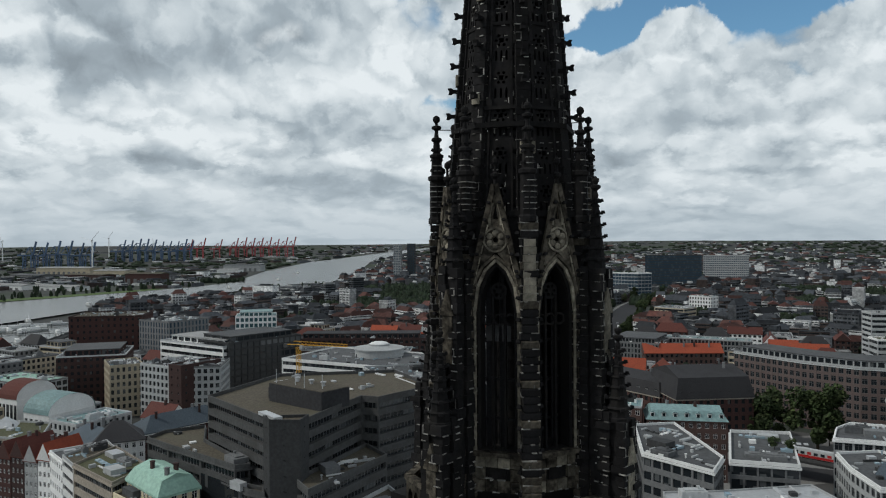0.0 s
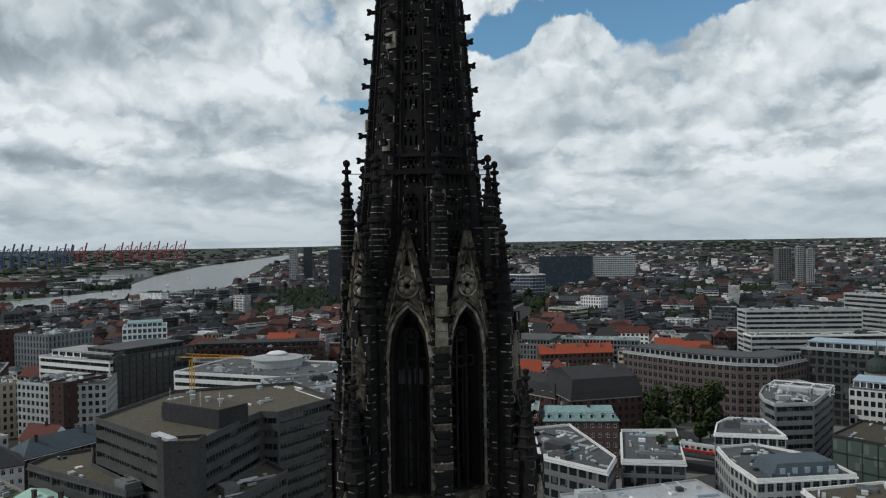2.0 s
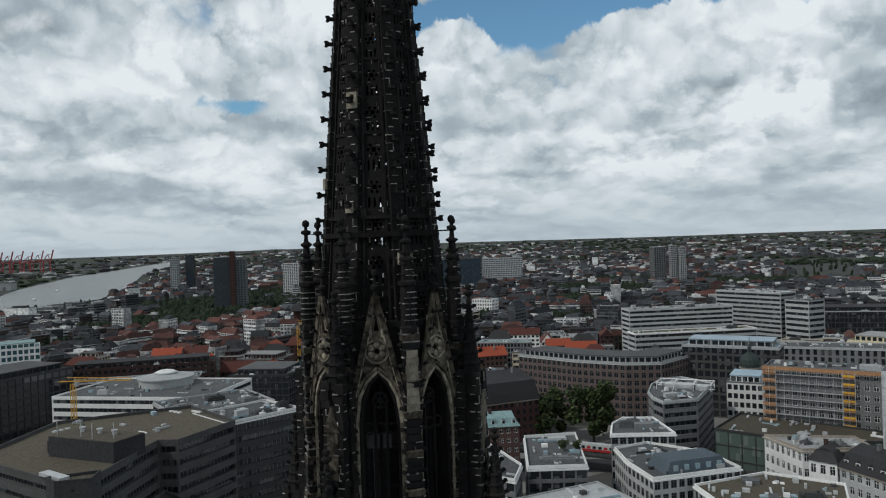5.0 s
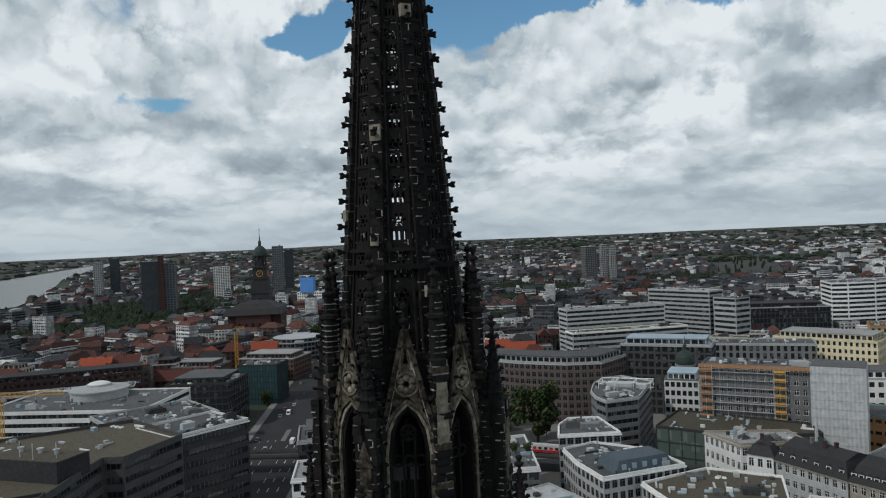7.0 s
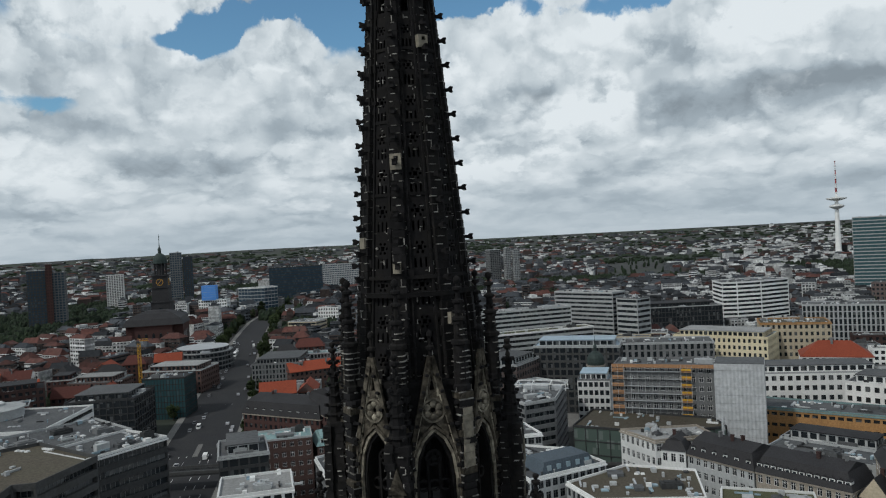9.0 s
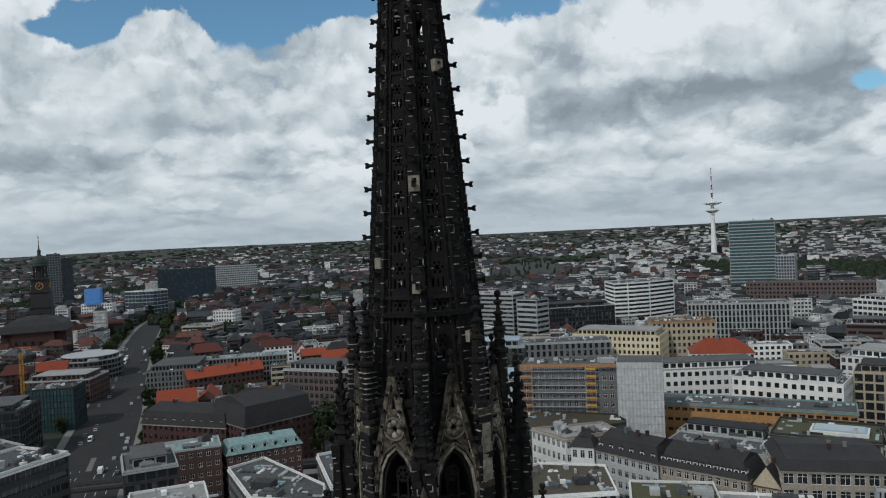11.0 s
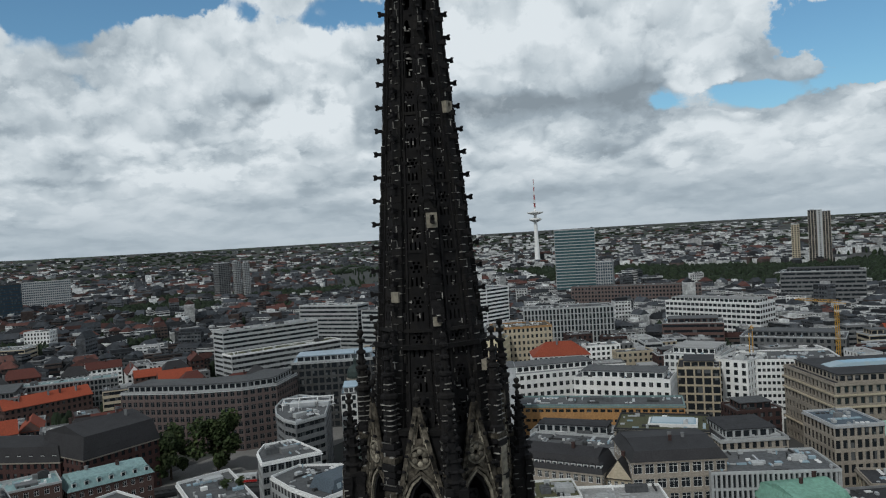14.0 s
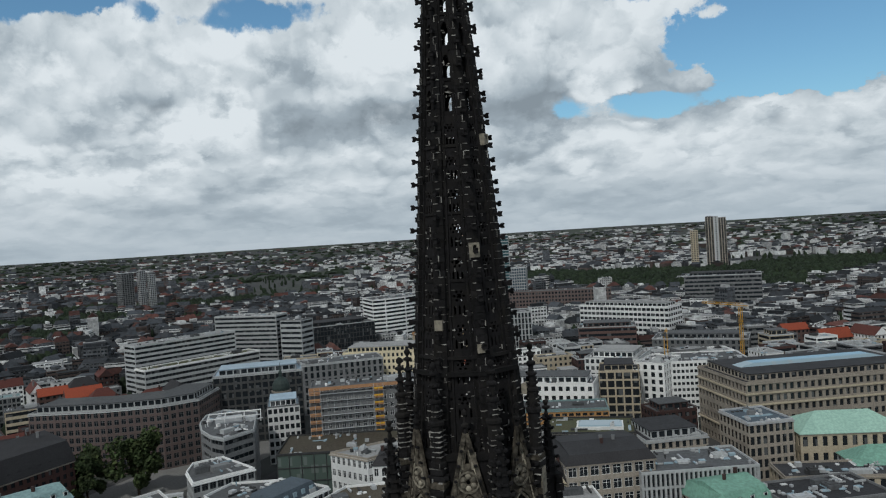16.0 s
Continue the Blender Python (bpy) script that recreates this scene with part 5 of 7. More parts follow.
vault_hall(-277, -170, 62, 17, 22, 16, TEAL_SHEET, "grey-green metal")
vault_hall(-303, -198, 62, 14, 20, 17, TILE_RED, "red tiled")
building("office_building", "glass and brick block beside the curved hall", "office building", R(-330, -238, 40, 60, 22), 20, 6, LIGHT, GLASS, COPPER_PALE, bay=3.0, pier=0.2, band=0.3, units=2)
building("warehouse", "large old red brick warehouse with many small windows", "warehouse", R(-491, -272, 50, 100, 42), 35, 8, BRICK, GLASS, FLAT_BROWN, bay=4, pier=0.62, band=0.55, units=3, trim=BRICK_DARK)
building("office_building", "blue-grey office block with tall narrow windows", "office building", R(-478, -216, 32, 58, 34), 34, 8, GREY, GLASS_BLUE, FLAT, bay=3, pier=0.5, band=0.25)
building("office_building", "dark red brick office block with a stepped flat roof", "office building", R(-344, -206, 34, 106, 36), 28, 8, BRICK_DARK, GLASS, FLAT, bay=3.0, pier=0.5, band=0.5, setback=3.5, units=5)
building("office_building", "beige stone office block with narrow windows", "office building", R(-326, -170, 16, 120, 24), 26, 7, SAND, GLASS, FLAT, bay=2.6, pier=0.5, band=0.4)
building("office_building", "light stone office block with a grid of square windows", "office building", R(-322, -153, 24, 58, 28), 28, 8, LIGHT, GLASS, FLAT, bay=3.0, pier=0.4, band=0.4, units=4, panes=True)
building("stair_tower", "red brick stair tower between two office blocks", "tower", R(-308, -134, 9, 58, 24), 29.5, 8, BRICK_DARK, GLASS, FLAT_DARK, bay=6, pier=0.8, band=0.7, units=1)
building("office_building", "light stone office wing with square windows", "office building", R(-309, -127, 17, 96, 26), 28, 8, LIGHT, GLASS, FLAT, bay=3.0, pier=0.4, band=0.4, units=3, panes=True)
building("office_building", "white terraced office building with ribbon windows", "office building", R(-389, -168, 56, 55, 30), 31, 8, WHITE, GLASS, FLAT_LIGHT, bay=6, pier=0.0, band=0.5, setback=4.5, units=5, depth=0.6)
building("office_building", "dark glass office building with a flat roof", "office building", R(-357, -119, 50, 140, 34), 33, 9, CONCRETE_DARK, GLASS, FLAT, bay=4, pier=0.18, band=0.25, setback=4, units=5)
building("office_building", "office block with teal glass attic", "office building", R(-473, -147, 28, 102, 26), 36, 9, WHITE, GLASS_TEAL, TEAL_SHEET, bay=3.2, pier=0.3, band=0.35, setback=3)


def drum_hall():
    hall = building("office_building", "broad white office building with ribbon windows and pale roof", "office building", R(-341, -87, 78, 62, 48), 27, 7, WHITE, GLASS, FLAT,
                    bay=6, pier=0.0, band=0.52, units=16, depth=0.5)
    g = Geo()
    g.lathe([(13, 0), (13, 3.6), (13.6, 3.7), (13.6, 4.3), (10, 4.5), (6, 5.4), (5.6, 5.5), (5.6, 6.3), (0.5, 6.9)], 32)
    dome = thing("roof_rotunda", "pale round drum with a shallow dome on the white roof", "rotunda", pose(-352, -37, 27))
    part("drum", g, LIGHT, dome)
    part("skylight", Geo().lathe([(5.2, 6.2), (4.4, 6.9), (2.5, 7.4), (0.3, 7.6)], 24), WHITE, dome)


drum_hall()
building("row_of_houses", "long brick row with steep orange tiled roof", "house", R(-493, -76, 60, 86, 16), 15, 4, BRICK, GLASS, TILE, "gable", 3.4, 0.6, 0.5, units=5, ridge=7)
building("office_building", "long dark brick office row with flat roofs", "office building", R(-436, -98, 84, 88, 24), 25, 7, BRICK_DARK, GLASS, FLAT_DARK, bay=3.4, pier=0.4, band=0.45, setback=4, units=8)
building("office_building", "brick office row with dark flat attics", "office building", R(-405, -92, 70, 86, 16), 22, 6, BRICK, GLASS, FLAT_DARK, bay=3.4, pier=0.4, band=0.45, units=8)
building("office_building", "grey office roof with white parapet and roof terrace", "office building", [(-153, 50), (-136, 63), (-148, 70), (-186, 69), (-184, 56)], 29.5, 8, GREY, GLASS, FLAT,
         bay=3, pier=0.2, band=0.4, units=5, trim=WHITE, skylights=2)
building("office_building", "flat-roofed grey office with white frame and glass front", "office building", [(-146, 71), (-141, 87), (-174, 100), (-177, 83)], 29, 8, GREY, GLASS, FLAT, bay=3.2,
         pier=0.15, band=0.3, units=4, parapet=0.9, trim=WHITE)
building("hall", "hall with a pale sheet metal roof", "hall", [(-112, 46), (-112, 92), (-139.5, 89), (-135.5, 64), (-135, 50)], 25, 6, LIGHT, GLASS, METAL, bay=4, pier=0.3, band=0.4, units=1, parapet=0.4, skylights=3)
building("office_building", "red brick house with mansard roof and roof windows", "office building", R(-224, 71, 28, 79, 14), 22, 6, BRICK_ROSE, GLASS, TEAL_SHEET, "mansard", 2.8, 0.5, 0.5, units=3,
         ridge=4.5, dormers=7, panes=True)
building("office_building", "rose brick house with a grey-green flat roof", "office building", R(-230, 49, 21, 73, 15), 26, 7, BRICK_ROSE, GLASS, TEAL_SHEET, bay=2.8, pier=0.5, band=0.5, units=5, panes=True)
building("office_building", "modern dark office with roof terrace and plant", "office building", R(-203, 30, 16, 77, 22), 30, 8, CONCRETE_DARK, GLASS, FLAT, bay=3, pier=0.2, band=0.3, units=5, trim=LIGHT, setback=3)
building("office_building", "white-edged flat roof over a narrow office", "office building", R(-160, 20, 20, 74, 18), 31, 8, WHITE, GLASS, FLAT_LIGHT, bay=3, pier=0.3, band=0.4, units=4, trim=WHITE)
building("office_building", "old brick office with dark mansard roof and many dormers", "office building", R(-316, 67, 46, 32, 22), 19, 5, BRICK, GLASS, SLATE, "mansard", 3.0, 0.5, 0.45, units=4, ridge=8,
         dormers=9, trim=STONE, panes=True)
building("office_building", "brick office with a huge dark hip roof", "office building", R(-262, 94, 34, 96, 30), 21, 6, BRICK, GLASS, SLATE, "mansard", 3.2, 0.5, 0.45, units=4, ridge=12, dormers=8, trim=STONE, panes=True)
building("office_building", "brick corner block with dark steep roof", "office building", R(-300, 98, 34, 60, 20), 20, 5, BRICK_DARK, GLASS, SLATE, "hip", 3.0, 0.5, 0.5, units=3, ridge=9)
building("office_building", "grey stone office with rows of narrow windows", "office building", R(-452, 108, 34, 60, 40), 20, 6, GREY, GLASS, FLAT, bay=2.2, pier=0.45, band=0.3, units=5, setback=3, panes=True)
building("row_of_houses", "long house with an orange-red tiled roof", "house", R(-432, 128, 50, 88, 14), 15, 4, BRICK_ROSE, GLASS, TILE, "gable", 3.2, 0.5, 0.45, units=4, ridge=5.5)
building("office_building", "long glazed office slab behind the orange roof", "office building", R(-468, 140, 66, 62, 14), 21, 6, GREY, GLASS, TEAL_SHEET, bay=2.4, pier=0.3, band=0.3, units=3)
building("office_building", "curved red brick office with tight window grid and grey attic", "office building",
         [(-330, 145), (-297, 163), (-278, 180), (-271, 196), (-284, 220), (-302, 212), (-296, 197), (-310, 181), (-338, 165)], 30.5, 8, BRICK_PALE, GLASS, FLAT, bay=3.2, pier=0.34,
         panes=370, frame_mat=GREY, band=0.34, units=6, setback=2.5, trim=LIGHT)
building("office_building", "glass-fronted gallery building with pale stone frame", "office building", R(-286, 218, 46, 43, 22), 36, 9, CONCRETE, GLASS, METAL_BLUE, bay=3.6, pier=0.25, band=0.3, units=2, setback=3, trim=LIGHT)
building("office_building", "rounded office pavilion with louvred bands and rooftop frame", "office building",
         [(-206, 154), (-205, 169), (-229, 194), (-247, 190.5), (-247, 180), (-238, 169), (-225.6, 159.7), (-215, 155)], 28, 8, GREY, GLASS, FLAT, bay=4, pier=0.0, band=0.5, units=6, trim=LIGHT, depth=0.5)
building("office_building", "white office block with roof plant and pipes", "office building", [(-175, 113.5), (-167.5, 133.5), (-189.5, 139), (-194, 129), (-187.5, 121)], 27, 7, LIGHT, GLASS, FLAT, bay=2.6, pier=0.2, band=0.4, units=9, panes=True, frame_mat=GREY, trim=WHITE)
building("office_building", "white office with dark flat roof and ducts", "office building", [(-132.5, 102.5), (-131.5, 130.5), (-148.5, 131.8), (-165, 121), (-163.5, 108.2), (-149, 104.2)], 26, 7, LIGHT, GLASS, FLAT, bay=2.6, pier=0.3, band=0.35, units=9, panes=True, frame_mat=GREY, trim=WHITE)
building("office_building", "flat-roofed office with brown gravel roof and vents", "office building", [(-113, 110), (-96, 134), (-114, 150), (-130.5, 137.5), (-129, 113)], 24, 6, LIGHT, GLASS, FLAT_BROWN, bay=2.8, pier=0.35, band=0.35, units=8, trim=WHITE, skylights=3)
building("office_building", "low office with planted roof and white parapet", "office building", R(-93, 136, 24, 40, 16), 22, 6, WHITE, GLASS, MOSS, bay=2.8, pier=0.35, band=0.35, units=7, trim=WHITE)
building("office_building", "flat roof with white ducts beside the curved street", "office building", R(-74, 148, 26, 36, 14), 21, 6, WHITE, GLASS, FLAT_LIGHT, bay=2.8, pier=0.35, band=0.35, units=8)
attic = thing("roof_attic", "dark slate attic on the white-edged office roof", "attic", pose(-139, 118, 26.2, 0, 0, 88))
part("body", Geo().box(-10, 10, -5.5, 5.5, -0.1, 3.4, top=0.82), SLATE_BLUE, attic)
for q in (-7, -3.5, 0, 3.5, 7):
    part("window", Geo().box(q - 0.7, q + 0.7, -5.35, -4.9, 0.8, 2.3), GLASS_PALE, attic)
frame_top = thing("rooftop_frame", "white steel frame over roof plant on the rounded pavilion", "roof frame", pose(-226, 178, 28.1, 0, 0, 46))
for q in (-11, -4, 4, 11):
    for r in (-5, 5):
        part("post", Geo().box(q - 0.12, q + 0.12, r - 0.12, r + 0.12, -0.15, 2.6), WHITE, frame_top)
for r in (-5, 5):
    part("rail", Geo().box(-11.3, 11.3, r - 0.18, r + 0.18, 2.6, 2.95), WHITE, frame_top)
for q in (-11, -4, 4, 11):
    part("beam", Geo().box(q - 0.15, q + 0.15, -4.8, 4.8, 2.62, 2.93), WHITE, frame_top)
part("plant_unit", Geo().box(-8, 3, -3, 3, -0.1, 1.9).box(4.5, 9, -2.5, 2, -0.1, 1.5), METAL, frame_top)
building("office_building", "long white office slab with dark ribbon windows", "office building", R(-426, 271, 78, 79, 17), 40, 12, LIGHT, GLASS, FLAT_LIGHT, bay=6, pier=0.0, band=0.5, units=4, depth=0.4)
building("office_building", "low white office wing with dark bands and a planted roof", "office building", R(-404, 262, 88, 79, 15), 26, 7, LIGHT, GLASS, MOSS, bay=6, pier=0.0, band=0.5, units=3,
         trim=WHITE, depth=0.4)
building("office_building", "tall white office slab with dark ribbon windows", "office building", R(-455, 366, 57, 14, 18), 48, 14, LIGHT, GLASS, FLAT_LIGHT, bay=6, pier=0.0, band=0.52, units=4, depth=0.4)
building("office_building", "white office wing with dark ribbon windows", "office building", R(-397, 381, 20, 8, 16), 44, 11, LIGHT, GLASS, FLAT, bay=6, pier=0.0, band=0.5, units=2, depth=0.4)
building("office_building", "black glass office block with a flat roof", "office building", R(-428, 432, 72, 58, 34), 29, 7, CONCRETE_DARK, GLASS, FLAT_DARK, bay=3, pier=0.12, band=0.15, units=5, setback=5)
building("office_building", "white curved-front office tower with ribbon windows", "office building", [(-412, 520), (-404, 530), (-396, 552), (-393, 586), (-420, 592), (-440, 540)], 45, 12, WHITE, GLASS, FLAT,
         bay=5, pier=0.0, band=0.48, units=3, depth=0.4)
building("office_building", "yellow sandstone commercial building with arched attic", "office building", R(-295, 334, 56, 24, 28), 29, 7, CREAM, GLASS, FLAT_LIGHT, bay=3.0, pier=0.5, band=0.45, units=5, setback=3, trim=CREAM)
building("office_building", "orange sandstone building with corner turrets", "office building", R(-264, 377, 40, 42, 26), 34, 8, SAND, GLASS, FLAT_BROWN, bay=3.0, pier=0.5, band=0.45, units=5, trim=ORANGE)
building("office_building", "white building with an orange tiled hip roof", "office building", R(-201, 326, 33, 38, 20), 27, 7, WHITE, GLASS, TILE, "hip", 3.0, 0.45, 0.45, units=2, ridge=7, trim=WHITE)
building("office_building", "grey stone building with a row of tall arched windows", "office building", R(-290, 280, 56, 48, 22), 30, 7, GREY, GLASS, FLAT, bay=3.4, pier=0.5, band=0.25, units=4, trim=LIGHT)


def scaffolded():
    h, poly = 41, R(-193, 191, 42, 39, 16)
    b = building("office_building", "concrete office under renovation with exposed window grid", "office building", poly, h, 11, GREY, GLASS, FLAT, bay=3.0, pier=0.42, band=0.42, units=7, panes=400, frame_mat=WHITE)
    s = thing("scaffold", "orange and grey scaffold with boards against the office front", "scaffold", pose(-193, 191, 0, 0, 0, 39))
    for x0, x1 in ((-0.6, 4.2), (27, 31)):
        for k in range(13):
            part("deck", Geo().box(x0, x1, -1.9, -0.3, 2 + k * 3.05, 2.25 + k * 3.05), SCAFFOLD, s)
            part("guard_rail", Geo().box(x0, x1, -1.95, -1.88, 2.7 + k * 3.05, 3.5 + k * 3.05), SCAFFOLD if x0 < 5 else CRANE_YELLOW, s)
        for x in (x0, (x0 + x1) / 2, x1):
            part("standard", Geo().beam((x, -1.9, 0), (x, -1.9, 41.5), 0.12), METAL, s)
    for k in range(13):
        part("deck", Geo().box(4.3, 26.9, -1.3, -0.3, 2 + k * 3.05, 2.14 + k * 3.05), METAL, s)
    for k in range(9):
        part("standard", Geo().beam((4.3 + k * 2.8, -1.3, 0), (4.3 + k * 2.8, -1.3, 41.5), 0.1), METAL, s)
    part("top_guard", Geo().box(-0.6, 42.5, -1.9, -1.8, 40.4, 41.8), SCAFFOLD, s)
    w = thing("sheeted_scaffold", "scaffold tower wrapped in pale dust sheeting", "scaffold", pose(-158, 211, 0, 0, 0, 37))
    SITES.append((-150, 225, 14))
    g = Geo()
    n = 26
    pts = [(i * 18 / n, -2.2 + 0.18 * (i % 2)) for i in range(n + 1)] + [(18.2, -2.2 + (i + 1) * 16 / n) for i in range(n)] + [(0, 13.8)]
    g.prism(pts, 0, 43.5)
    part("sheeting", g, NETTING, w)
    for k in range(13):
        part("seam", Geo().box(-0.05, 18.3, -2.3, -2.18, 3.2 * k + 2.6, 3.2 * k + 2.68), LIGHT, w)
    part("top_platform", Geo().box(0.2, 18, -1.9, 13.4, 43.5, 43.8), FLAT, w)


scaffolded()
building("office_building", "white office with square windows and dark flat roof", "office building", R(-187, 271, 56, 50, 22), 27, 6, WHITE, GLASS, FLAT, bay=3.6, pier=0.4, band=0.5, units=5, setback=3.5)
building("office_building", "white office range with set-back attic and square windows", "office building", R(-150, 282, 46, 14, 22), 27, 6, WHITE, GLASS, FLAT, bay=3.6, pier=0.45, band=0.5, units=6, setback=3.5, panes=True)
building("office_building", "long ochre office with weathered teal roof edge", "office building", R(-160, 236, 78, 25, 18), 22, 5, ORANGE, GLASS, FLAT, bay=3, pier=0.3, band=0.7, units=4, trim=TEAL_SHEET)
building("office_building", "white office with a blue-grey curved metal roof", "office building", R(-233, 204, 15, 44, 18), 27, 7, WHITE, GLASS, METAL_BLUE, bay=2.6, pier=0.3, band=0.4, units=0, setback=1.5, panes=True)
building("pavilion", "low green glass pavilion with a brown roof", "pavilion", [(-187, 163), (-158, 181), (-148, 205), (-160, 212), (-203, 187)], 21, 4, CONCRETE_DARK, GLASS_GREEN, FLAT_BROWN, bay=5, pier=0.05, band=0.06, units=1)
building("office_building", "white corner house with arched windows and pale roof", "office building", [(-154, 157.5), (-136, 156), (-129, 176), (-141, 181)], 27, 6, WHITE, GLASS, FLAT_LIGHT, bay=2.6, pier=0.45, band=0.45,
         units=3, panes=True, trim=STONE)
building("townhouse", "narrow white house with arched windows", "house", R(-135.2, 157.5, 8, 28, 14), 24.5, 5, WHITE, GLASS, SLATE, "mansard", 2.4, 0.45, 0.45, units=1, ridge=4, panes=True)
building("office_building", "pale stone house with dark mansard and six dormers", "office building", R(-127.5, 161.5, 24, 3, 14), 24, 6, LIGHT, GLASS, SLATE, "mansard", 2.6, 0.45, 0.45, units=3, ridge=6.5, dormers=6, panes=True, trim=STONE)
building("office_building", "long stone house with dark mansard and rows of windows", "office building", R(-103, 163, 27, 9, 14), 24, 6, STONE, GLASS, SLATE, "mansard", 2.4, 0.42, 0.45, units=4, ridge=6.5, dormers=13, panes=True, trim=STONE)
building("office_building", "flat-roofed block with plant behind the mansard houses", "office building", R(-118, 186, 42, 14, 16), 23, 6, LIGHT, GLASS, FLAT, bay=3, units=9)
pole = thing("antenna_mast", "slim grey antenna mast on a flat roof", "mast", pose(-127, 178, 21))
part("pole", Geo().lathe([(0.45, 0), (0.35, 12), (0.15, 12.2), (0.12, 16)], 8), METAL, pole)
for k in range(3):
    part("antenna", Geo().box(0.4, 0.75, -0.15, 0.15, 8 + k * 1.6, 9.3 + k * 1.6), LIGHT, pole)
building("office_building", "large brown office block with dark mansard roof", "office building", R(-68, 171, 29, 38, 26), 28, 6, STONE, GLASS, SLATE, "mansard", 3.6, 0.25, 0.35, units=3, ridge=4, trim=STONE, panes=True)
building("townhouse", "yellow sandstone gabled house with an oriel", "house", R(-77, 171, 8.5, 10, 15), 22, 5, SAND, GLASS, SLATE, "gable", 2.4, 0.45, 0.45, units=1, ridge=6, panes=True)
building("office_building", "flat-roofed office with a bright white skylight and planted roof", "office building", R(-96, 216, 34, 20, 24), 24, 6, STONE, GLASS, MOSS, bay=3, units=4, trim=CONCRETE_DARK)
sky_box = thing("roof_lantern", "white framed glass lantern on a flat roof", "skylight", pose(-80, 233, 24, 0, 0, 20))
part("curb", Geo().box(-9, 9, -5, 5, -0.02, 1.2), WHITE, sky_box)
part("glass", Geo().box(-8.4, 8.4, -4.4, 4.4, 1.2, 1.7, top=0.9), GLASS_PALE, sky_box)
building("office_building", "dark-roofed house with white dormers beside the ochre office", "office building", R(-134, 216, 34, 16, 15), 18, 4, LIGHT, GLASS, FLAT_DARK, bay=3, units=5, setback=3)
building("office_building", "courtyard office with dark roof and white cornice", "office building", R(-58, 221, 24, 40, 24), 23, 6, STONE, GLASS, FLAT_DARK, bay=2.8, units=3, setback=3, trim=LIGHT)
building("office_building", "grey stone office with a front of closely set fins", "office building", R(-48, 183, 38, 34, 22), 24, 5, LIGHT, GLASS, FLAT, bay=1.5, pier=0.42, band=0.14, units=4, skylights=4, depth=0.8)
building("office_building", "stone office under scaffold with solar panels", "office building", R(-27, 246, 18, 40, 22), 26, 6, STONE, GLASS, SLATE_BLUE, bay=2.6, pier=0.35, band=0.3, units=2, skylights=5, trim=METAL)
building("stone_palace", "monumental sandstone office palace with a ribbed attic", "office building", [(-63, 322), (-35, 288), (30, 339), (2, 373)], 32, 7, STONE, GLASS, SLATE, bay=3.2, pier=0.45, band=0.42,
         units=2, setback=3.5, trim=STONE, panes=True, depth=0.5)
tiers = thing("palace_cornice", "projecting stone string courses round the sandstone palace", "cornice", pose(0, 0, 0))
for z in (8.6, 22.4, 27.2):
    part("string_course", curb(inset([(-63, 322), (-35, 288), (30, 339), (2, 373)], -0.55), 0.56, z, z + 0.7), SAND, tiers)
ridge_light = thing("roof_glazing", "long pale blue glass roof light on the palace", "skylight", pose(-16.5, 330.5, 35.3, 0, 0, 38))
part("glass", Geo().box(-34, 36, -4, 4, 0, 1.6, top=0.8), GLASS_PALE, ridge_light)
building("town_hall", "stone hall with a pale green copper hip roof and arched windows", "hall", R(-12, 264, 40, 27, 22), 19, 3, SAND, GLASS, COPPER_PALE, "hip", 3.6, 0.5, 0.4, units=0, ridge=6, trim=STONE)
building("town_hall", "lower stone wing with a green copper roof and arched windows", "hall", R(8, 244, 34, 27, 16), 15, 3, LIGHT, GLASS, COPPER, "hip", 3.6, 0.5, 0.4, units=0, ridge=5, trim=STONE)
building("town_hall", "stone hall wing with a dark terrace roof and skylights", "hall", R(-12, 222, 44, 26, 16), 15, 3, SAND, GLASS, FLAT_DARK, bay=3.6, pier=0.5, band=0.4, units=3, skylights=7, trim=STONE)
building("office_building", "house with a green copper mansard roof", "office building", R(-24, 180, 20, 52, 18), 17, 5, STONE, GLASS, COPPER, "mansard", 2.8, 0.5, 0.45, units=2, ridge=6, dormers=4)
building("office_building", "dark flat-roofed office with white roof plant", "office building", R(-6, 188, 34, 40, 20), 18, 5, GREY, GLASS, FLAT_DARK, bay=3, units=10, skylights=5)
building("office_building", "dark-gridded office with ochre stone frame", "office building", R(-110, 313, 20, 19, 24), 29, 7, SAND, GLASS, FLAT_DARK, bay=3.8, pier=0.2, band=0.22, units=3, setback=3, panes=True)
building("office_building", "bright white office with tall window grid", "office building", R(-99, 336, 16, -4, 26), 30, 8, WHITE, GLASS, FLAT_LIGHT, bay=4, pier=0.5, band=0.35, units=2)
building("office_building", "white office with closely spaced window bands", "office building", R(-86, 344, 44, 25, 28), 29, 9, WHITE, GLASS, FLAT, bay=2.2, pier=0.3, band=0.5, units=7)
building("office_building", "white office with balconies and stepped attic", "office building", R(-130, 345, 30, 4, 30), 30, 8, WHITE, GLASS, FLAT_LIGHT, bay=3, pier=0.35, band=0.4, units=6, setback=4)
building("office_building", "white office with black window bands", "office building", R(-232, 594, 86, -10, 26), 31, 7, WHITE, GLASS, FLAT_LIGHT, bay=4, pier=0.15, band=0.45, units=6, setback=4)
building("office_building", "pale office with vertical fins and glass corner", "office building", R(-308, 482, 74, 35, 26), 34, 7, LIGHT, GLASS, FLAT, bay=3, pier=0.4, band=0.14, units=5, trim=LIGHT)
building("department_store", "brown brick store with stepped terraces", "shop", R(-196, 500, 44, 20, 26), 24, 6, BRICK_ROSE, GLASS, FLAT, bay=4, pier=0.0, band=0.5, units=7, setback=4)
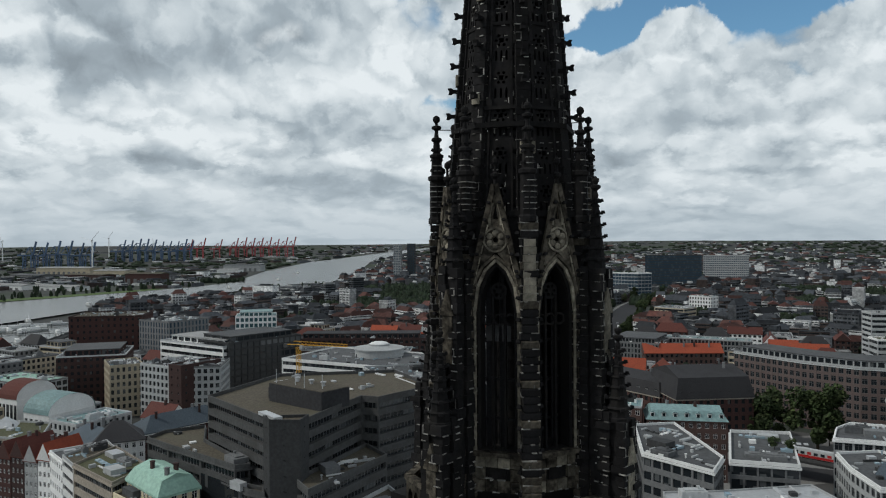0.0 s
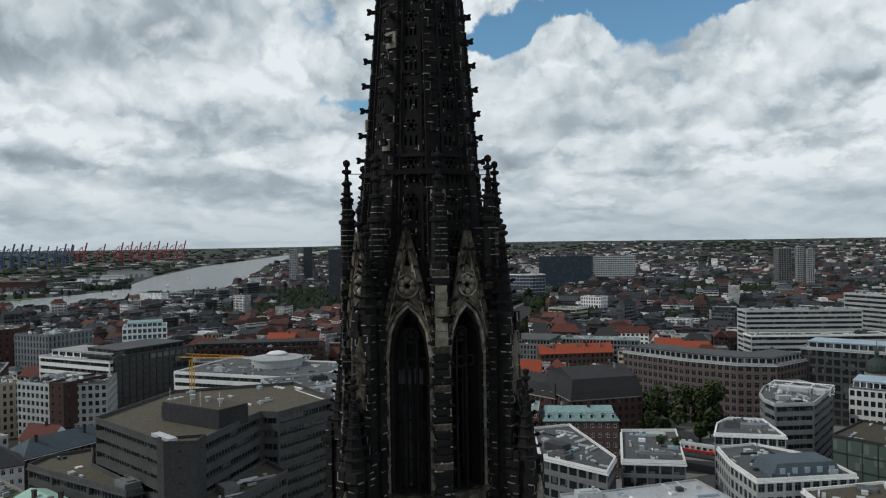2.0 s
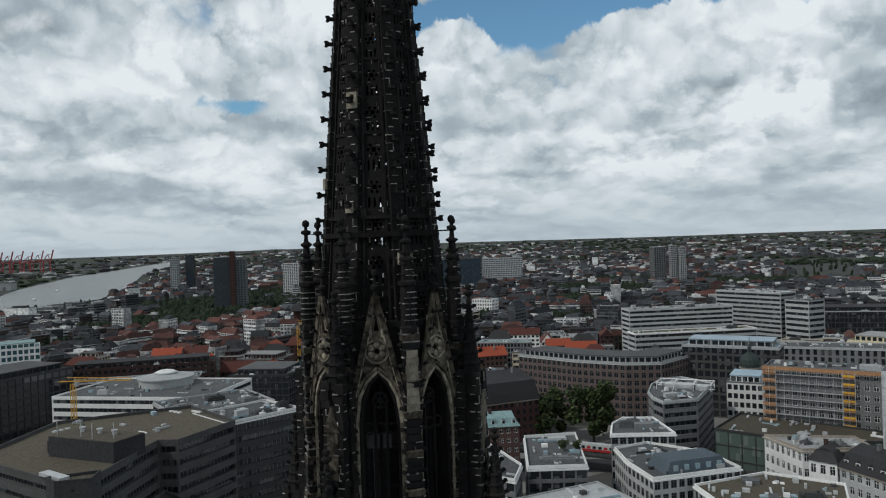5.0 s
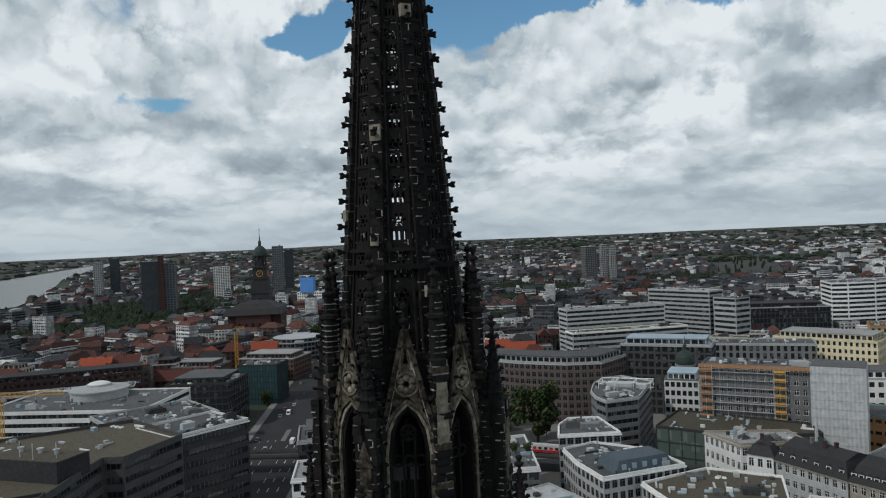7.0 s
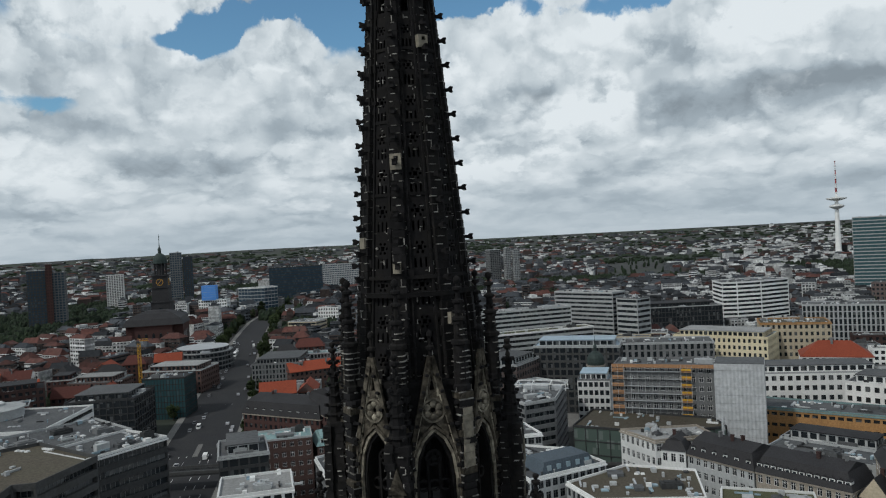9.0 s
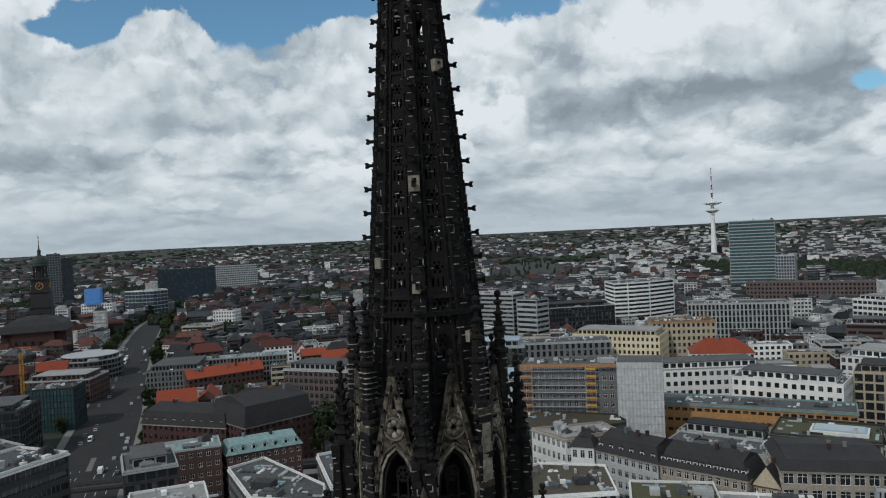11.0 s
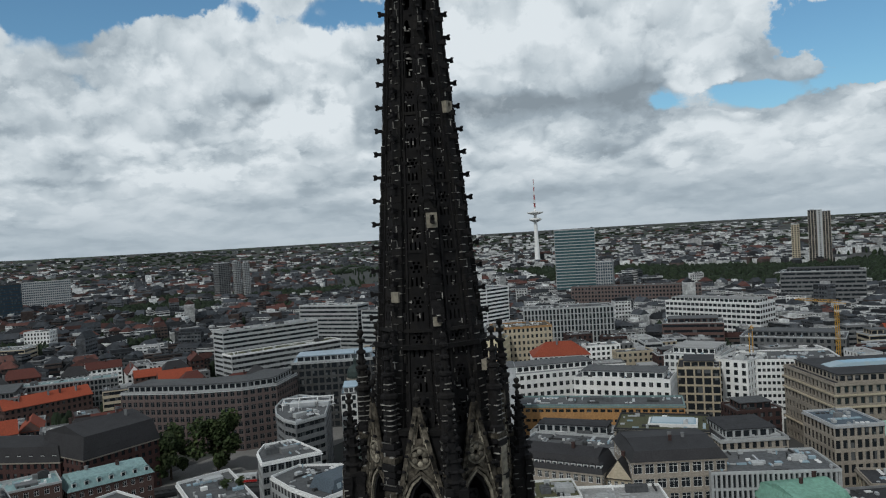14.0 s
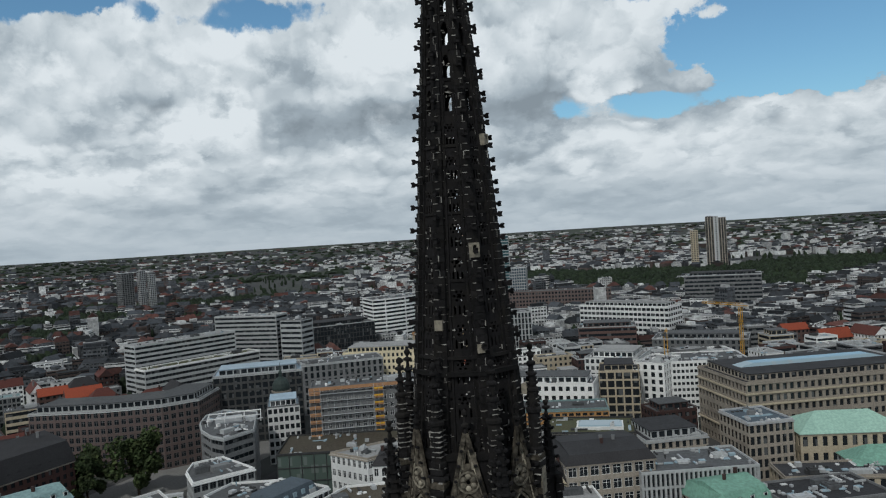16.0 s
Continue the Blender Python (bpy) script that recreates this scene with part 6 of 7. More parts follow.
building("shopping_hall", "arcade with green-grey glass and metal roofs", "hall", R(-132, 478, 64, 8, 30), 20, 5, GREY, GLASS, FLAT, bay=4, units=12, setback=6)
building("office_building", "brick office range by the park", "office building", R(-420, 760, 150, 20, 24), 27, 6, BRICK_PALE, GLASS, FLAT, bay=4, pier=0.4, band=0.45, units=6)
building("office_building", "dark stepped office block by the park", "office building", R(-190, 800, 80, 10, 36), 40, 9, GREY, GLASS, FLAT_DARK, bay=4, pier=0.0, band=0.5, units=4, setback=6)

turret = thing("dome_turret", "round stone turret with a dark copper dome and lantern", "turret", pose(-247, 228, 0))
part("drum", Geo().lathe([(4.4, 0), (4.4, 29), (4.9, 29.3), (4.9, 30)], 16), STONE, turret)
part("dome", Geo().lathe([(4.3, 30), (4.5, 31.5), (4.2, 33.5), (3.2, 35.3), (1.6, 36.5), (0.9, 36.8)], 16), COPPER_DARK, turret)
part("lantern", Geo().lathe([(0.8, 36.7), (0.8, 38.6), (1.1, 38.8), (0.5, 40), (0.15, 41), (0.1, 44)], 8), COPPER_DARK, turret)

# high-rises
building("office_tower", "navy glass office tower with floor bands", "office tower", R(-1088, 310, 82, 73, 22), 60, 15, CONCRETE_DARK, GLASS_BLUE, FLAT, bay=3, pier=0.05, band=0.22, units=3, base=6)
building("office_tower", "white and blue office slab with many windows", "office tower", R(-1222, 447, 72, 68, 16), 56, 15, LIGHT, GLASS_BLUE, FLAT, bay=3, pier=0.3, band=0.4, units=2, base=6)
building("office_building", "curved glass office with white frame", "office building", [(-985, 236), (-966, 248), (-956, 264), (-962, 284), (-988, 284)], 38, 8, LIGHT, GLASS_BLUE, FLAT_LIGHT, bay=5, pier=0.05, band=0.2, units=1, trim=WHITE, base=6)
building("office_tower", "tall office tower banded in blue-green glass and white", "office tower", R(-486, 838, 54, 30, 22), 97, 24, LIGHT, GLASS_TEAL, FLAT, bay=6, pier=0.0, band=0.3, units=2, depth=0.4)
building("office_tower", "rounded glass stair block beside the banded tower", "office tower", R(-437, 858, 22, 20, 22), 52, 13, LIGHT, GLASS_BLUE, FLAT, bay=3, pier=0.3, band=0.3, units=1)
building("hotel_tower", "dark bronze hotel tower with a white vertical stripe", "hotel tower", R(-317, 1478, 15, 12, 22), 106, 30, STONE, GLASS, FLAT, bay=5, pier=0.3, band=0.12, units=2, base=0)
building("hotel_tower", "pale vertical fin slab of the hotel tower", "hotel tower", R(-302, 1480, 9, 12, 24), 106, 30, LIGHT, GLASS, FLAT, bay=9, pier=0.7, band=0.5, units=0)
building("hotel_tower", "dark half of the hotel tower with narrow windows", "hotel tower", R(-293, 1482, 14, 12, 22), 103, 30, STONE, GLASS, FLAT, bay=5, pier=0.3, band=0.12, units=1)
building("apartment_tower", "sand-coloured high-rise beside the hotel", "apartment tower", R(-350, 1490, 14, 12, 18), 80, 22, SAND, GLASS, FLAT, bay=4, units=1)
for x, y, w, h, c, g in ((-1590, -104, 16, 82, LIGHT, GLASS_BLUE), (-1596, -74, 16, 86, CONCRETE_DARK, GLASS_BLUE), (-1322, 205, 20, 98, GREY, GLASS_BLUE), (-1316, 226, 16, 90, CONCRETE_DARK, GLASS_BLUE),
                         (-1060, -16, 22, 84, CONCRETE_DARK, GLASS_BLUE), (-1056, 8, 20, 80, GREY, GLASS_BLUE), (-1052, 6, 7, 92, BRICK, BRICK_DARK), (-1300, 100, 26, 66, WHITE, GLASS), (-1046, 690, 20, 74, GREY, GLASS),
                         (-1030, 712, 10, 76, LIGHT, GLASS), (-1022, 724, 10, 72, LIGHT, GLASS)):
    z = ground_z(x, y)
    building("high_rise", "slim high-rise tower standing over the far roofs", "high-rise", R(x, y, w, 80, w), h - z, 22, c, g, FLAT, bay=4, pier=0.3, band=0.35, units=1, base=z - 0.5)
building("apartment_house", "white housing block with many windows near the tall church", "apartment house", R(-952, 176, 36, 60, 18), 27, 7, WHITE, GLASS, COPPER_PALE, bay=3, pier=0.4, band=0.45, units=3, base=7)
blue_cube = thing("sheeted_tower", "bright blue tarpaulin-wrapped scaffold cube on a white block", "scaffold", pose(-948, 190, 34, 0, 0, 62))
part("sheeting", Geo().box(-9, 9, -6, 6, 0, 19), BLUE_SHEET, blue_cube)
for k in range(6):
    part("frame", Geo().box(-9.1, 9.1, -6.1, 6.1, 3.1 * k + 1, 3.1 * k + 1.2), METAL_BLUE, blue_cube)
building("office_building", "beige office block with dark bands among trees", "office building", R(-656, 199, 30, 44, 24), 22, 6, SAND, GLASS, FLAT, bay=4, pier=0.0, band=0.5, units=3, base=3)
building("apartment_house", "white apartment block with regular windows", "apartment house", R(-725, 255, 24, 42, 16), 26, 7, WHITE, GLASS, TILE_RED, bay=3, units=2, base=4)
building("office_building", "sharp-edged dark glass office with a slanted roof", "office building", [(-376, -7), (-362, 24), (-390, 38), (-408, 8)], 24.5, 7, CONCRETE_DARK, GLASS, FLAT, bay=3.4, pier=0.12, band=0.18, units=4, setback=4)
building("office_building", "office with white edged roof and glass front facing the road", "office building", R(-223, -26, 36, 108, 30), 37, 9, CONCRETE, GLASS, FLAT, bay=4, pier=0.08, band=0.22, units=10, trim=LIGHT)
building("office_building", "teal glass office corner", "office building", R(-424, 36, 25, 60, 20), 24, 7, CONCRETE_DARK, GLASS_TEAL, FLAT_DARK, bay=1.8, pier=0.12, band=0.1, units=2)
building("office_building", "rounded orange brick office with sloping glass roof", "office building", R(-501, 46, 42, 54, 30), 17, 5, BRICK_ROSE, GLASS, FLAT_LIGHT, bay=3, pier=0.5, band=0.45, units=4, setback=4)
building("office_building", "orange brick office with stepped glass attic", "office building", R(-492, 0, 32, 58, 24), 17, 5, BRICK_ROSE, GLASS, FLAT_LIGHT, bay=3, pier=0.5, band=0.45, units=3, setback=4)
building("office_building", "round glass office with banded floors", "office building", [(-573 + 23 * math.cos(2 * math.pi * i / 14), 102 + 23 * math.sin(2 * math.pi * i / 14)) for i in range(14)], 18, 5,
         GREY, GLASS, METAL, bay=4, pier=0.1, band=0.3, units=2, setback=3)

# ---------------------------------------------------------------- the tall church with the clock


def clock_church():
    z0 = ground_z(-747, 100)
    t = thing("clock_church", "dark brick baroque church with a tall copper-domed clock tower", "church", pose(-747, 100, z0 - 0.5, 0, 0, 70))
    SITES.append((-735, 105, 45))
    g = Geo()
    g.box(-9, 9, -9, 9, 0, 44).box(-9.7, 9.7, -9.7, 9.7, 43.2, 44.4).box(-8.2, 8.2, -8.2, 8.2, 44.4, 58, top=0.95).box(-8.5, 8.5, -8.5, 8.5, 57.5, 58.6)
    part("tower", g, SLATE, t)
    g = Geo()
    g.box(-7.2, 7.2, -7.2, 7.2, 58.6, 70, top=0.95).box(-7.9, 7.9, -7.9, 7.9, 69.4, 70.6)
    part("clock_stage", g, SLATE, t)
    for a in range(4):
        m = pose(0, 0, 0, 0, 0, 90 * a)
        g = Geo()
        g.lathe([(3.4, 0), (3.4, 0.25), (3.0, 0.3), (3.0, 0.32)], 20, m @ pose(0, -6.95, 63.5, 90, 0, 0))
        dial = part("clock_face", g, FLAT_DARK, t)
        part("gilded_ring", Geo().lathe([(3.3, 0.26), (3.3, 0.4), (2.9, 0.41), (2.9, 0.2)], 20, m @ pose(0, -6.95, 63.5, 90, 0, 0)), CRANE_YELLOW, dial, "gilded rim")
        g = Geo()
        g.beam(m @ Vector((0, -7.4, 63.5)), m @ Vector((1.2, -7.4, 65.3)), 0.3).beam(m @ Vector((0, -7.4, 63.5)), m @ Vector((-1.9, -7.4, 62.3)), 0.3)
        part("clock_hand", g, CRANE_YELLOW, dial, "gilded hands")
    for i in range(8):
        a = radians(22.5 + 45 * i)
        g = Geo()
        g.lathe([(0.9, 70.6), (0.62, 71.2), (0.58, 81.2), (0.95, 82)], 8, pose(5.7 * math.cos(a), 5.7 * math.sin(a), 0))
        part("column", g, SLATE, t)
    part("core", Geo().lathe([(3.0, 70.6), (3.0, 82)], 8), SLATE, t)
    g = Geo()
    g.lathe([(7.2, 82), (7.2, 83.4), (6.7, 83.6), (6.8, 85.5), (6.2, 88), (4.7, 90.3), (2.8, 91.8), (2.0, 92.2)], 16)
    part("dome", g, COPPER_DARK, t)
    g = Geo()
    g.lathe([(1.6, 92.2), (1.5, 95.5), (1.9, 95.8), (1.2, 97.2), (0.5, 99), (0.28, 103), (0.22, 108), (0.5, 108.6), (0.5, 109.2), (0.08, 110), (0.06, 113.5)], 8)
    part("lantern", g, COPPER_DARK, t)
    g = Geo()
    g.box(-26, 26, -42, -9, 0, 24).box(-17, 17, -48, -6, 0, 24).box(-26.6, 26.6, -42.6, -8.4, 23.4, 24.6).box(-17.6, 17.6, -48.6, -5.4, 23.5, 24.8)
    part("nave", g, BRICK, t)
    g = Geo()
    ring = []
    for h, s in ((24.6, 1.02), (30.5, 0.9), (35, 0.62), (37.5, 0.3)):
        ring.append([(27 * s, -25.5 - 24 * s, h), (27 * s, -25.5 + 18 * s, h), (-27 * s, -25.5 + 18 * s, h), (-27 * s, -25.5 - 24 * s, h)])
    p = [q for r in ring for q in r]
    f = [(4 * j + i, 4 * j + (i + 1) % 4, 4 * j + 4 + (i + 1) % 4, 4 * j + 4 + i) for j in range(3) for i in range(4)] + [(12, 13, 14, 15)]
    g.poly(p, f)
    part("nave_roof", g, SLATE, t)
    for i in range(5):
        for side in (0, 1):
            x = -13 + 6.5 * i
            m = pose(x, -48.1, 5) if not side else pose(26.1, -38 + i * 6, 5, 0, 0, 90)
            g = Geo()
            plate(g, lancet(1.3, 0, 10, 12.5), [], -0.05, 0.12, m)
            part("window", g, GLASS, t)
    part("tower_window", Geo().box(-1.6, 1.6, -9.15, -8.9, 26, 38), GLASS, t)


clock_church()


def tv_tower():
    x, y = -998, 1614
    z0 = ground_z(x, y)
    t = thing("television_tower", "slender white concrete television tower with two round decks", "television tower", pose(x, y, z0 - 0.5))
    part("shaft", Geo().lathe([(9, 0), (6.6, 20), (5.4, 60), (4.2, 122)], 20), WHITE, t)
    part("lower_deck", Geo().lathe([(4.5, 112), (12, 115.5), (16.5, 118.5), (16.5, 120.5), (12, 122.5), (4.3, 124)], 28), WHITE, t)
    part("upper_deck", Geo().lathe([(4.2, 131), (14, 133.5), (22, 136.5), (22, 138.2), (13, 139.2), (4, 141)], 28), WHITE, t)
    part("neck", Geo().lathe([(4.2, 122), (3.8, 133)], 16), WHITE, t)
    z = 141
    for i in range(8):
        r = 2.4 - 0.25 * i
        part("mast_section", Geo().lathe([(r, z), (r, z + 9.2), (r + 1.5, z + 9.4), (r + 1.5, z + 10.2)], 12), CRANE_RED if i % 2 else WHITE, t, "red mast section" if i % 2 else "white mast section")
        z += 10.2


tv_tower()

# ---------------------------------------------------------------- railway viaduct, train, vehicles
LINE = ((-300, -16), (-285, 14), (-268, 48), (-247, 92), (-229, 122), (-211, 140), (-193, 156), (-179, 170), (-168, 184))


def viaduct(line):
    v = thing("railway_viaduct", "dark steel elevated railway viaduct on round piers", "viaduct", pose(0, 0, 0))
    for a, b in zip(line, line[1:]):
        g = Geo()
        g.beam((*a, 7.2), (*b, 7.2), 8.4, 0.9)
        part("deck", g, CONCRETE_DARK, v)
        d = (Vector(b) - Vector(a)).normalized()
        n = Vector((-d.y, d.x))
        for s in (-4.2, 4.2):
            p, q = Vector(a) + n * s, Vector(b) + n * s
            part("parapet", Geo().beam((p.x, p.y, 8.1), (q.x, q.y, 8.1), 0.25, 1.2), CONCRETE, v)
        for s in (-2.7, -1.3, 1.3, 2.7):
            p, q = Vector(a) + n * s, Vector(b) + n * s
            part("rail", Geo().beam((p.x, p.y, 7.75), (q.x, q.y, 7.75), 0.12, 0.16), IRON, v)
        part("pier", Geo().lathe([(1.3, 0), (1.1, 0.4), (0.95, 6.2), (1.5, 6.8)], 12, pose(*a, 0)), CONCRETE_DARK, v)


viaduct(LINE)
viaduct(((-452, -248), (-459, -261), (-481, -282), (-521, -310), (-557, -324), (-593, -331), (-640, -338), (-700, -345)))


def train():
    t = thing("underground_train", "red and white train standing on the viaduct", "train", pose(0, 0, 7.7))
    for a, b in (((-227, 124), (-212.5, 138.5)), ((-211.5, 139.5), (-195, 154))):
        a, b = Vector(a), Vector(b)
        m = pose((a.x + b.x) / 2, (a.y + b.y) / 2, 0, 0, 0, math.degrees(math.atan2(b.y - a.y, b.x - a.x)))
        n = (b - a).length / 2
        car = part("carriage", Geo().box(-n, n, -1.3, 1.3, 0.5, 3.3, m).box(-n, n, -1.1, 1.1, 3.3, 3.6, m), LIGHT, t)
        for s in (-1.33, 1.33):
            part("red_band", Geo().box(-n, n, s - 0.03, s + 0.03, 0.6, 1.5, m), TRAIN_RED, car)
            for k in range(9):
                x = -n + (k + 0.5) * 2 * n / 9
                part("window", Geo().box(x - 0.7, x + 0.7, s - 0.04, s + 0.04, 1.7, 2.7, m), GLASS if k % 3 else TRAIN_RED, car)


train()


def make_car(kind):
    """A parked or waiting vehicle."""
    label = {"car": "small passenger car on the asphalt", "van": "white delivery van on the asphalt", "bus": "long pale city bus on the asphalt"}[kind]
    length, width, height = {"car": (4.4, 1.8, 1.45), "van": (5.6, 2.0, 2.4), "bus": (14, 2.5, 3.1)}[kind]
    c = thing(kind, label, kind, pose(0, 0, 0), "vehicles on the main road")
    mid = height * (0.58 if kind == "car" else 0.5)
    top = [(-0.5, mid * 0.9), (-0.42 if kind == "car" else -0.5, mid), (-0.3 if kind == "car" else -0.49, height), (0.12 if kind == "car" else 0.38, height), (0.28 if kind == "car" else 0.47, mid), (0.5, mid * 0.78)]
    pts = [(-0.5, 0.28)] + top + [(0.5, 0.28)]
    n = len(pts)
    body = Geo()
    body.poly([(x * length, -width / 2, z) for x, z in pts] + [(x * length, width / 2, z) for x, z in pts],
              [tuple(range(n)), tuple(range(2 * n - 1, n - 1, -1))] + [(i, n + i, n + (i + 1) % n, (i + 1) % n) for i in range(n)])
    part("body", body, WHITE if kind != "car" else CAR_PAINT, c)
    x0, x1 = (top[2][0] * length, top[3][0] * length)
    for s in (-1, 1):
        part("side_window", Geo().box(x0 + 0.1, x1 - 0.05, s * width / 2 - 0.02, s * width / 2 + 0.02, mid + 0.05, height - 0.15), GLASS, c)
    part("windscreen", Geo().beam((top[3][0] * length + 0.06, 0, height - 0.08), (top[4][0] * length + 0.03, 0, mid + 0.1), width * 0.86, 0.06), GLASS, c)
    for x in (-0.3, 0.3):
        for s in (-1, 1):
            part("wheel", Geo().lathe([(0.33, -0.1), (0.33, 0.1)], 12, pose(x * length, s * (width / 2 - 0.1), 0.33, 90)), TYRE, c)
    return c


first = {k: make_car(k) for k in ("car", "van", "bus")}
rng = random.Random(21)
placed = {k: False for k in first}


def put_vehicle(kind, x, y, z, angle):
    m = pose(x, y, z, 0, 0, angle)
    if not placed[kind]:
        first[kind].matrix_basis = m
        placed[kind] = True
    else:
        copy_thing(first[kind], m)


for i in range(44):
    lane = rng.choice((-13, -9.5, -5.6, 5.6, 9.5, 13))
    k = rng.uniform(1.9, 5.0)
    j = int(k)
    (x0, y0, w0), (x1, y1, _) = ROAD[j], ROAD[j + 1]
    d = Vector((x1 - x0, y1 - y0)).normalized()
    q = Vector((x0, y0)).lerp(Vector((x1, y1)), k - j) + Vector((-d.y, d.x)) * lane * w0 / 17
    kind = "bus" if i in (3, 17) else "van" if i % 7 == 2 else "car"
    put_vehicle(kind, q.x, q.y, ground_z(q.x, q.y) + (1.03 if q.length > 430 else 0.13), math.degrees(math.atan2(d.y, d.x)) + (180 if lane > 0 else 0))

# ---------------------------------------------------------------- trees


def leafy(rng, blobs, leaves, size):
    """A crown of many small leaf tufts gathered on uneven limbs' ends."""
    g = Geo()
    for bx, by, bz, br in blobs:
        for _ in range(leaves):
            d = Vector((rng.gauss(0, 1), rng.gauss(0, 1), rng.gauss(0, 0.9)))
            d = d.normalized() * br * (0.55 + 0.5 * rng.random())
            c = Vector((bx, by, bz)) + d
            u = Vector((rng.uniform(-1, 1), rng.uniform(-1, 1), rng.uniform(-0.5, 0.5))).normalized() * size * rng.uniform(0.6, 1.3)
            w = u.orthogonal().normalized() * size * rng.uniform(0.5, 1.1)
            e = u.cross(w).normalized() * size * 0.35
            g.poly([c - u, c + w + e, c + u, c - w + e], [(0, 1, 2), (0, 2, 3)])
    return g


def make_tree(height, spread, leaves, seed, label):
    rng = random.Random(seed)
    t = thing("tree", label, "tree", pose(0, 0, 0), "street trees")
    g = Geo()
    g.lathe([(0.06 * spread, 0), (0.045 * spread, height * 0.2), (0.035 * spread, height * 0.45), (0.01 * spread, height * 0.8)], 8)
    part("trunk", g, BARK, t)
    blobs = []
    for i in range(15):
        a, r = rng.uniform(0, 2 * math.pi), spread * rng.uniform(0.15, 0.8)
        z = height * rng.uniform(0.24, 0.92)
        r *= 1.15 - abs(z / height - 0.58) * 1.3
        blobs.append((r * math.cos(a), r * math.sin(a), z, spread * rng.uniform(0.24, 0.42)))
        b = Geo()
        b.beam((0, 0, height * rng.uniform(0.22, 0.5)), (r * math.cos(a) * 0.8, r * math.sin(a) * 0.8, z), 0.2)
        if i < (4 if spread > 6 else 2):
            part("limb", b, BARK, t)
    part("crown", leafy(rng, blobs, leaves, 0.035 * height + 0.05), LEAF, t)
    return t


oak = make_tree(21, 9.5, 260, 3, "large full-leaved green tree on the square")
small = make_tree(12, 5.0, 90, 4, "round green street tree")
slim = make_tree(15, 4.4, 90, 6, "tall narrow green street tree")
oak.matrix_basis = pose(-258, 151, 0) @ Matrix.Diagonal((1.2, 1.2, 1.25, 1))
oak2 = copy_thing(oak, pose(-270, 135, 0, 0, 0, 70) @ Matrix.Diagonal((0.8, 0.8, 0.85, 1)))
for x, y, r in ((-268, 128, 40), (-275, 136, 200), (-266, 160, 300)):
    copy_thing(slim, pose(x, y, 0, 0, 0, r))
small.matrix_basis = pose(-306, 62, 0)
slim.matrix_basis = pose(-320, 70, 0)
for i, (x, y) in enumerate(((-298, 58), (-313, 66), (-250, 66), (-243, 60), (-305, 14), (-318, 18), (-330, 24), (-345, 29), (-158, 88), (-156, 92))):
    z = 29 if x > -160 else 0
    c = copy_thing(small, pose(x, y, z, 0, 0, 57 * i) @ Matrix.Diagonal((0.9, 0.9, 0.9, 1) if not z else (0.35, 0.35, 0.3, 1)))
    if z:
        tagged(c, "small green bush in a roof garden", "bush", "roof garden bushes")
for i in range(70):
    k = rng.uniform(2.6, 6.8)
    j = int(k)
    (x0, y0, w0), (x1, y1, _) = ROAD[j], ROAD[j + 1]
    d = Vector((x1 - x0, y1 - y0)).normalized()
    q = Vector((x0, y0)).lerp(Vector((x1, y1)), k - j) + Vector((-d.y, d.x)) * (w0 + rng.uniform(4, 8)) * rng.choice((-1, 1))
    s = rng.uniform(0.75, 1.2)
    copy_thing(rng.choice((small, slim)), pose(q.x, q.y, ground_z(q.x, q.y) - 0.4, 0, 0, rng.uniform(0, 360)) @ Matrix.Diagonal((s, s, s, 1)))

# ---------------------------------------------------------------- the streets behind: ordinary houses block by block


def river_gap(x, y):
    """Distance from the water's edge."""
    best = 1e9
    for (x0, y0, w0), (x1, y1, w1) in list(zip(RIVER, RIVER[1:])) + [((-520, -330, 40), (-640, -400, 70)), ((-640, -400, 70), (-760, -470, 90))]:
        d = Vector((x1 - x0, y1 - y0))
        t = max(0.0, min(1.0, Vector((x - x0, y - y0)).dot(d) / d.length_squared))
        best = min(best, math.hypot(x - x0 - d.x * t, y - y0 - d.y * t) - (w0 + (w1 - w0) * t))
    return best


def road_gap(x, y):
    best = 1e9
    for (x0, y0, w0), (x1, y1, w1) in zip(ROAD, ROAD[1:]):
        d = Vector((x1 - x0, y1 - y0))
        t = max(0.0, min(1.0, Vector((x - x0, y - y0)).dot(d) / d.length_squared))
        best = min(best, math.hypot(x - x0 - d.x * t, y - y0 - d.y * t) - w0)
    return best


PARKS = ((-1150, 40, 90), (-940, -110, 70), (-860, -40, 60), (-1010, 60, 60), (-1090, 290, 60), (-860, 270, 45), (-1160, 710, 80), (-980, 900, 70), (-820, 620, 40), (-700, 480, 30), (-900, 1020, 60), (-760, -150, 40), (-1250, -60, 110), (-1080, -20, 90), (-960, -30, 70), (-700, 230, 40), (-830, 420, 60), (-640, 330, 30), (-980, 560, 110), (-1000, 800, 90), (-620, 1250, 150), (-420, 1250, 160), (-200, 1300, 170),
         (-820, 1300, 110), (-300, 1060, 80), (-140, 1090, 80), (-440, 1060, 60), (-600, 1040, 60), (-60, 1500, 200), (-520, 560, 35), (-1350, 150, 120), (-1500, 420, 160))


def in_park(x, y):
    return any(math.hypot(x - a, y - b) < r for a, b, r in PARKS)


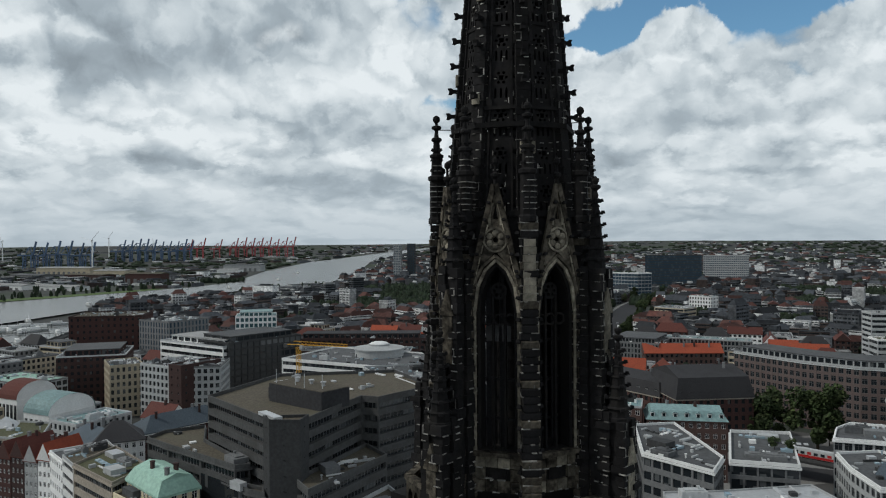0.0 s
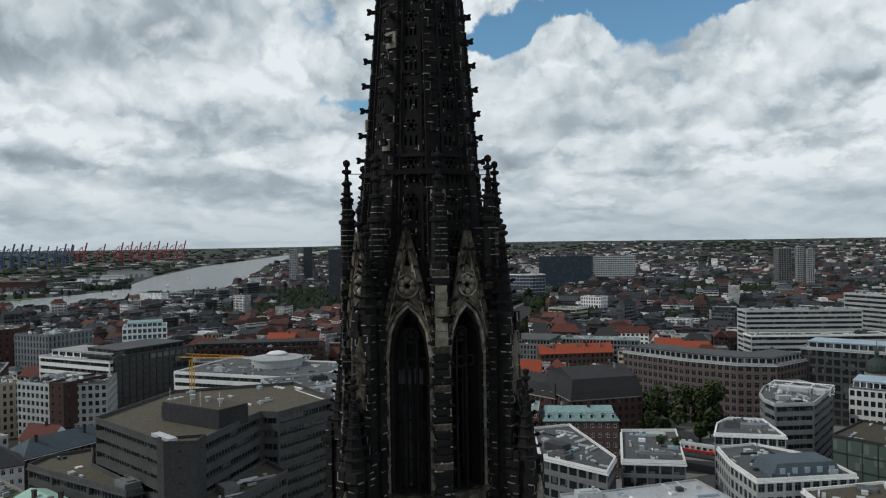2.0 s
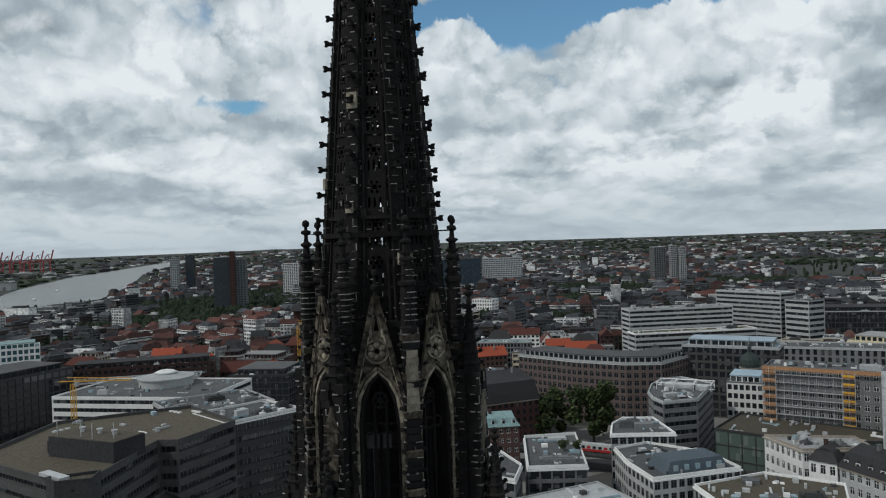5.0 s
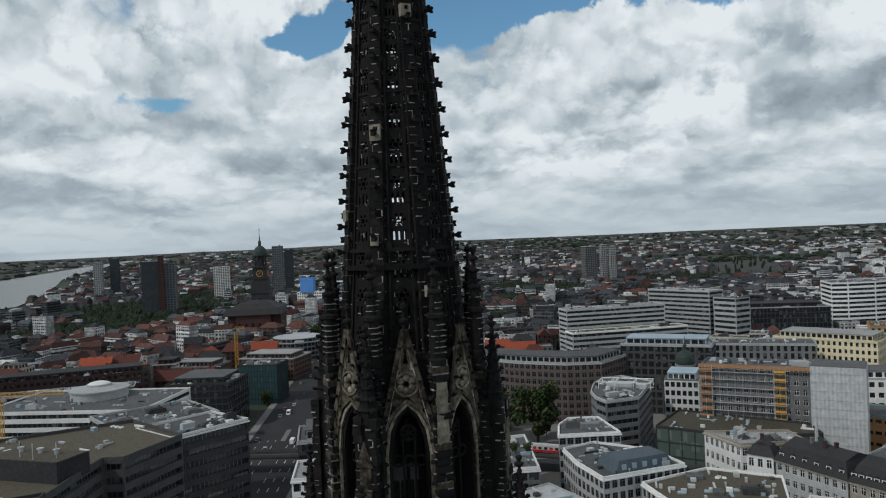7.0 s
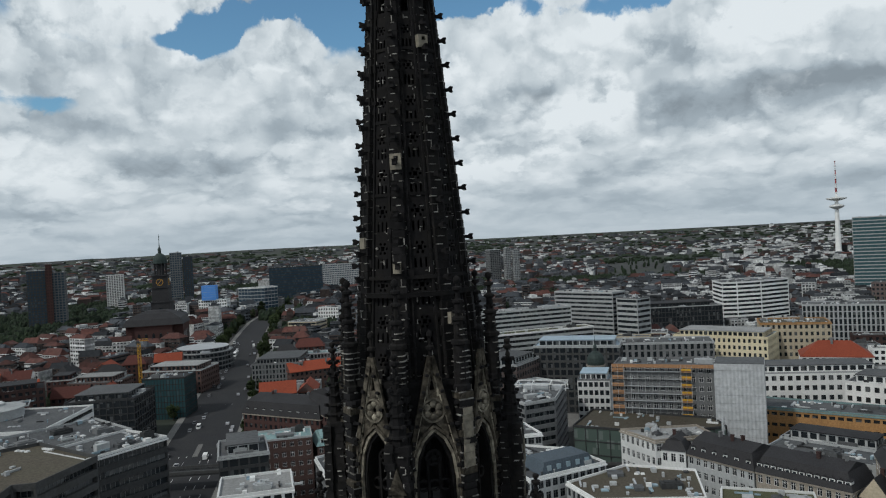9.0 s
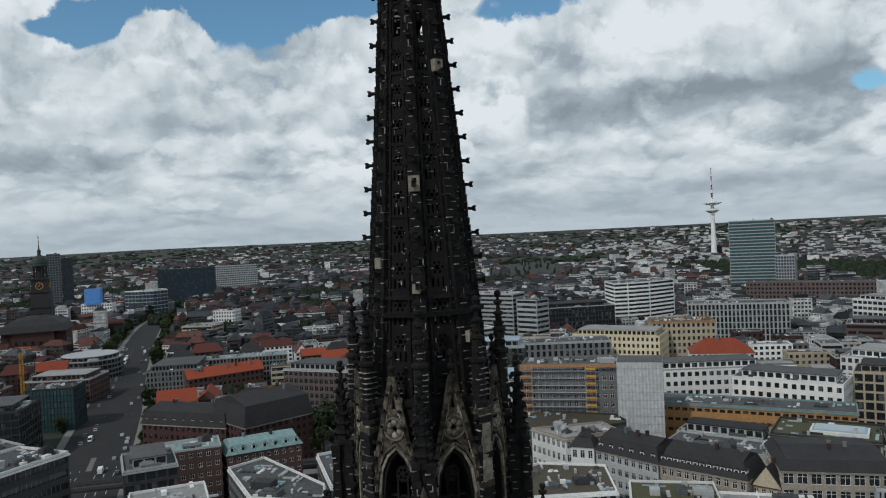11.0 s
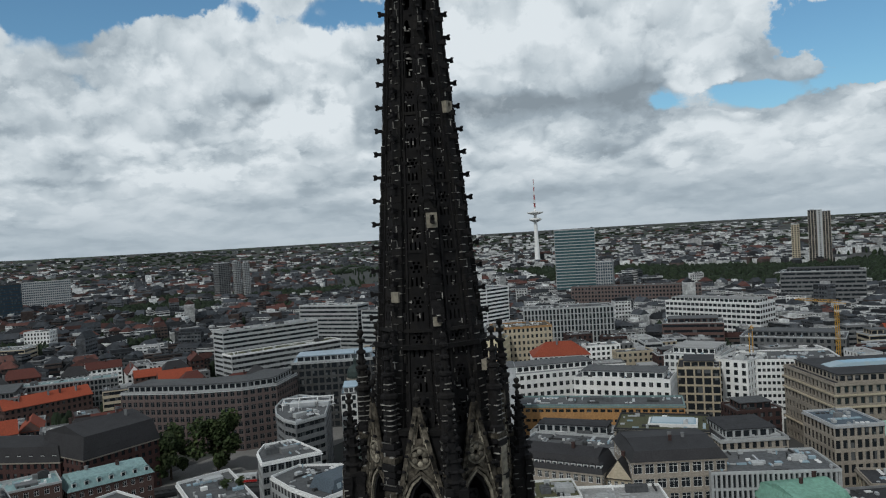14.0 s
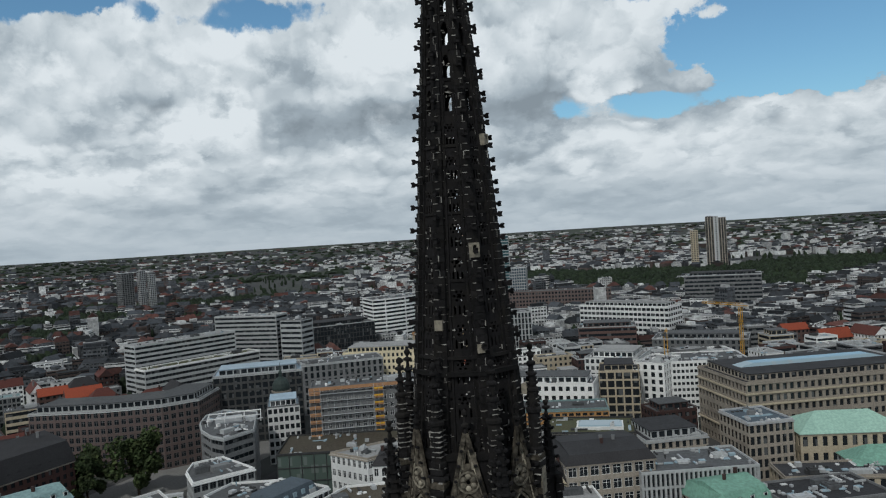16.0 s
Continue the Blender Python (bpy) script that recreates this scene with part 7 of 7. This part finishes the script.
rng = random.Random(77)
PLAIN = (("plain office block with a flat grey roof", LIGHT, FLAT, "flat"), ("grey office block with a flat roof", GREY, FLAT_LIGHT, "flat"), ("white office block with a pale flat roof", WHITE, FLAT_LIGHT, "flat"),
         ("brick block with a dark flat roof", BRICK, FLAT_DARK, "flat"), ("sandstone block with a flat roof", SAND, FLAT, "flat"), ("dark brick block with a grey flat roof", BRICK_DARK, FLAT, "flat"))
HOMES = (("white house with a red tiled roof", WHITE, TILE_RED, "gable"), ("brick house with a red tiled roof", BRICK, TILE_RED, "hip"), ("brick house with an orange tiled roof", BRICK_ROSE, TILE, "gable"),
         ("grey house with a slate roof", LIGHT, SLATE, "hip"), ("cream house with a dark mansard roof", CREAM, SLATE, "mansard"), ("dark brick house with a brown roof", BRICK_DARK, TILE_RED, "gable"))


def ordinary(x, y, angle, w, d, h, style):
    label, wall, roof, top = style
    z = ground_z(x, y)
    u = Vector((math.cos(radians(angle)), math.sin(radians(angle))))
    v = Vector((-u.y, u.x))
    p = Vector((x, y)) - u * w / 2 - v * d / 2
    n = max(3, round(h / 3.4))
    building("city_house", label, "house", R(p.x, p.y, w, angle, d), h, n, wall, GLASS, roof, top, bay=rng.uniform(2.9, 3.9), pier=rng.choice((0.4, 0.5, 0.3)) if rng.random() < 0.75 else 0.0,
             band=rng.uniform(0.4, 0.52), base=z - 0.6, units=1 if top == "flat" else rng.randint(0, 1), rows=False, ridge=rng.uniform(4, 6.5),
             setback=3.0 if top == "flat" and rng.random() < 0.3 and min(w, d) > 14 else 0.0, group="city houses")


count = 0
heroes = list(SITES)
step = 25
for gx in range(-24, 4):
    for gy in range(-18, 24):
        x, y = gx * step + rng.uniform(-5, 5), gy * step + rng.uniform(-5, 5)
        r = math.hypot(x, y)
        az = math.degrees(math.atan2(x, y)) % 360
        if not (290 < r < 560) or not (232 < az or az < 6):
            continue
        if river_gap(x, y) < 25 or road_gap(x, y) < 20 or in_park(x, y):
            continue
        if any(math.hypot(x - a, y - b) < c + 11 for a, b, c in heroes):
            continue
        north = az > 312 or az < 10
        west = 262 < az < 312
        angle = (40 if north else 68 if west else 60) + rng.choice((0, 0, 90)) + rng.uniform(-5, 5)
        if r < 430:
            h = rng.uniform(13, 19)
        else:
            h = rng.uniform(15, 24)
        if west and r > 440 or (not north and rng.random() < 0.25):
            style = rng.choice(HOMES if rng.random() < 0.72 else PLAIN)
            h = min(h, 16)
        else:
            style = rng.choice(PLAIN if rng.random() < 0.8 else HOMES)
            if north and rng.random() < 0.35:
                style = PLAIN[2] if rng.random() < 0.6 else PLAIN[4]
        w, d = rng.uniform(15, 24), rng.uniform(11, 17)
        if style[3] != "flat":
            d = rng.uniform(9, 12)
        ordinary(x, y, angle, w, d, h, style)
        count += 1

# far quarters: too many and too small to tell apart one by one
FAR_WALL = surface("far_house_walls", (0.066, 0.071, 0.079), 0.9, 0.25, 0.45, 0.0, (0.09, 0.09, 0.09), 0.4, by_object=0.0, by_island=0.7, stain=0.5)
FAR_WHITE = surface("far_pale_walls", (0.55, 0.555, 0.55), 0.9, 0.25, 0.35, 0.0, (0.25, 0.25, 0.25), 0.4, by_object=0.0, by_island=0.4, stain=0.5)
FAR_ROOF = surface("far_red_roofs", (0.080, 0.034, 0.028), 0.9, 0.3, 0.3, 0.0, (0.07, 0.05, 0.045), 0.05, by_object=0.0, by_island=0.6, stain=0.5)
FAR_GREY = surface("far_grey_roofs", (0.040, 0.045, 0.052), 0.9, 0.3, 0.3, 0.0, (0.06, 0.06, 0.065), 0.05, by_object=0.0, by_island=0.7, stain=0.5)


def far_houses(name, label, r0, r1, step, h0, h1, size, storeys=False):
    g = Geo()
    n = int(r1 / step) + 1
    taken = [(a, b, c) for a, b, c in SITES if math.hypot(a, b) > r0 - 60]
    for i in range(-n, 12):
        for j in range(-n, n):
            x, y = (i + rng.uniform(-0.35, 0.35)) * step, (j + rng.uniform(-0.35, 0.35)) * step
            r = math.hypot(x, y)
            if not (r0 < r < r1):
                continue
            az = math.degrees(math.atan2(x, y)) % 360
            if not (228 < az or az < 12) or river_gap(x, y) < 25 or in_park(x, y) or (storeys and road_gap(x, y) < 12):
                continue
            wet = az < 262 and r > 1100
            if wet and rng.random() < 0.72:
                continue
            if r > 1300 and noise.noise((x * 0.0022, y * 0.0022, 1.7)) > 0.3:
                continue
            if any(math.hypot(x - a, y - b) < c + size * 0.35 for a, b, c in taken):
                continue
            z = ground_z(x, y) - 1
            h = rng.uniform(h0, h1) * (0.6 if wet else 1.0)
            if rng.random() < 0.04:
                h *= rng.uniform(1.3, 2.2)
            w, d = size * rng.uniform(0.6, 1.5) * (2.0 if wet else 1), size * rng.uniform(0.4, 0.8) * (2.0 if wet else 1)
            m = pose(x, y, z, 0, 0, rng.choice((35, 125, 65, 155)) + rng.uniform(-10, 10))
            north = az > 318 or az < 12
            tone = 1 if rng.random() < (0.55 if north else 0.26) else 5 if rng.random() < 0.35 else 0
            flat = rng.random() < (0.7 if north else 0.5) or wet
            old = 262 < az < 288 and r < 820
            if old:
                flat, tone = rng.random() < 0.12, 1 if rng.random() < 0.6 else 5
            g.slot = tone
            if storeys:
                c = max(2, round(h / 3.4))
                f = h / c
                bays = max(2, round(w / 3.2))
                g.slot = 4
                g.box(-w / 2 + 0.25, w / 2 - 0.25, -d / 2 + 0.25, d / 2 - 0.25, 0, h - 0.2, m)
                g.slot = tone
                for q in range(c):
                    g.box(-w / 2, w / 2, -d / 2, d / 2, q * f, q * f + f * 0.5, m)
                g.box(-w / 2, w / 2, -d / 2, d / 2, h - f * 0.22, h, m)
                if r < 1100 and rng.random() < 0.75:
                    for q in range(bays + 1):
                        u = -w / 2 + (w - 0.9) * q / bays
                        g.box(u, u + 0.9, -d / 2 + 0.03, d / 2 - 0.03, f * 0.5, h - f * 0.22, m)
            else:
                g.box(-w / 2, w / 2, -d / 2, d / 2, 0, h, m)
            if not flat:
                g.slot = 2 if rng.random() < (0.3 if north else 0.85 if old else 0.36) else 3
                k = rng.uniform(2.5, 5.5)
                e = rng.choice((0.0, 2.0, d * 0.45))
                g.poly([m @ Vector(q) for q in ((-w / 2, -d / 2, h), (w / 2, -d / 2, h), (w / 2, d / 2, h), (-w / 2, d / 2, h), (-w / 2 + e, 0, h + k), (w / 2 - e, 0, h + k))],
                       [(0, 1, 5, 4), (2, 3, 4, 5), (1, 2, 5), (3, 0, 4)])
                if storeys and rng.random() < 0.6:
                    g.slot = 3
                    u = rng.uniform(-0.3, 0.3) * w
                    g.box(u, u + 0.9, -0.4, 0.5, h + k * 0.5, h + k + 1.2, m)
            else:
                g.slot = rng.choice((3, 3, 6, 1)) if north else rng.choice((3, 3, 3, 6))
                g.box(-w / 2 + 0.3, w / 2 - 0.3, -d / 2 + 0.3, d / 2 - 0.3, h, h + 0.35, m)
                g.slot = rng.choice((0, 1, 3))
                if rng.random() < 0.7:
                    g.box(-w * rng.uniform(0.1, 0.4), w * rng.uniform(0.1, 0.4), -d / 5, d / 4, h + 0.3, h + 3, m)
                if storeys:
                    for _ in range(rng.randint(0, 3)):
                        u, v = rng.uniform(-0.4, 0.3) * w, rng.uniform(-0.4, 0.3) * d
                        g.box(u, u + rng.uniform(0.8, 3), v, v + rng.uniform(0.8, 2), h + 0.3, h + rng.uniform(1, 2.2), m)
    return solo(name, g, (FAR_WALL, FAR_WHITE, FAR_ROOF, FAR_GREY, GLASS, FAR_BRICK, FAR_PALE), label, "houses", "stuff")


FAR_BRICK = surface("far_brick_walls", (0.064, 0.050, 0.046), 0.9, 0.25, 0.3, 0.0, (0.06, 0.04, 0.035), 0.4, by_object=0.0, by_island=0.5, stain=0.5)
FAR_PALE = surface("far_pale_roofs", (0.27, 0.27, 0.27), 0.9, 0.3, 0.25, 0.0, (0.16, 0.16, 0.16), 0.05, by_object=0.0, by_island=0.4, stain=0.5)
far_houses("distant_houses", "countless town houses with red, grey and pale roofs", 545, 1250, 19.5, 10, 17, 17, True)
far_houses("faraway_houses", "countless small distant houses with red and grey roofs", 1250, 2100, 27, 10, 18, 19)
far_houses("remote_houses", "countless remote houses and blocks towards the horizon", 2100, 3400, 50, 6, 12, 26)
far_houses("horizon_houses", "pale specks of houses along the horizon", 3400, 4700, 95, 4, 9, 34)


def far_woods(name, label, spots, r_lo, r_hi, tall):
    g = Geo()
    for x, y, s in spots:
        z = ground_z(x, y) - 1
        for _ in range(2):
            a, q = rng.uniform(0, 6.28), rng.uniform(0, 0.5) * s
            cx, cy, cz, r = x + q * math.cos(a), y + q * math.sin(a), z + tall * rng.uniform(0.25, 0.65), s * rng.uniform(0.45, 0.8)
            seg = 6
            prof = ((0.55, -0.9), (1.0, -0.2), (0.85, 0.45), (0.4, 0.9))
            pts = []
            for pr, pz in prof:
                for k in range(seg):
                    t = 6.283 * k / seg + rng.uniform(-0.3, 0.3)
                    rr = r * pr * rng.uniform(0.75, 1.25)
                    pts.append((cx + rr * math.cos(t), cy + rr * math.sin(t), cz + pz * tall * 0.5 * rng.uniform(0.85, 1.15)))
            f = [(j * seg + k, j * seg + (k + 1) % seg, (j + 1) * seg + (k + 1) % seg, (j + 1) * seg + k) for j in range(3) for k in range(seg)]
            f.append(tuple(18 + k for k in range(6)))
            g.poly(pts, f)
    return solo(name, g, LEAF_FAR, label, "trees", "stuff")


spots = [(-1100 - 12 * i + rng.uniform(-8, 8), -718 + 6 * i + rng.uniform(-14, 14), rng.uniform(2.5, 4.5)) for i in range(26)]
spots += [(-1330 - 14 * i, -600 + 5 * i + rng.uniform(-20, 20), 4.5) for i in range(14)] + [(-1640 - rng.uniform(0, 60), -545 + rng.uniform(0, 90), 7) for _ in range(30)]
for px, py, pr in PARKS:
    for _ in range(int(pr * pr / 50)):
        a, q = rng.uniform(0, 6.283), pr * math.sqrt(rng.random())
        spots.append((px + q * math.cos(a), py + q * math.sin(a), rng.uniform(4.5, 8.5)))
for _ in range(3600):
    a, r = radians(rng.uniform(228, 372)), 420 + 1780 * rng.random() ** 1.3
    x, y = r * math.sin(a), r * math.cos(a)
    if river_gap(x, y) > 15 and road_gap(x, y) > 6 and not any(math.hypot(x - sx, y - sy) < sr * 0.9 for sx, sy, sr in SITES):
        spots.append((x, y, rng.uniform(2.5, 5)))
far_woods("park_trees", "dense dark green trees in parks and between houses", spots, 400, 2200, 12)
spots = []
for _ in range(4200):
    a, r = radians(rng.uniform(228, 372)), rng.uniform(2000, 4850)
    x, y = r * math.sin(a), r * math.cos(a)
    if river_gap(x, y) > 25 and (noise.noise((x * 0.0022, y * 0.0022, 1.7)) > 0.0 or rng.random() < 0.45):
        spots.append((x, y, rng.uniform(10, 26)))
far_woods("far_woods", "far dark green woods towards the horizon", spots, 2000, 4850, 10)

# ---------------------------------------------------------------- harbour: gantry cranes, wind turbines, boats


def gantry(paint, label, group):
    c = thing("gantry_crane", label, "crane", pose(0, 0, 0), group)
    for x in (-14, 14):
        for y in (-9, 9):
            part("leg", Geo().beam((x, y, 0), (x * 0.85, y, 46), 3.4), paint, c)
        part("portal_beam", Geo().beam((x * 0.9, -9, 30), (x * 0.9, 9, 30), 3.0), paint, c)
    part("girder", Geo().box(-34, 16, -3.5, 3.5, 44.5, 49), paint, c)
    part("boom", Geo().beam((15, 0, 47), (26, 0, 92), 5.0), paint, c)
    part("frame", Geo().beam((-12, 0, 48), (6, 0, 74), 2.6).beam((12, 0, 48), (6, 0, 74), 2.6).beam((6, 0, 74), (22, 0, 74), 1.6).beam((6, 0, 74), (-30, 0, 48.5), 0.8), paint, c)
    part("machine_house", Geo().box(-20, -8, -4, 4, 48.5, 54), LIGHT, c)
    return c


blue_c = gantry(CRANE_BLUE, "tall blue container gantry crane with raised boom", "blue harbour cranes")
red_c = gantry(CRANE_RED, "tall red container gantry crane with raised boom", "red harbour cranes")
blues = [(-2495 - 14 * i, -1399 + 34 * i) for i in range(6)] + [(-2985 - 12 * i, -1300 + 27 * i) for i in range(10)]
reds = [(-3425 - 10 * i, -960 + 36 * i) for i in range(8)] + [(-3300, -1130), (-3320, -1080), (-3340, -1010)]
for c, spots in ((blue_c, blues), (red_c, reds)):
    for i, (x, y) in enumerate(spots):
        s = rng.uniform(0.92, 1.08)
        m = pose(x, y, ground_z(x, y) - 2, 0, 0, 95 + rng.uniform(-8, 8)) @ Matrix.Diagonal((s, s, s, 1))
        if i:
            o = copy_thing(c, m)
            o.scale = (s, s, s)
        else:
            c.matrix_basis = m


def shed(x, y, length, depth, h, wall, roof, label, angle=100):
    z = ground_z(x, y)
    b = thing("harbour_shed", label, "warehouse", pose(x, y, z, 0, 0, angle), "harbour sheds")
    part("wall", Geo().box(0, length, 0, depth, -1, h), wall, b)
    part("roof", Geo().poly([(-1, -1, h), (length + 1, -1, h), (length + 1, depth + 1, h), (-1, depth + 1, h), (-1, depth / 2, h + 3), (length + 1, depth / 2, h + 3)],
                            [(0, 1, 5, 4), (2, 3, 4, 5), (1, 2, 5), (3, 0, 4), (3, 2, 1, 0)]), roof, b)
    for i in range(int(length / 16)):
        part("gate", Geo().box(4 + i * 16, 12 + i * 16, -0.3, 0.05, 0, h * 0.5), GREY, b)


shed(-2112, -1166, 170, 60, 22, SAND, FLAT_LIGHT, "long sand-coloured harbour shed with a pale roof", 80)
shed(-1933, -1137, 120, 50, 11, GREY, FLAT, "long grey harbour shed with gates", 60)
shed(-1860, -960, 130, 46, 13, BRICK_DARK, FLAT_BROWN, "long dark brick harbour shed", 66)
shed(-1964, -935, 92, 60, 19, SAND, FLAT_LIGHT, "sand-coloured harbour shed with a pale roof", 80)
shed(-1644, -714, 86, 36, 22, BRICK, FLAT_BROWN, "old red brick harbour warehouse", 80)
shed(-1480, -960, 150, 40, 9, WHITE, FLAT_LIGHT, "low white harbour shed with a pale roof", 66)
shed(-1420, -800, 110, 36, 8, WHITE, FLAT_LIGHT, "low white harbour shed with gates", 66)
shed(-2330, -690, 120, 50, 20, LIGHT, FLAT, "pale dockside shed with a grey roof", 84)
shed(-1990, -610, 60, 40, 18, WHITE, FLAT_LIGHT, "white dockside tank shed", 84)
line = ((-1090, -700, 26), (-1190, -640, 24), (-1290, -590, 22), (-1390, -545, 16))
solo("river_bank", ribbon(densify(line, 40), 1.6, 1), GRASS, "green grassy river bank", "grass", "structure")
def turbine(x, y, h, yaw):
    t = thing("wind_turbine", "white wind turbine with three blades", "wind turbine", pose(x, y, ground_z(x, y) - 1, 0, 0, yaw), "wind turbines")
    part("tower", Geo().lathe([(2.4, 0), (1.3, h)], 12), WHITE, t)
    part("nacelle", Geo().box(-2, 2, -4, 3, h - 1.5, h + 2), WHITE, t)
    for k in range(3):
        a = radians(90 + 120 * k + yaw)
        part("blade", Geo().beam((0, -4.2, h), (math.cos(a) * h * 0.42, -4.2, h + math.sin(a) * h * 0.42), 1.6, 0.5), WHITE, t)


turbine(-2311, -1097, 100, 75)
for x, y, h in ((-2900, -1830, 80), (-3000, -1780, 80), (-3300, -1480, 90), (-3050, -1180, 75)):
    turbine(x, y, h, rng.uniform(40, 110))


def boat(length):
    b = thing("boat", "moored white harbour boat with a small cabin", "boat", pose(0, 0, 0), "boats in the harbour")
    n = length / 2
    part("hull", Geo().poly([(-n, -2, 0), (n * 0.6, -2, 0), (n, 0, 0), (n * 0.6, 2, 0), (-n, 2, 0), (-n, -2.3, 2), (n * 0.65, -2.3, 2), (n * 1.1, 0, 2.4), (n * 0.65, 2.3, 2), (-n, 2.3, 2)],
                            [(4, 3, 2, 1, 0), (5, 6, 7, 8, 9), (0, 1, 6, 5), (1, 2, 7, 6), (2, 3, 8, 7), (3, 4, 9, 8), (4, 0, 5, 9)]), LIGHT, b)
    part("cabin", Geo().box(-n * 0.7, n * 0.3, -1.6, 1.6, 2, 4.4), WHITE, b)
    part("mast", Geo().beam((0, 0, 4.4), (0, 0, 9), 0.2), METAL, b)
    return b


b0 = boat(22)
spots = [(-600 - 22 * i + rng.uniform(-5, 5), -345 - 11 * i + rng.uniform(-45, 45)) for i in range(9)] + [(-690 + rng.uniform(-40, 40), -430 + rng.uniform(-40, 40)) for _ in range(8)]
spots += [(-1010, -500), (-1180, -480), (-1400, -410), (-1700, -380), (-2100, -410)]
for i, (x, y) in enumerate(spots):
    m = pose(x, y, ground_z(x, y) + (1.9 if math.hypot(x, y) > 430 else 0.9), 0, 0, rng.choice((30, 35, 120)) + rng.uniform(-8, 8))
    if i:
        copy_thing(b0, m)
    else:
        b0.matrix_basis = m
for i in range(4):
    p = thing("jetty", "long grey floating jetty in the harbour", "jetty", pose(-560 - 55 * i, -350 - 26 * i, 1.6, 0, 0, -60), "jetties")
    part("deck", Geo().box(-45, 45, -1.6, 1.6, 0, 0.7), LIGHT, p)
    for k in range(5):
        part("pile", Geo().lathe([(0.3, -1.5), (0.3, 3.5)], 6, pose(-40 + 20 * k, 1.9, 0)), IRON, p)


def tower_crane(x, y, h, yaw, jib):
    c = thing("tower_crane", "yellow tower crane over the roofs", "crane", pose(x, y, 0, 0, 0, yaw), "tower cranes")
    g = Geo()
    for sx in (-0.8, 0.8):
        for sy in (-0.8, 0.8):
            g.beam((sx, sy, 0), (sx, sy, h), 0.22)
    for k in range(int(h / 2)):
        s = 0.8 if k % 2 else -0.8
        g.beam((-s, -0.8, 2 * k), (s, -0.8, 2 * k + 2), 0.14).beam((-s, 0.8, 2 * k), (s, 0.8, 2 * k + 2), 0.14)
    part("mast", g, CRANE_YELLOW, c)
    g = Geo()
    g.beam((-jib * 0.3, -0.6, h + 1), (jib, -0.6, h + 1), 0.25).beam((-jib * 0.3, 0.6, h + 1), (jib, 0.6, h + 1), 0.25).beam((-jib * 0.1, 0, h + 2.6), (jib, 0, h + 2.0), 0.22)
    for k in range(int(jib / 2)):
        g.beam((2 * k, -0.6, h + 1), (2 * k + 1, 0, h + 2.4), 0.12).beam((2 * k + 1, 0, h + 2.4), (2 * k + 2, 0.6, h + 1), 0.12)
    part("jib", g, CRANE_YELLOW, c)
    part("counterweight", Geo().box(-jib * 0.3, -jib * 0.3 + 2, -0.8, 0.8, h - 0.6, h + 1.2), CONCRETE, c)
    part("cab", Geo().box(0.9, 2.4, -0.8, 0.8, h - 1.2, h + 0.8), LIGHT, c)


tower_crane(-308, -72, 38, 70, 26)
tower_crane(-88, 358, 42, 100, 8)
tower_crane(-70, 470, 44, 150, 32)
tower_crane(-460, 40, 42, 100, 6)
